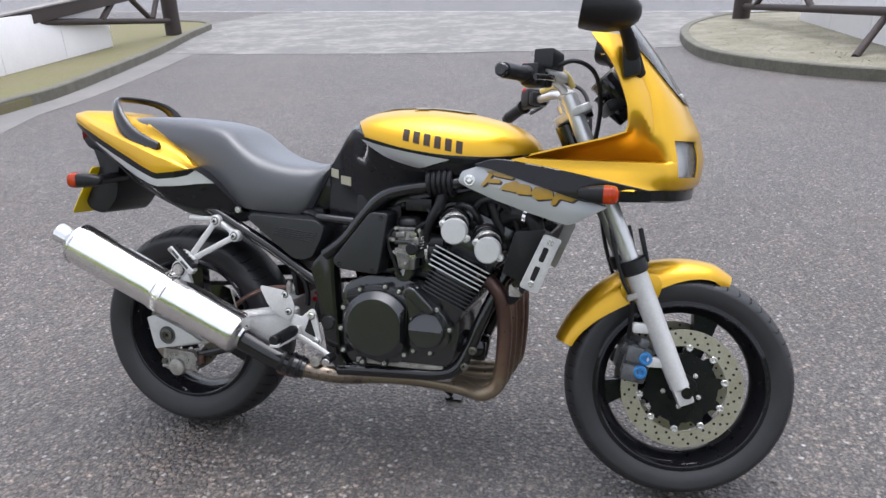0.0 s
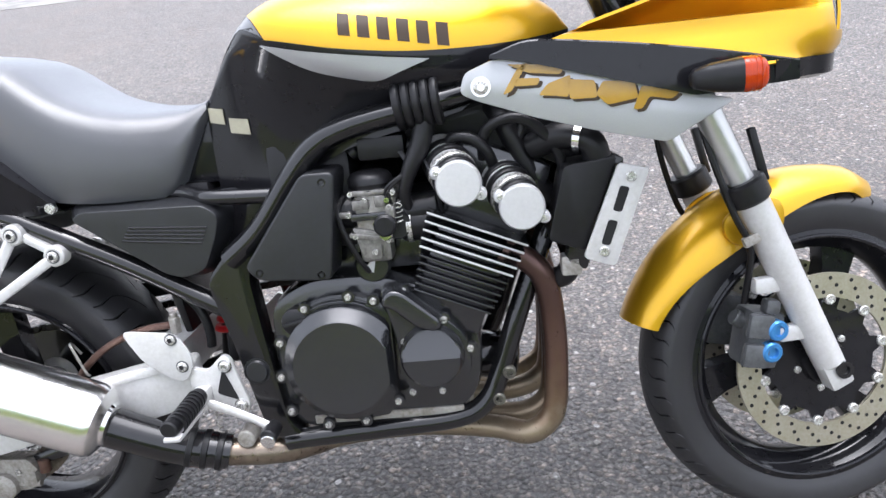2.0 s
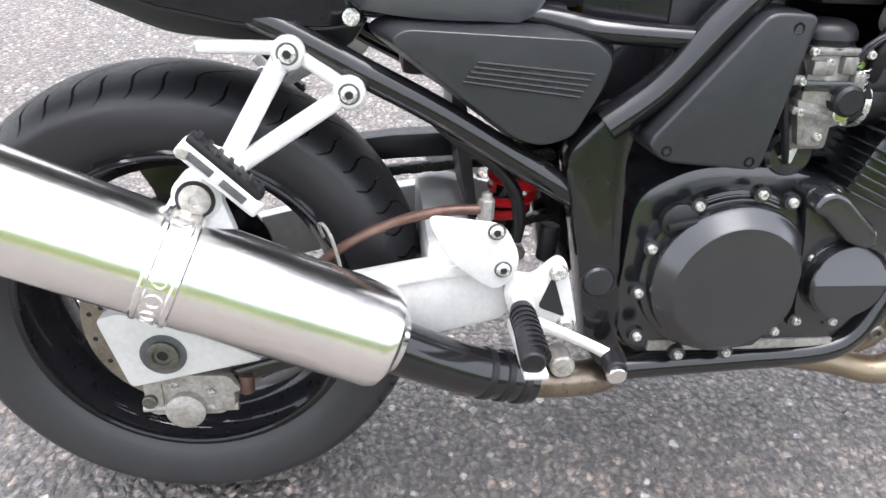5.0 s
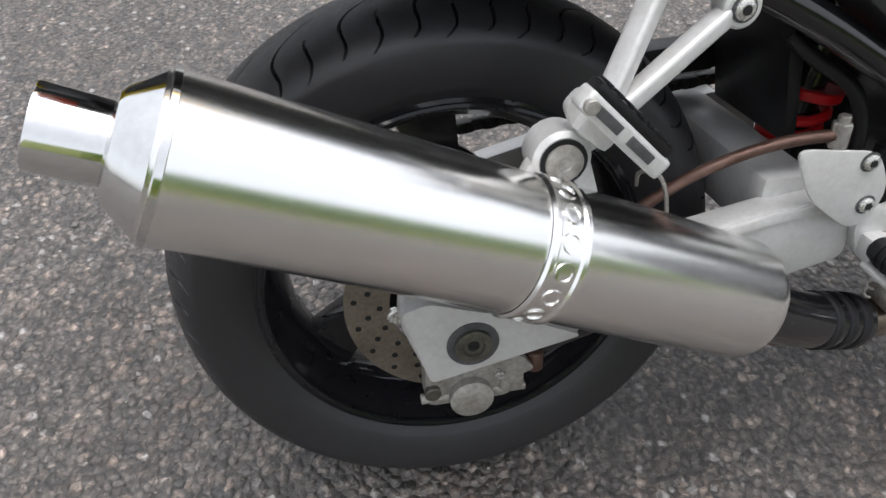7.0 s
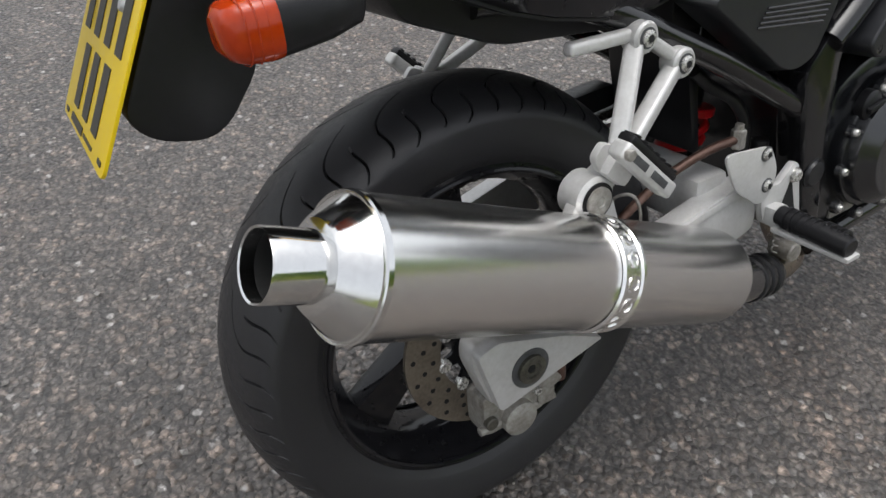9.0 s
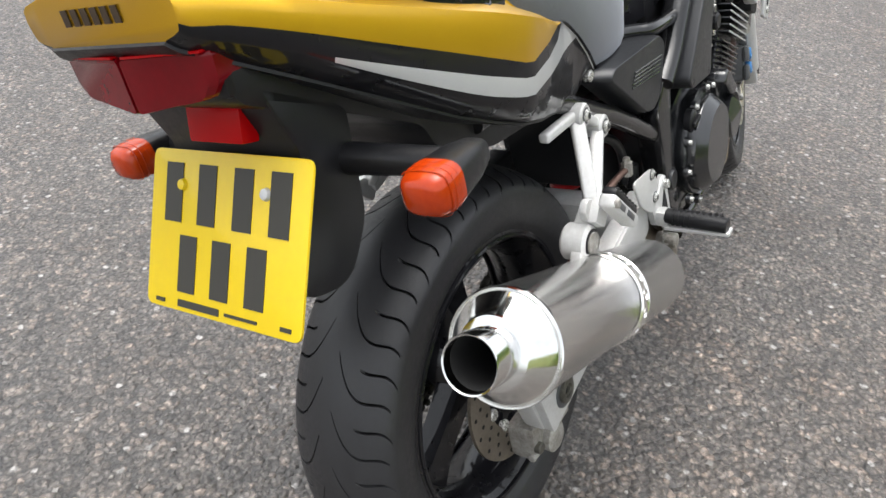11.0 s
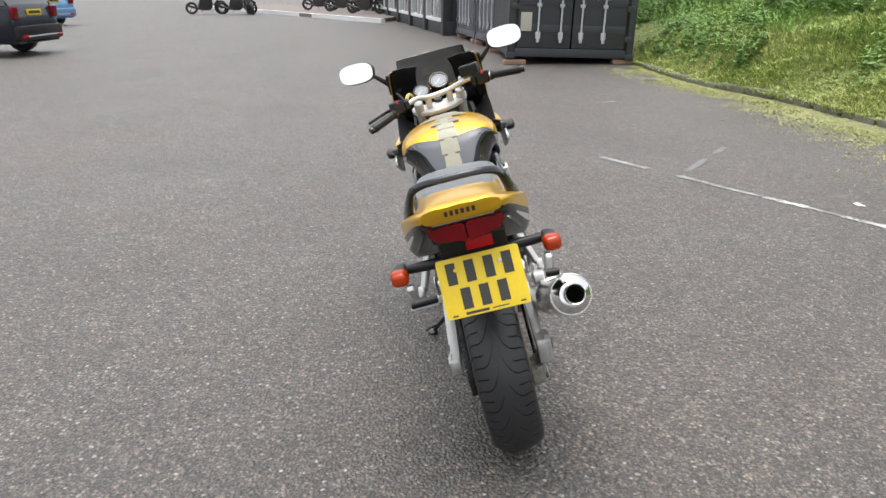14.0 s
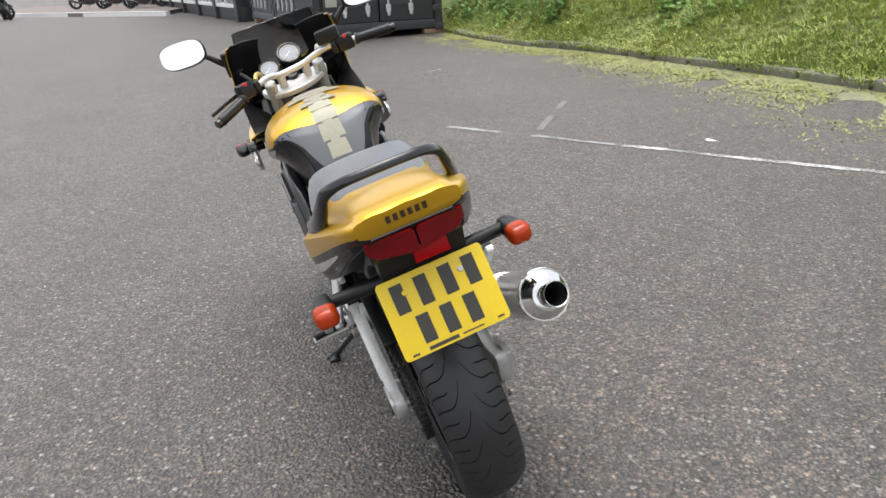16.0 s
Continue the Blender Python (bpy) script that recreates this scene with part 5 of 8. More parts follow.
# carburettors
for y in (-0.135, -0.045, 0.045, 0.135):
    carb = part("carburettor", box((0.722, y, 0.628), (0.060, 0.058, 0.062), 0.008), ALLOY_OLD, engine, "dull grey alloy carburettor")
    part("carb_top", spin([(0, 0), (0, 0.0345), (0.004, 0.0352), (0.006, 0.0325), (0.010, 0.0325), (0.012, 0.0340), (0.019, 0.0330), (0.026, 0.0285), (0.030, 0.020), (0.031, 0)], 28, Matrix.Translation((0.716, y, 0.661))), PLASTIC, carb)
    part("float_bowl", box((0.715, y, 0.575), (0.048, 0.046, 0.040), 0.008), CARB, carb)
    part("intake_stub", rod((0.745, y, 0.625), (0.815, y, 0.628), 0.024, 18), PLASTIC, carb)
    part("air_horn", rod((0.695, y, 0.63), (0.64, y, 0.64), 0.026, 18), PLASTIC, carb)
    for dx, dz in ((-0.018, 0.020), (0.020, 0.022), (0.0, -0.012), (0.022, -0.022)):
        part("carb_screw", spin([(0, 0), (0, 0.0045), (0.010, 0.004), (0.010, 0)], 10, at_right(0.722 + dx, y - 0.028, 0.628 + dz)), CHROME, carb)
    part("carb_link", rod((0.735, y - 0.040, 0.600), (0.735, y - 0.020, 0.600), 0.010, 14), CHROME, carb)
# dark bulk under the tank and round the carburettors
part("airbox", box((0.620, 0, 0.655), (0.13, 0.225, 0.17), 0.015), PLASTIC, bike, "black airbox between the frame tubes")
part("ignition_coil", join(box((0.738, -0.115, 0.722), (0.070, 0.050, 0.034), 0.006), rod((0.700, -0.125, 0.722), (0.690, -0.125, 0.715), 0.010), rod((0.775, -0.125, 0.722), (0.790, -0.125, 0.716), 0.009)), PLASTIC, bike, "black ignition coil under the tank")
# added block: darkens the space under the tank where ground would show
part("under_tank_block", prism(rounded([(0.66, 0.715), (0.70, 0.745), (0.92, 0.778), (1.02, 0.79), (1.045, 0.72), (1.02, 0.655), (0.95, 0.69), (0.86, 0.715), (0.80, 0.735)], 0.01), -0.098, 0.098, 0.004), PLASTIC, bike, "black block added under the tank")
part("crank_breather", prism(rounded([(0.60, 0.53), (0.60, 0.57), (0.66, 0.60), (0.80, 0.60), (0.81, 0.53)], 0.015), -0.105, 0.105, 0.008), ENGINE, engine)
part("starter_motor", rod((0.705, -0.15, 0.548), (0.705, 0.02, 0.548), 0.028, 24), ENGINE, engine, "black starter motor behind the cylinders")
# added panel: stops bright ground showing through the engine
part("engine_backing", prism(rounded([(0.66, 0.56), (0.66, 0.74), (0.80, 0.775), (0.985, 0.785), (1.00, 0.66), (0.93, 0.60)], 0.02), 0.105, 0.118, 0.004), PLASTIC, bike, "black backing panel added behind the engine")
# the outer carburettor's visible fittings
for c, size in (((0.722, -0.166, 0.6625), (0.066, 0.008, 0.008)), ((0.703, -0.168, 0.646), (0.024, 0.012, 0.015)), ((0.732, -0.167, 0.649), (0.016, 0.010, 0.018)), ((0.678, -0.166, 0.633), (0.020, 0.010, 0.010)), ((0.745, -0.168, 0.632), (0.014, 0.012, 0.020))):
    part("carb_fitting", box(c, size, 0.003), CARB, engine)
part("carb_link_plate", box((0.716, -0.170, 0.628), (0.058, 0.006, 0.011), 0.002), ENGINE, engine)
part("carb_bowl", prism(rounded([(0.686, 0.613), (0.744, 0.600), (0.740, 0.587), (0.727, 0.583), (0.724, 0.563), (0.698, 0.563), (0.692, 0.588)], 0.004), -0.120, -0.168, 0.004), CARB, engine, "grey alloy float bowl")
part("bowl_flange", prism(rounded([(0.682, 0.606), (0.746, 0.592), (0.745, 0.586), (0.681, 0.599)], 0.002), -0.120, -0.171, 0.0015), CARB, engine)
part("throttle_sensor", spin([(0, 0), (0, 0.0165), (0.014, 0.0165), (0.017, 0.013), (0.017, 0)], 24, at_right(0.736, -0.165, 0.614)), PLASTIC, engine, "round black throttle sensor")
for x, z in ((0.690, 0.6625), (0.752, 0.660), (0.709, 0.652), (0.744, 0.640), (0.690, 0.600), (0.738, 0.591), (0.684, 0.632), (0.716, 0.574)):
    bolt(engine, (x, -0.170, z), (0, -1, 0), 0.0042, 0.004)
part("throttle_spring", tube([(0.756 + 0.006 * math.cos(k * 1.25), -0.160 + 0.006 * math.sin(k * 1.25), 0.610 + 0.0014 * k) for k in range(26)], 0.0011, 6, 2), BOLT, engine)
part("fuel_pipe", tube([(0.676, -0.150, 0.655), (0.668, -0.166, 0.640), (0.672, -0.168, 0.610), (0.690, -0.160, 0.560), (0.70, -0.150, 0.540)], 0.0042, 8, 5), PLASTIC, engine)
part("intake_rubber", rod((0.755, -0.135, 0.606), (0.805, -0.135, 0.606), 0.027, 22), PLASTIC, engine)
part("intake_band", spin([(0, 0.027), (0, 0.029), (0.007, 0.029), (0.007, 0.027)], 24, along((0.765, -0.135, 0.606), (0.80, -0.135, 0.606)), True), BOLT, engine)
part("white_tag", prism([(0.690, 0.545), (0.712, 0.562), (0.706, 0.538)], -0.150, -0.152), CAP, engine)
spread = random.Random(4)
for k in range(3):
    x = spread.uniform(0.76, 0.80)
    part("wire", tube([(x, -0.15, 0.715), (x + 0.01, -0.165, 0.69), (x + spread.uniform(-0.03, 0.03), -0.168, 0.66), (x + spread.uniform(-0.05, 0.05), -0.15, 0.60)], 0.0030, 6, 5), PLASTIC, engine)
part("cable_wheel", spin([(0, 0), (0, 0.020), (0.004, 0.022), (0.008, 0.020), (0.008, 0)], 20, at_right(0.752, -0.155, 0.610)), PLASTIC, engine)

# air box side cover
for s in (-1, 1):
    air = part("airbox_cover", prism(rounded([(0.627, 0.704), (0.678, 0.703), (0.651, 0.540), (0.540, 0.549), (0.521, 0.570)], 0.012), s * 0.120, s * 0.190, 0.013, 4, 0.03), PANEL, bike, "black plastic airbox cover")
    if s < 0:
        for x, z in ((0.656, 0.687), (0.545, 0.563), (0.636, 0.552)):
            part("cover_screw", spin([(0, 0), (0, 0.006), (0.003, 0.006), (0.003, 0.003), (0.001, 0)], 14, at_right(x, -0.187, z)), FRAME_BLACK, air)

# exhaust: four headers into one pipe
part("oil_filter", spin([(0, 0), (0, 0.040), (0.055, 0.040), (0.066, 0.034), (0.070, 0.020), (0.070, 0)], 28, along((0.845, -0.035, 0.345), (0.92, -0.035, 0.335))), FRAME_BLACK, engine, "black oil filter behind the header pipes")
exhaust = part("collector", tube([(0.80, 0, 0.252), (0.72, 0, 0.246), (0.62, -0.05, 0.242), (0.55, -0.115, 0.243), (0.50, -0.143, 0.249), (0.42, -0.160, 0.262)], [0.050, 0.044, 0.032, 0.024, 0.0225, 0.0225], 20, 5), HEAT, bike, "steel exhaust, rust-brown at the headers")
for y0, y1 in ((-0.140, -0.126), (-0.048, -0.056), (0.048, 0.050), (0.140, 0.126)):
    f = 0.02 * (y1 + 0.126)
    h = part("header_pipe", tube([(0.900, y0, 0.556), (0.934 + f * 0.5, y0, 0.537), (0.961 + f, y0, 0.502), (0.971 + f, y1, 0.43), (0.971 + f, y1, 0.36), (0.967 + f, y1, 0.300)], 0.0190, 16, 6), HEADER, exhaust, "brown rusted header pipe")
    bend = [(0.968 + f, y1, 0.308), (0.957 + f, y1, 0.266), (0.920 + f, y1, 0.240)]
    bend += [(0.86, y1 * 0.72, 0.236), (0.74, -0.070, 0.238), (0.62, -0.080, 0.237), (0.55, -0.115, 0.241), (0.50, -0.142, 0.249)] if y0 < -0.1 else [(0.86, y1 * 0.8, 0.236), (0.78, y1 * 0.5, 0.244)]
    part("header_bend", tube(bend, 0.0193, 16, 6), HEADER, h, "straw-tinted steel bend")
    part("header_clamp", spin([(0, 0.019), (0, 0.030), (0.008, 0.031), (0.012, 0.026), (0.012, 0.019)], 20, along((0.900, y0, 0.556), (0.938, y0, 0.526)), True), RUST, h)
part("pipe_bracket", prism(rounded([(0.33, 0.268), (0.41, 0.252), (0.40, 0.226), (0.345, 0.232)], 0.006), -0.150, -0.144, 0.001), RUST, exhaust, "rusty steel bracket under the pipe")
part("mid_pipe", tube([(0.435, -0.158, 0.260), (0.36, -0.172, 0.285), (0.29, -0.184, 0.320), (0.25, -0.190, 0.342)], [0.029, 0.030, 0.031, 0.033], 22, 4), FRAME_BLACK, exhaust, "black painted link pipe")
for k in range(3):
    part("pipe_band", spin([(0, 0.028), (0.002, 0.0318), (0.010, 0.0318), (0.012, 0.028)], 24, along((0.425 - 0.022 * k, -0.160 - 0.004 * k, 0.263 + 0.007 * k), (0.36, -0.172, 0.285)), True), PLASTIC, exhaust)

MUF0, SEAM = Vector((0.262, -0.198, 0.347)), Vector((-0.2195, -0.237, 0.5705))
MUF1 = SEAM + (SEAM - MUF0).normalized() * 0.067
muf_m = along(MUF0, MUF1)
ML = (MUF1 - MUF0).length
MR = 0.0575
muffler = part("muffler", spin([(-0.004, 0.036), (0.000, 0.046), (0.006, 0.0545), (0.016, MR), (ML - 0.067, MR), (ML - 0.066, MR + 0.0003)], 72, muf_m), BRUSHED, bike, "brushed stainless muffler with polished outlet", 30)
part("end_cap", spin([(ML - 0.0750, MR + 0.0002), (ML - 0.0745, MR + 0.0016), (ML - 0.0700, MR + 0.0016), (ML - 0.0690, MR - 0.0002), (ML - 0.0665, MR - 0.0022), (ML - 0.0470, 0.0395), (ML - 0.0440, 0.0358), (ML - 0.0425, 0.0310), (ML - 0.0420, 0.0272)], 72, muf_m), CHROME, muffler, "polished conical end cap", 20)
part("outlet", spin([(ML - 0.056, 0.0275), (ML - 0.002, 0.0280), (ML, 0.0273), (ML - 0.001, 0.0258), (ML - 0.05, 0.0254)], 56, muf_m), CHROME, muffler, "polished outlet pipe")
part("outlet_bore", spin([(ML - 0.012, 0.0255), (ML - 0.11, 0.0252), (ML - 0.11, 0)], 40, muf_m), HOLE, muffler)
part("front_cap", spin([(-0.004, 0.036), (-0.010, 0.034), (-0.012, 0.030), (-0.012, 0)], 48, muf_m), CHROME, muffler)
STRAP_AT = 0.2265
strap = part("strap", spin([(STRAP_AT + h, MR + d) for h, d in ((0, 0.0004), (0.002, 0.003), (0.006, 0.003), (0.008, 0.0012), (0.028, 0.0012), (0.030, 0.003), (0.034, 0.003), (0.036, 0.0004))], 72, muf_m), BRUSHED, muffler, "polished clamp band")
for k in range(16):
    m = muf_m @ Matrix.Rotation(radians(22.5 * k + 12), 4, "Z") @ Matrix.Translation((MR + 0.001, 0, STRAP_AT + 0.018)) @ Matrix.Rotation(radians(90), 4, "Y")
    part("strap_hole", spin([(0, 0.0075), (0.0012, 0.0085), (0.0014, 0.0060), (0, 0.0055)], 18, m), BRUSHED, strap)

# ---- half fairing ----
COWL = [  # height, rear edge, where the side turns to the nose, nose, half width at the rear edge, half width at the turn
    (0.786, 1.235, 1.330, 1.398, 0.232, 0.185), (0.800, 1.150, 1.325, 1.415, 0.236, 0.195), (0.818, 1.055, 1.320, 1.419, 0.237, 0.200), (0.834, 0.955, 1.315, 1.421, 0.236, 0.200),
    (0.846, 0.985, 1.312, 1.422, 0.233, 0.199), (0.856, 1.024, 1.310, 1.422, 0.232, 0.197), (0.866, 1.063, 1.309, 1.421, 0.231, 0.195), (0.880, 1.117, 1.305, 1.418, 0.229, 0.192), (0.900, 1.195, 1.302, 1.412, 0.226, 0.188),
    (0.912, 1.238, 1.300, 1.411, 0.223, 0.185), (0.935, 1.245, 1.297, 1.400, 0.218, 0.180), (0.970, 1.238, 1.291, 1.382, 0.214, 0.174), (1.000, 1.229, 1.284, 1.365, 0.211, 0.168),
    (1.030, 1.217, 1.270, 1.345, 0.208, 0.164), (1.065, 1.200, 1.252, 1.322, 0.205, 0.160), (1.100, 1.176, 1.233, 1.297, 0.200, 0.156), (1.130, 1.150, 1.214, 1.274, 0.192, 0.152), (1.150, 1.145, 1.200, 1.258, 0.180, 0.149), (1.172, 1.150, 1.184, 1.240, 0.165, 0.146)]
NC, NJ = 7.0, 15.0  # along each half: 0 at the rear edge, NC where the flank turns, NJ at the nose


def cowl_row(z):
    """The cowl's measures at one height: rear edge, turn, nose and the two half widths."""
    zs = [r[0] for r in COWL]
    return [float(np.interp(z, zs, [r[1] for r in COWL]))] + [curve(z, [(r[0], r[k]) for r in COWL]) for k in range(2, 6)]


def ease(a, b, v):
    t = max(0.0, min(1.0, (v - a) / (b - a)))
    return t * t * (3 - 2 * t)


def cowl_at(z, j, s, inset=0.0):
    """A place on the cowl at a height, with the scoop in its flank; inset moves it inwards."""
    xb, xs, xn, wb, ws = cowl_row(z)
    if j < NC:
        t = j / NC
        x, y = xb + (xs - xb) * t, wb + (ws - wb) * t + 0.010 * math.sin(t * math.pi)
        nx, ny = 0.25 * t, 1.0
    else:
        a = math.pi / 2 * min(1.0, (j - NC) / (NJ - NC))
        x, y = xs + (xn - xs) * math.sin(a), ws * math.cos(a) ** 1.25
        nx, ny = max(0.25, math.sin(a)), math.cos(a)
    high = 0.110 - 0.058 * ease(2.5, 7.5, j)
    dent = 0.0 if z < 0.8495 else 0.082 * ease(0.8495, 0.8535, z) * max(0.0, 1 - max(0.0, z - 0.8535) / high) ** 1.15
    y -= dent * math.sin(min(1, (j + 0.4) / 2.4) * math.pi / 2) * (1 - ease(5.2, 8.6, j))
    n = math.hypot(nx, ny)
    return Vector((x - inset * nx / n, s * max(0.0, y - inset * ny / n), z))


def shell(columns, rows, place, thickness, keep=None):
    """A closed thin shell over a grid of places; its lining takes the second material, its edges the first."""
    bm = bmesh.new()
    vs = {}
    for i in range(len(rows) - 1):
        for k in range(len(columns) - 1):
            if keep is None or keep(columns[k], rows[i]):
                ids = ((i, k), (i, k + 1), (i + 1, k + 1), (i + 1, k))
                for q in ids:
                    if q not in vs:
                        vs[q] = bm.verts.new(place(columns[q[1]], rows[q[0]]))
                bm.faces.new([vs[q] for q in ids])
    bmesh.ops.recalc_face_normals(bm, faces=bm.faces)
    front = max(bm.faces, key=lambda f: f.calc_center_median().x)
    if front.normal.x < 0:
        bmesh.ops.reverse_faces(bm, faces=bm.faces[:])
    bm.normal_update()
    outer = bm.faces[:]
    twin = {v: bm.verts.new(v.co - v.normal * thickness) for v in bm.verts[:]}
    edges = [e for e in bm.edges if len(e.link_faces) == 1]
    for f in outer:
        bm.faces.new([twin[v] for v in f.verts][::-1]).material_index = 1
    for e in edges:
        f = e.link_faces[0]
        a, b = e.verts
        bm.faces.new((b, a, twin[a], twin[b]) if [l for l in f.loops if l.vert == a][0].link_loop_next.vert == b else (a, b, twin[b], twin[a]))
    return bm


COLS = [-NJ + 0.5 * k for k in range(61)]  # the right-hand half is negative
LAMP_J, LAMP_Z = (9.0, 12.0), (0.818, 0.900)
LOW_Z = [0.786, 0.792, 0.800, 0.809, 0.818, 0.827, 0.836, 0.844, 0.8495, 0.8512, 0.8535, 0.858, 0.864, 0.872, 0.881, 0.890, 0.900]


def wing_top(j):
    """Where the painted shell ends: high at the wings, lower across the nose."""
    return 1.135 - 0.135 * ease(7.4, 12.6, j)


def shell_place(c, v):
    j, s = abs(c), (-1 if c < 0 else 1)
    j = NJ - j
    z = v if v <= 0.900 else 0.900 + (wing_top(j) - 0.900) * (v - 0.900) / 0.235
    return cowl_at(z, j, s)


def is_lamp(c, v):
    j = NJ - abs(c + 0.25)
    return LAMP_J[0] < j < LAMP_J[1] and LAMP_Z[0] <= v + 1e-6 and v < LAMP_Z[1] - 1e-6


fairing = part("fairing", shell(COLS, LOW_Z + [0.900 + 0.235 * k / 16 for k in range(1, 17)], shell_place, 0.004, lambda c, v: not is_lamp(c, v)), [YELLOW, PLASTIC], bike, "gold-yellow half fairing with twin headlights", 40)
for s in (-1, 1):
    rows = []
    for k in range(18):
        z = 0.80 + 0.02 * k
        xb, xs, xn, wb, ws = cowl_row(z)
        x0 = max(xb, 1.130 if z < 0.9 else xb) + 0.012
        wb = wb - 0.012 if z > 0.97 else wb - 0.10
        rows.append([(x0, s * wb, z), (x0 + 0.006, s * (wb - 0.012), z), (x0 + 0.020, s * (wb - 0.05), z), (x0 + 0.045, s * (wb - 0.105), z - 0.01)])
    part("inner_trim", thick(loft(rows), 0.003), PLASTIC, fairing, "matt black trim inside the fairing")


def screen_place(c, v):
    j, s = NJ - abs(c), (-1 if c < 0 else 1)
    low = wing_top(j) - 0.014
    return cowl_at(low + (1.172 - low) * v, j, s, -0.005)


screen = part("windscreen", shell([-7.5 + 0.5 * k for k in range(31)], [k / 14 for k in range(15)], screen_place, 0.003), [SMOKE, SMOKE], fairing, "dark smoked windscreen", 50)
screen.visible_shadow = False
for s in (-1, 1):
    part("screen_bolt", spin([(0, 0), (0, 0.006), (0.004, 0.005), (0.005, 0)], 12, along(cowl_at(1.004, 12.0, s, -0.006), cowl_at(1.02, 12.0, s, -0.2))), CAP, fairing)
    js = [LAMP_J[0] + (LAMP_J[1] - LAMP_J[0]) * k / 6 for k in range(7)]
    zs = [LAMP_Z[0] + (LAMP_Z[1] - LAMP_Z[0]) * k / 8 for k in range(9)]
    for name, depth, material, label in (("lamp_reflector", 0.030, CAP, "silver headlight reflector"), ("headlight", 0.008, CLEAR, "clear headlight lens")):
        rows = [[cowl_at(z, j, s, depth) for j in js] for z in zs]
        bm = thick(loft(rows), 0.002)
        lamp = part(name, bm, material, fairing, label)
    lamp.visible_shadow = False
    edge = [(js[0], z) for z in zs] + [(j, zs[-1]) for j in js[1:]] + [(js[-1], z) for z in zs[-2::-1]] + [(j, zs[0]) for j in js[-2:0:-1]]
    part("lamp_bezel", loft([[cowl_at(z, j, s, 0.003) for j, z in edge], [cowl_at(z, j, s, 0.032) for j, z in edge]], closed=True), PLASTIC, fairing, "black recess round the headlight")

# black lower band and silver side panels
band = []
for k in range(45):
    j, s = (3.0 + 12.0 * k / 22, -1) if k <= 22 else (15.0 - 12.0 * (k - 22) / 22, 1)
    band.append([cowl_at(0.789, j, s, -0.003), cowl_at(0.789, j, s, 0.0) - Vector((0, 0, 0.024)), cowl_at(0.789, j, s, 0.02) - Vector((0, 0, 0.029)), cowl_at(0.789, j, s, 0.02)])
part("lower_band", loft(band, closed=True, caps=True), BLACK, fairing, "gloss black band under the nose")
for s in (-1, 1):
    strip = []
    for x in [0.906 + 0.394 * k / 40 for k in range(41)]:
        top = curve(x, [(0.906, 0.834), (0.955, 0.847), (1.05, 0.836), (1.10, 0.828), (1.20, 0.809), (1.30, 0.788)])
        low = float(np.interp(x, [0.906, 0.94, 1.16, 1.30], [0.830, 0.824, 0.758, 0.763]))
        out = 0.2470 - 0.035 * max(0.0, (x - 1.17) / 0.13) ** 1.2
        strip.append([(x, s * (out - 0.024), top), (x, s * (out - 0.002), top), (x, s * out, top - 0.002 if top - low > 0.005 else top), (x, s * out, low), (x, s * (out - 0.024), low)])
    bm = loft(strip, closed=True, caps=True)
    bmesh.ops.recalc_face_normals(bm, faces=bm.faces)
    black = part("black_panel", bm, BLACK, fairing, "gloss black strip above the silver panel")
    panel = part("silver_panel", prism(rounded([(0.864, 0.790), (0.872, 0.815), (0.912, 0.829), (0.938, 0.825), (1.160, 0.762), (1.212, 0.748), (1.126, 0.702), (1.032, 0.727), (0.954, 0.752), (0.885, 0.779)], 0.008), s * 0.229, s * 0.2385, 0.0025), [SILVER, PLASTIC], fairing, "silver side panel with gold script shapes")
    for f in panel.data.polygons:
        f.material_index = 1 if f.center.y * s < 0.2335 else 0
    bolt(panel, (0.892, s * 0.238, 0.796), (0, s, 0), 0.010, 0.005)
    part("bolt_washer", spin([(0, 0), (0, 0.013), (0.002, 0.013), (0.002, 0)], 20, Matrix.Translation((0.892, s * 0.2385, 0.796)) @ pose(0, 0, 0, -90 * s)), CHROME, panel)
    # slanted strokes in place of the model's script
    for layer, (mat, dx, dz, y) in enumerate(((INK, 0.004, -0.004, 0.2398), (GOLD, 0.0, 0.0, 0.2412))):
        strokes = [
            [(0.921, 0.786), (0.931, 0.789), (0.952, 0.817), (0.940, 0.813)], [(0.932, 0.819), (0.972, 0.815), (0.994, 0.808), (0.990, 0.803), (0.955, 0.808)], [(0.940, 0.801), (0.966, 0.799), (0.963, 0.792), (0.936, 0.793)],
            [(0.967, 0.779), (0.978, 0.790), (1.004, 0.797), (1.000, 0.774), (0.985, 0.777)], [(1.004, 0.792), (1.034, 0.788), (1.036, 0.770), (1.006, 0.771)],
            [(1.040, 0.772), (1.048, 0.785), (1.082, 0.782), (1.086, 0.764), (1.052, 0.760)], [(1.086, 0.750), (1.096, 0.774), (1.138, 0.764), (1.128, 0.757), (1.104, 0.762), (1.096, 0.750)]]
        for o in strokes:
            cx, cz = (sum(p[k] for p in o) / len(o) for k in (0, 1))
            o = [(cx + (x - cx) * 1.15, cz + (z - cz) * 1.22) for x, z in o]
            part("script_stroke", prism(rounded([(x + dx, z + dz) for x, z in o], 0.004, 3), s * 0.236, s * y), mat, panel)

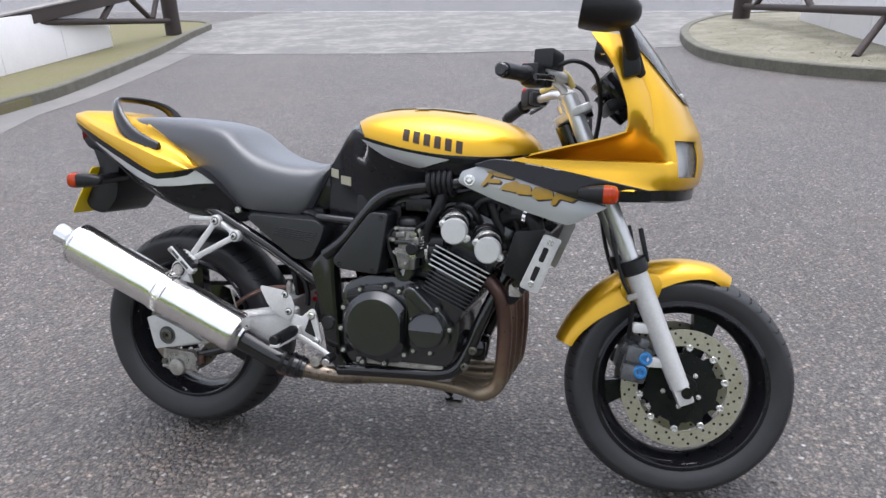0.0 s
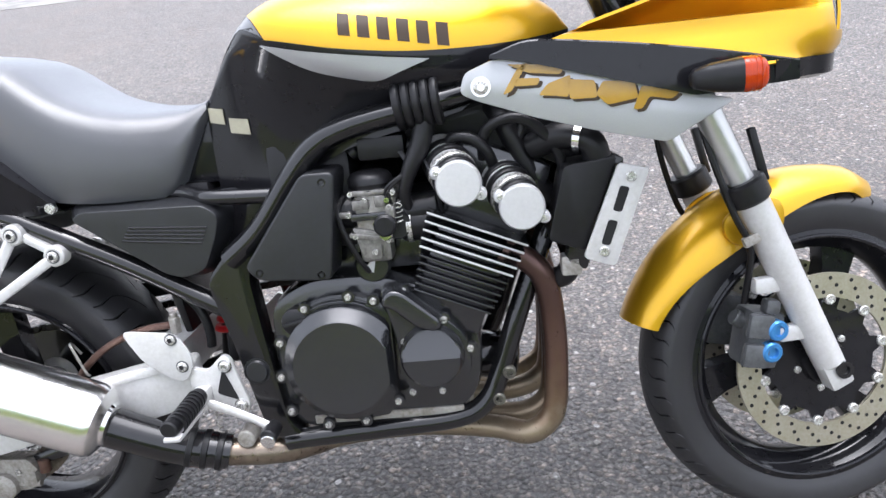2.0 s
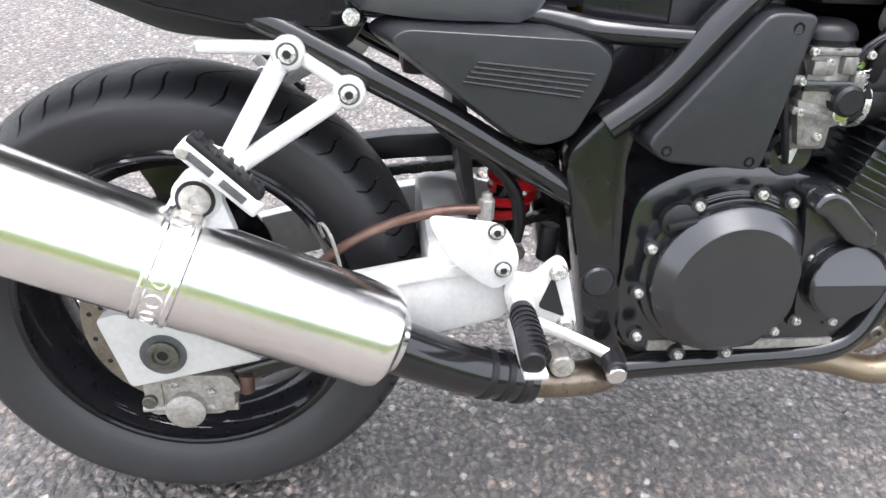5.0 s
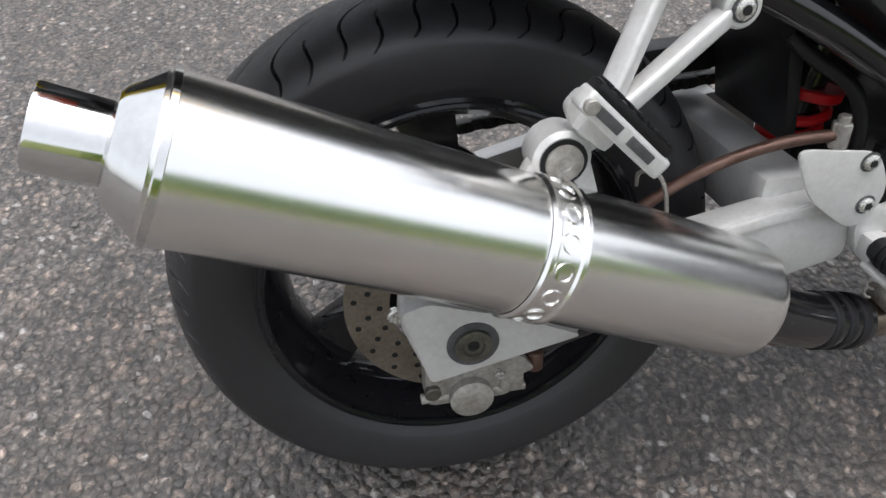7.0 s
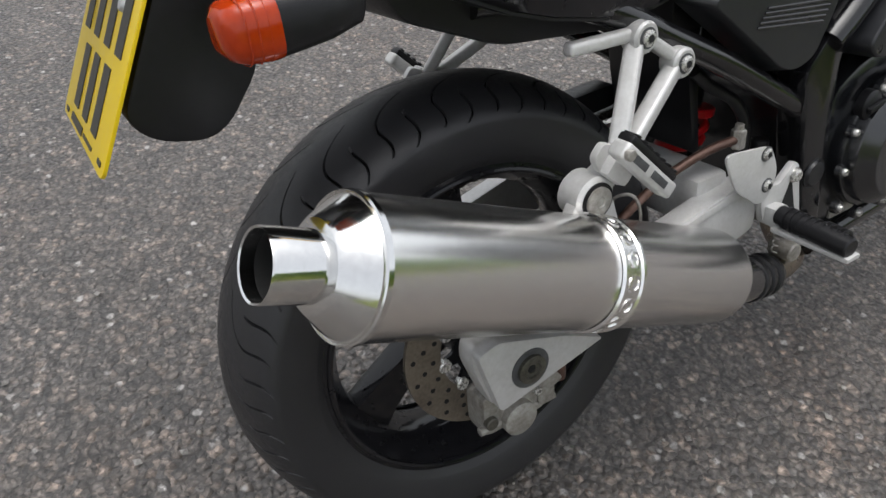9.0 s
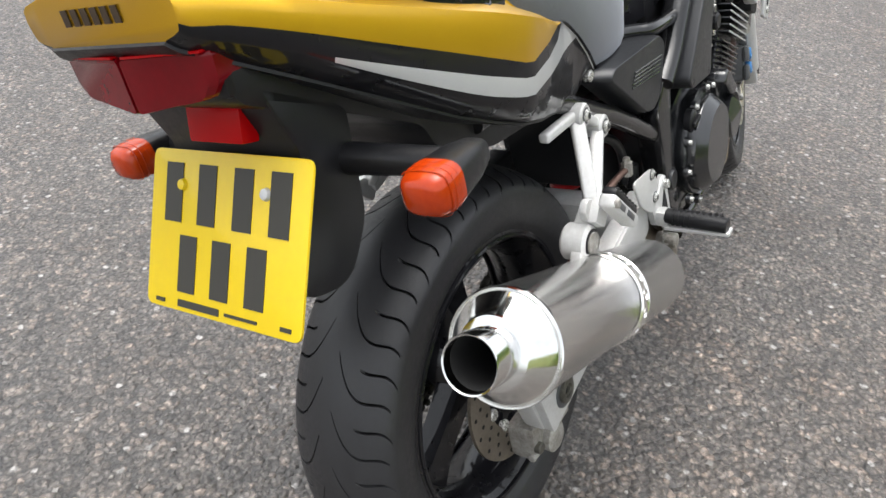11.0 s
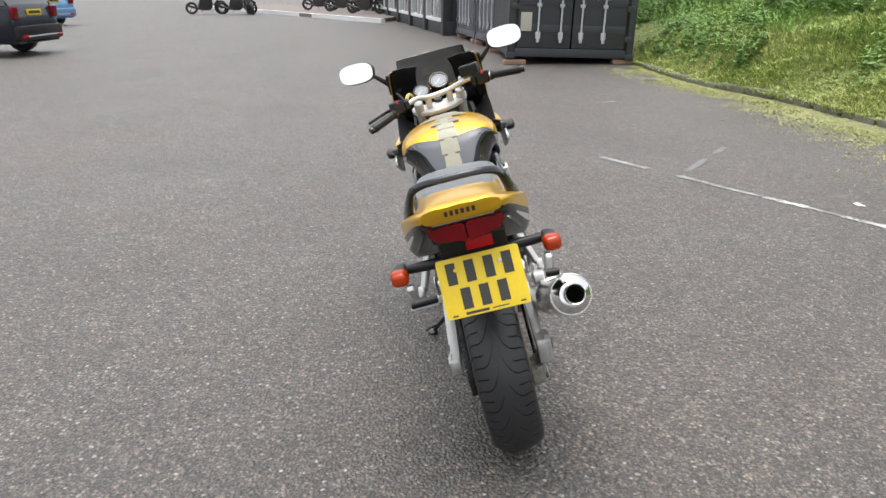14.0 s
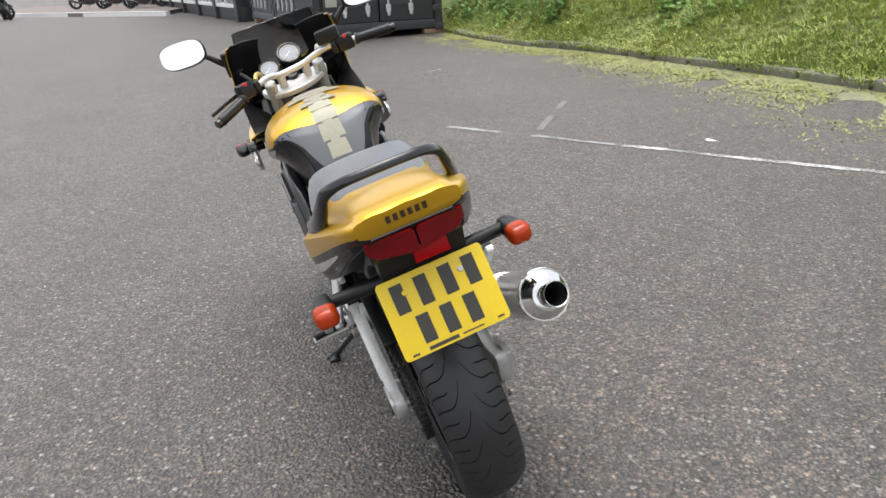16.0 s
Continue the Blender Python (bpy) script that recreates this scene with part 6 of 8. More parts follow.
# tank lettering: six slanted bars on each flank
for s in (-1, 1):
    for k in range(6):
        x0 = 0.708 + 0.0262 * k
        z0, z1 = 0.882 - 0.0053 * k, 0.911 - 0.0050 * k
        pad("lettering", [(x0, z0), (x0 + 0.016, z0 - 0.003), (x0 + 0.016, z1 - 0.003), (x0, z1)], INK, tank, lambda a, b, s=s: on_flank(a, b, 0.0012) * Vector((1, -s, 1)), 3)

# ---- mirrors ----
for s in (-1, 1):
    arm = part("mirror_arm", tube([(1.250, s * 0.165, 1.045), (1.240, s * 0.215, 1.085), (1.225, s * 0.255, 1.125), (1.212, s * 0.275, 1.140)], [0.022, 0.016, 0.013, 0.012], 12, 5, 0.7), PLASTIC, fairing, "black mirror arm")
    part("mirror_foot", prism(rounded([(1.225, 1.03), (1.262, 1.045), (1.248, 1.12), (1.216, 1.12)], 0.01), s * 0.17, s * 0.215, 0.006), PLASTIC, arm)
    m = Matrix.Translation((1.185, s * 0.322, 1.160)) @ Matrix.Rotation(radians(-s * 6), 4, "Z") @ Matrix.Rotation(radians(9), 4, "Y")
    def oval(x, ry, rz):
        return [m @ Vector((x, ry * abs(math.cos(a)) ** 0.7 * math.copysign(1, math.cos(a)), rz * abs(math.sin(a)) ** 0.7 * math.copysign(1, math.sin(a)))) for a in (2 * math.pi * k / 32 for k in range(32))]
    mirror = part("mirror", loft([oval(-0.049, 0.074, 0.042), oval(-0.044, 0.076, 0.044), oval(-0.02, 0.077, 0.045), oval(0.010, 0.073, 0.0425), oval(0.036, 0.062, 0.036), oval(0.056, 0.045, 0.026), oval(0.068, 0.024, 0.014), oval(0.071, 0.006, 0.004)], closed=True, caps=True), PLASTIC, fairing, "black mirror housing", 50)
    bm = bmesh.new()
    bm.faces.new([bm.verts.new(p) for p in oval(-0.0495, 0.0735, 0.0415)])
    part("mirror_glass", bm, MIRROR, mirror, "bright mirror glass")

# ---- fork and front brake ----
FORK0 = Vector((1.404, 0, 0.268))
for s in (-1, 1):
    b0 = FORK0 + Vector((0, s * 0.094, 0))
    def up(d, b0=b0):
        return b0 + AXIS * d
    leg = part("fork_leg", steered(join(rod(up(0.03), up(0.345), 0.0235, 24, 0.006, 0.027), box(up(0.020), (0.040, 0.034, 0.056), 0.007, Matrix.Rotation(-RAKE, 4, "Y")))), ALLOY, bike, "silver fork leg")
    part("axle_end", steered(spin([(0, 0), (0, 0.014), (0.004, 0.014), (0.004, 0.008), (-0.004, 0.006), (-0.004, 0)], 20, Matrix.Translation(Vector((1.403, s * 0.1125, 0.291))) @ pose(0, 0, 0, -90 * s))), FRAME_BLACK, leg)
    part("dust_seal", steered(rod(up(0.335), up(0.372), 0.034, 24, 0.004)), PLASTIC, leg)
    part("fork_tube", steered(rod(up(0.35), up(0.80), 0.0205, 24, 0.003)), SATIN, leg, "chromed fork tube")
    part("fork_lug", steered(moved(box((0, 0, 0), (0.052, 0.02, 0.026), 0.006), Matrix.Translation(up(0.20) + Vector((-0.030, 0, -0.01))))), ALLOY, leg)
    part("fork_lug", steered(moved(box((0, 0, 0), (0.05, 0.02, 0.026), 0.006), Matrix.Translation(up(0.11) + Vector((-0.030, 0, -0.01))))), ALLOY, leg)
    part("reflector_bracket", steered(moved(box((0, 0, 0), (0.012, 0.012, 0.085), 0.004), Matrix.Translation(up(0.40) + Vector((0.040, 0, 0.01))) @ Matrix.Rotation(-RAKE * 0.6, 4, "Y"))), PLASTIC, leg)
    # caliper
    cal = part("brake_caliper", steered(moved(join(box((0, 0, 0), (0.060, 0.060, 0.096), 0.014), box((-0.016, s * 0.034, 0.024), (0.042, 0.016, 0.040), 0.010), box((-0.016, s * 0.034, -0.024), (0.042, 0.016, 0.040), 0.010), rod((-0.045, 0, 0.03), (-0.02, 0, 0.02), 0.013), box((0.0, s * 0.026, 0.056), (0.024, 0.022, 0.024), 0.006)), Matrix.Translation((1.287, s * 0.062, 0.348)) @ Matrix.Rotation(radians(12), 4, "Y"))), CALIPER, bike, "dark brake caliper with blue caps")
    for x, z in ((1.298, 0.368), (1.287, 0.334)):
        part("blue_cap", steered(spin([(0, 0), (0, 0.0165), (0.014, 0.0165), (0.017, 0.014), (0.017, 0.009), (0.012, 0.008), (0.012, 0)], 20, Matrix.Translation((x + 0.004, s * 0.090, z - 0.002)) @ pose(0, 0, 0, -90 * s))), BLUE, cal, "blue anodised cap")
    part("brake_hose", steered(tube([(1.262, s * 0.075, 0.41), (1.262, s * 0.100, 0.50), (1.235, s * 0.105, 0.56), (1.205, s * 0.095, 0.66), (1.19, s * 0.07, 0.76)], 0.0055, 8, 6)), PLASTIC, cal)
    part("hose_stay", steered(moved(box((0, 0, 0), (0.045, 0.010, 0.016), 0.003), Matrix.Translation((1.268, s * 0.108, 0.520)) @ Matrix.Rotation(radians(-20), 4, "Y"))), ALLOY_OLD, cal)
part("front_axle", steered(rod((1.403, -0.10, 0.291), (1.403, 0.10, 0.291), 0.011, 16)), ALLOY, bike)

# front mudguard: an arched shell over the tyre
rows = []
for k in range(31):
    t = k / 30
    a = radians(163 - 95 * t)
    drop = 0.040 + 0.035 * math.sin(math.pi * min(1, t * 1.15)) ** 1.5
    w = 0.052 + 0.016 * math.sin(math.pi * min(1, max(0, t * 0.9 + 0.1)))
    if t > 0.85:
        w *= 1 - ((t - 0.85) / 0.15) ** 2 * 0.35
    ring = []
    for j in range(15):
        u = -1 + 2 * j / 14
        y = w * math.sin(u * math.pi / 2) ** 1.0
        r = 0.330 - 0.016 * t - drop * (1 - math.cos(u * math.pi / 2)) - (0.012 if t > 0.9 else 0) * ((t - 0.9) / 0.1)
        ring.append((1.404 + r * math.cos(a), y, 0.291 + r * math.sin(a)))
    rows.append(ring)
bm = loft(rows)
bmesh.ops.recalc_face_normals(bm, faces=bm.faces)
bmesh.ops.solidify(bm, geom=bm.faces[:], thickness=0.0035)
guard = part("front_mudguard", steered(bm), YELLOW, bike, "gold-yellow front mudguard", 60)
for s in (-1, 1):
    part("guard_flank", steered(prism(rounded([(1.232, 0.546), (1.277, 0.574), (1.328, 0.572), (1.338, 0.540), (1.322, 0.495), (1.280, 0.496), (1.240, 0.508)], 0.02), s * 0.064, s * 0.073, 0.004)), YELLOW, guard)

# ---- handlebars and instruments ----
top_clamp = part("top_clamp", steered(moved(moved(prism(rounded([(-0.048, -0.055), (-0.054, 0.0), (-0.048, 0.055), (-0.020, 0.112), (0.012, 0.128), (0.034, 0.118), (0.030, 0.075), (0.016, 0.045), (0.022, 0.0), (0.016, -0.045), (0.030, -0.075), (0.034, -0.118), (0.012, -0.128), (-0.020, -0.112)], 0.012), -0.010, 0.012, 0.006, 3), pose(0, 0, 0, 90)), Matrix.Translation((1.105, 0, 0.957)) @ Matrix.Rotation(-RAKE, 4, "Y"))), ALLOY, bike, "cast silver top clamp")
part("lower_clamp", steered(moved(box((0, 0, 0), (0.08, 0.27, 0.035), 0.010), Matrix.Translation((1.19, 0, 0.765)) @ Matrix.Rotation(-RAKE, 4, "Y"))), FRAME_BLACK, bike)
part("steering_head", rod(HEAD + AXIS * -0.20, HEAD + AXIS * 0.01, 0.032, 20), FRAME_BLACK, bike)
for s in (-1, 1):
    part("clamp_cap", steered(spin([(0, 0), (0, 0.017), (0.005, 0.017), (0.007, 0.012), (0.007, 0)], 20, Matrix.Translation(FORK0 + Vector((0, s * 0.094, 0)) + AXIS * 0.795) @ Matrix.Rotation(-RAKE, 4, "Y"))), ALLOY, top_clamp)
    part("bar_riser", steered(moved(box((0, 0, 0), (0.034, 0.026, 0.054), 0.010), Matrix.Translation((1.087, s * 0.048, 0.988)) @ Matrix.Rotation(-RAKE, 4, "Y"))), ALLOY, top_clamp)
bars = part("handlebar", steered(tube([(0.932, -0.330, 1.011), (0.975, -0.225, 1.022), (1.020, -0.150, 1.030), (1.055, -0.095, 1.022), (1.072, -0.048, 1.010), (1.075, 0, 1.008), (1.072, 0.048, 1.010), (1.055, 0.095, 1.022), (1.020, 0.145, 1.018), (0.975, 0.212, 1.004), (0.932, 0.308, 0.984)], 0.0112, 14, 5)), SATIN, bike, "chromed one-piece handlebar")
for s in (-1, 1):
    e0, e1 = (Vector((0.976, 0.210, 1.0045)), Vector((0.9285, 0.317, 0.982))) if s > 0 else (Vector((0.976, -0.222, 1.0215)), Vector((0.9285, -0.338, 1.010)))
    m, d = along(e0, e1), (e1 - e0).length
    prof = [(0, 0.012), (0, 0.020), (0.006, 0.021), (0.010, 0.0175)] + [(0.012 + 0.0042 * k, 0.0170 if k % 2 else 0.0160) for k in range(25)] + [(d - 0.008, 0.0175), (d, 0.016), (d, 0)]
    grip = part("grip", steered(spin(prof, 20, m)), PLASTIC, bars, "black rubber grip", 60)
    part("bar_end", steered(spin([(d, 0), (d, 0.0135), (d + 0.014, 0.0145), (d + 0.017, 0.011), (d + 0.017, 0)], 20, m)), FRAME_BLACK, grip)
    gear = part("switchgear", steered(join(moved(box((0, 0, 0), (0.044, 0.055, 0.052), 0.010), Matrix.Translation((0.992, s * 0.192, 1.024)) @ Matrix.Rotation(radians(s * 22), 4, "Z")), moved(box((0, 0, 0), (0.05, 0.024, 0.036), 0.008), Matrix.Translation((1.012, s * 0.158, 1.020)) @ Matrix.Rotation(radians(s * 30), 4, "Z")))), PLASTIC, bars, "black switch housing")
    part("switch", steered(moved(box((0, 0, 0), (0.010, 0.016, 0.012), 0.003), Matrix.Translation((0.974, s * 0.190, 1.046)))), REDPLASTIC, gear, "red switch")
    part("lever", steered(tube([(1.030, s * 0.150, 1.022), (1.040, s * 0.185, 1.020), (1.028, s * 0.250, 1.012), (0.995, s * 0.325, 1.000)], [0.009, 0.008, 0.0065, 0.0065], 10, 5, 0.7)), FRAME_BLACK, bars, "hand lever")
    part("tan_sleeve", steered(tube([(1.018, s * 0.142, 1.036), (1.046, s * 0.128, 1.048), (1.072, s * 0.112, 1.040), (1.090, s * 0.104, 1.012)], 0.0075, 12, 4)), TANWRAP, bars, "tan sleeved hose beside the bar")
    part("cable", steered(tube([(1.02, s * 0.15, 1.035), (1.08, s * 0.165, 1.065), (1.135, s * 0.150, 1.040), (1.155, s * 0.120, 0.96), (1.145, s * 0.09, 0.86)], 0.0055, 8, 6)), PLASTIC, bars)
part("brake_reservoir", steered(join(moved(box((0, 0, 0), (0.048, 0.080, 0.045), 0.006), Matrix.Translation((1.028, -0.150, 1.066)) @ Matrix.Rotation(radians(-22), 4, "Z")), rod((1.035, -0.15, 1.04), (1.035, -0.15, 1.02), 0.012))), PLASTIC, bars, "black brake fluid reservoir")
part("master_cylinder", steered(rod((1.022, -0.175, 1.033), (1.068, -0.105, 1.036), 0.013, 14)), ALLOY, bars)
part("ignition_lock", steered(rod(HEAD + Vector((0.045, 0, 0.02)), HEAD + Vector((0.028, 0, 0.058)), 0.021, 20)), FRAME_BLACK, top_clamp)
for y, z, r, x in ((-0.034, 1.036, 0.041, 1.182), (0.052, 1.014, 0.036, 1.196)):
    m = along((x + 0.03, y, z - 0.030), (x - 0.012, y, z + 0.014))
    g = part("gauge", steered(spin([(-0.03, 0), (-0.03, r * 0.8), (0.02, r), (0.060, r), (0.064, r * 0.93), (0.062, r * 0.86)], 36, m)), FRAME_BLACK, bike, "round instrument with pale dial")
    part("bezel", steered(spin([(0.060, r * 1.01), (0.0655, r * 1.0), (0.0655, r * 0.955), (0.061, r * 0.92)], 36, m)), ALLOY_OLD if y < 0 else PLASTIC, g)
    part("dial_ring", steered(spin([(0.0612, r * 0.66), (0.0612, r * 0.92)], 36, m)), FRAME_BLACK, g, "dark ring round the dial")
    part("dial", steered(spin([(0.0605, 0), (0.0605, r * 0.92)], 36, m)), DIAL, g, "pale grey dial")
    part("needle", steered(moved(box((r * 0.25, 0, 0.0615), (r * 0.9, 0.0018, 0.001)), m @ Matrix.Rotation(radians(215), 4, "Z"))), CAP, g)
part("instrument_tray", steered(moved(box((0, 0, 0), (0.05, 0.16, 0.03), 0.01), Matrix.Translation((1.20, 0.01, 0.985)) @ Matrix.Rotation(-RAKE, 4, "Y"))), PLASTIC, bike)

# ---- radiator ----
RAD = Matrix.Translation((1.035, 0, 0.605)) @ Matrix.Rotation(radians(21), 4, "Y")
radiator = part("radiator", moved(box((0, 0, 0), (0.036, 0.35, 0.170), 0.006), RAD), FRAME_BLACK, bike, "black radiator behind the front wheel")
for k in range(22):
    part("radiator_fin", moved(box((0.019, 0, -0.075 + 0.0072 * k), (0.004, 0.32, 0.0022)), RAD), PLASTIC, radiator)
for s in (-1, 1):
    rp = prism(rounded([(1.068, 0.676), (1.110, 0.664), (1.058, 0.530), (1.014, 0.546)], 0.007), s * 0.194, s * 0.202, 0.002)
    guard_plate = part("radiator_plate", rp, ALLOY, radiator, "silver side plate with two slots")
    for dx, dz in ((0.008, 0.022), (-0.010, -0.024)):
        part("slot", prism(rounded([(1.062 + dx - 0.001, 0.605 + dz + 0.018), (1.074 + dx, 0.605 + dz + 0.014), (1.061 + dx, 0.605 + dz - 0.020), (1.049 + dx, 0.605 + dz - 0.016)], 0.004), s * 0.2018, s * 0.2026), HOLE, guard_plate)
    for x, z in ((1.084, 0.656), (1.043, 0.554)):
        bolt(guard_plate, (x, s * 0.202, z), (0, s, 0), 0.0075, 0.004)
for s in (-1, 1):
    part("radiator_tank", prism(rounded([(0.996, 0.676), (1.070, 0.684), (1.018, 0.552), (0.968, 0.572)], 0.008), s * 0.110, s * 0.186, 0.006), PLASTIC, radiator, "black radiator end")
part("radiator_hose", tube([(1.045, -0.165, 0.680), (1.035, -0.165, 0.705), (1.000, -0.150, 0.715), (0.96, -0.12, 0.70)], 0.020, 14, 5), PLASTIC, radiator)
part("hose_clip", spin([(0, 0.020), (0, 0.0225), (0.010, 0.0225), (0.010, 0.020)], 20, along((1.028, -0.163, 0.709), (0.99, -0.145, 0.716)), True), CHROME, radiator)
part("lower_hose", tube([(1.005, -0.15, 0.53), (0.99, -0.14, 0.505), (0.96, -0.11, 0.49)], 0.017, 12, 4), PLASTIC, radiator)
part("drain_bracket", box((1.000, -0.16, 0.528), (0.03, 0.03, 0.03), 0.005), ALLOY_OLD, radiator)

# ---- swingarm, pegs and rear brake ----
def arm_side(s):
    low, out = (0.266, 0.166) if s < 0 else (0.294, 0.157)  # the chain side's end is slimmer
    arm = part("swingarm", prism(rounded([(0.40, 0.425), (0.30, 0.412), (0.20, 0.392), (0.02, 0.345), (-0.058, 0.362), (-0.062, 0.335), (-0.038, low), (0.03, low + 0.010), (0.12, 0.296), (0.22, 0.318), (0.30, 0.320), (0.40, 0.345)], 0.012), s * 0.122, s * 0.152, 0.006), ALLOY, bike, "silver box-section swingarm")
    part("arm_rib", prism(rounded([(0.385, 0.420), (0.30, 0.408), (0.20, 0.388), (0.075, 0.356), (0.075, 0.346), (0.20, 0.377), (0.30, 0.396), (0.385, 0.408)], 0.004), s * 0.150, s * 0.1555, 0.002), ALLOY, arm)
    part("axle_block", prism(rounded([(-0.062, 0.358), (-0.035, 0.366), (0.06, 0.332), (0.118, 0.302), (-0.036, low + 0.001)], 0.008), s * 0.148, s * out, 0.004), ALLOY, arm)
    m = Matrix.Translation((0.006, s * out, 0.312)) @ pose(0, 0, 0, -90 * s)
    part("axle_slot", spin([(0.0005, 0), (0.0005, 0.026), (0.0015, 0.026), (0.0015, 0)], 28, m), CALIPER, arm)
    part("axle_nut", spin([(0, 0), (0, 0.0185), (0.006, 0.0185), (0.007, 0.0165), (0.007, 0.0110), (0.004, 0.0100), (0.004, 0.0062), (0.0015, 0.0058), (0.0015, 0)], 6 if s > 0 else 24, m), TARNISH, arm)
    part("axle_bore", spin([(0.0016, 0), (0.0016, 0.0056), (0.0024, 0.0056), (0.0024, 0)], 16, m), HOLE, arm)
    return arm


arms = mirrored(arm_side)
part("swingarm_bridge", box((0.335, 0, 0.40), (0.06, 0.26, 0.07), 0.012), ALLOY, arms[0])
part("pivot_bolt", spin([(0, 0), (0, 0.020), (0.008, 0.020), (0.010, 0.015), (0.010, 0)], 20, at_right(0.415, -0.150, 0.385)), ALLOY_OLD, arms[0])
# hugger inside the arm and the shock with its red spring
shock = part("shock", rod((0.405, 0, 0.36), (0.445, 0, 0.62), 0.022, 16), FRAME_BLACK, bike, "rear shock with red spring")
part("spring", tube([(0.412 + 0.036 * k / 40 + 0.029 * math.cos(k * 0.9), 0.029 * math.sin(k * 0.9), 0.412 + 0.045 * k / 18) for k in range(19)], 0.0065, 8, 2), REDPAINT, shock, "red coil spring")
part("collar", rod((0.428, 0, 0.462), (0.430, 0, 0.474), 0.037, 24), REDPAINT, shock)
part("inner_guard", prism(rounded([(0.328, 0.63), (0.345, 0.63), (0.358, 0.53), (0.372, 0.44), (0.360, 0.44), (0.342, 0.53)], 0.004), -0.072, 0.072, 0.003), PLASTIC, bike)
part("vent_hose", tube([(0.315, -0.098, 0.568), (0.345, -0.100, 0.543), (0.385, -0.105, 0.517), (0.408, -0.107, 0.487), (0.416, -0.107, 0.452), (0.414, -0.105, 0.425)], 0.0078, 10, 5), PLASTIC, bike)
part("battery_tray", box((0.365, 0, 0.655), (0.18, 0.19, 0.08), 0.012), PLASTIC, bike)
part("reservoir", rod((0.455, -0.105, 0.445), (0.452, -0.105, 0.40), 0.012, 14), PLASTIC, bike)

# rear caliper below the arm
rcal = part("rear_caliper", join(box((0.012, -0.105, 0.222), (0.095, 0.045, 0.058), 0.010), box((-0.026, -0.118, 0.235), (0.024, 0.026, 0.05), 0.006), box((0.058, -0.118, 0.228), (0.028, 0.026, 0.05), 0.006)), ALLOY_OLD, bike, "dirty grey rear caliper")
part("piston_housing", spin([(0, 0), (0, 0.024), (0.016, 0.024), (0.020, 0.018), (0.020, 0)], 24, at_right(0.012, -0.122, 0.208)), ALLOY_OLD, rcal)
part("bleed_cap", rod((0.085, -0.12, 0.225), (0.085, -0.12, 0.250), 0.010, 10), RUST, rcal)
part("torque_arm", tube([(0.07, -0.115, 0.245), (0.20, -0.115, 0.285), (0.33, -0.115, 0.325)], 0.011, 10, 2, 0.6), FRAME_BLACK, rcal)
part("caliper_bridge", prism(rounded([(-0.034, 0.262), (0.066, 0.258), (0.082, 0.236), (0.060, 0.228), (0.040, 0.246), (-0.020, 0.248)], 0.006), -0.122, -0.134, 0.003), ALLOY_OLD, rcal)
part("caliper_pin", rod((-0.042, -0.124, 0.206), (0.074, -0.124, 0.206), 0.006, 12), ALLOY_OLD, rcal)
part("pad_pin", rod((-0.030, -0.128, 0.222), (-0.030, -0.138, 0.222), 0.009, 12), TARNISH, rcal)
for a in (0.4, 1.9, 4.2):
    bolt(rcal, (0.012 + 0.034 * math.cos(a), -0.128, 0.224 + 0.022 * math.sin(a)), (0, -1, 0), 0.006, 0.006)
part("rusty_rod", tube([(0.160, -0.100, 0.365), (0.188, -0.105, 0.401), (0.225, -0.11, 0.430), (0.262, -0.115, 0.450), (0.300, -0.12, 0.464), (0.336, -0.125, 0.472), (0.374, -0.13, 0.475)], 0.0062, 10, 5), RUST, bike, "rusted brake hose guide")
part("rod_end", join(rod((0.372, -0.130, 0.462), (0.372, -0.130, 0.488), 0.0095, 6), rod((0.372, -0.130, 0.486), (0.372, -0.130, 0.495), 0.006, 10)), ALLOY_OLD, bike)
part("wire_clip", tube([(0.186, -0.100, 0.428), (0.182, -0.110, 0.447), (0.189, -0.128, 0.455), (0.198, -0.134, 0.440), (0.206, -0.130, 0.405), (0.203, -0.118, 0.395)], 0.0022, 6, 5), ALLOY_OLD, bike)

def socket_bolt(parent, at, s, r=0.009):
    """A domed socket bolt that sits in a dark counterbore."""
    m = Matrix.Translation(at) @ pose(0, 0, 0, -90 * s)
    ring = part("counterbore", spin([(0.0002, 0), (0.0002, r * 1.28), (0.0008, r * 1.28), (0.0008, 0)], 24, m), CALIPER, parent)
    part("bolt", spin([(0, 0), (0.001, r), (0.003, r), (0.0048, r * 0.75), (0.005, r * 0.5)], 20, m), BOLT, ring)
    part("socket", spin([(0.0045, 0), (0.0045, r * 0.48), (0.0054, r * 0.48), (0.0054, 0)], 6, m), HOLE, ring)


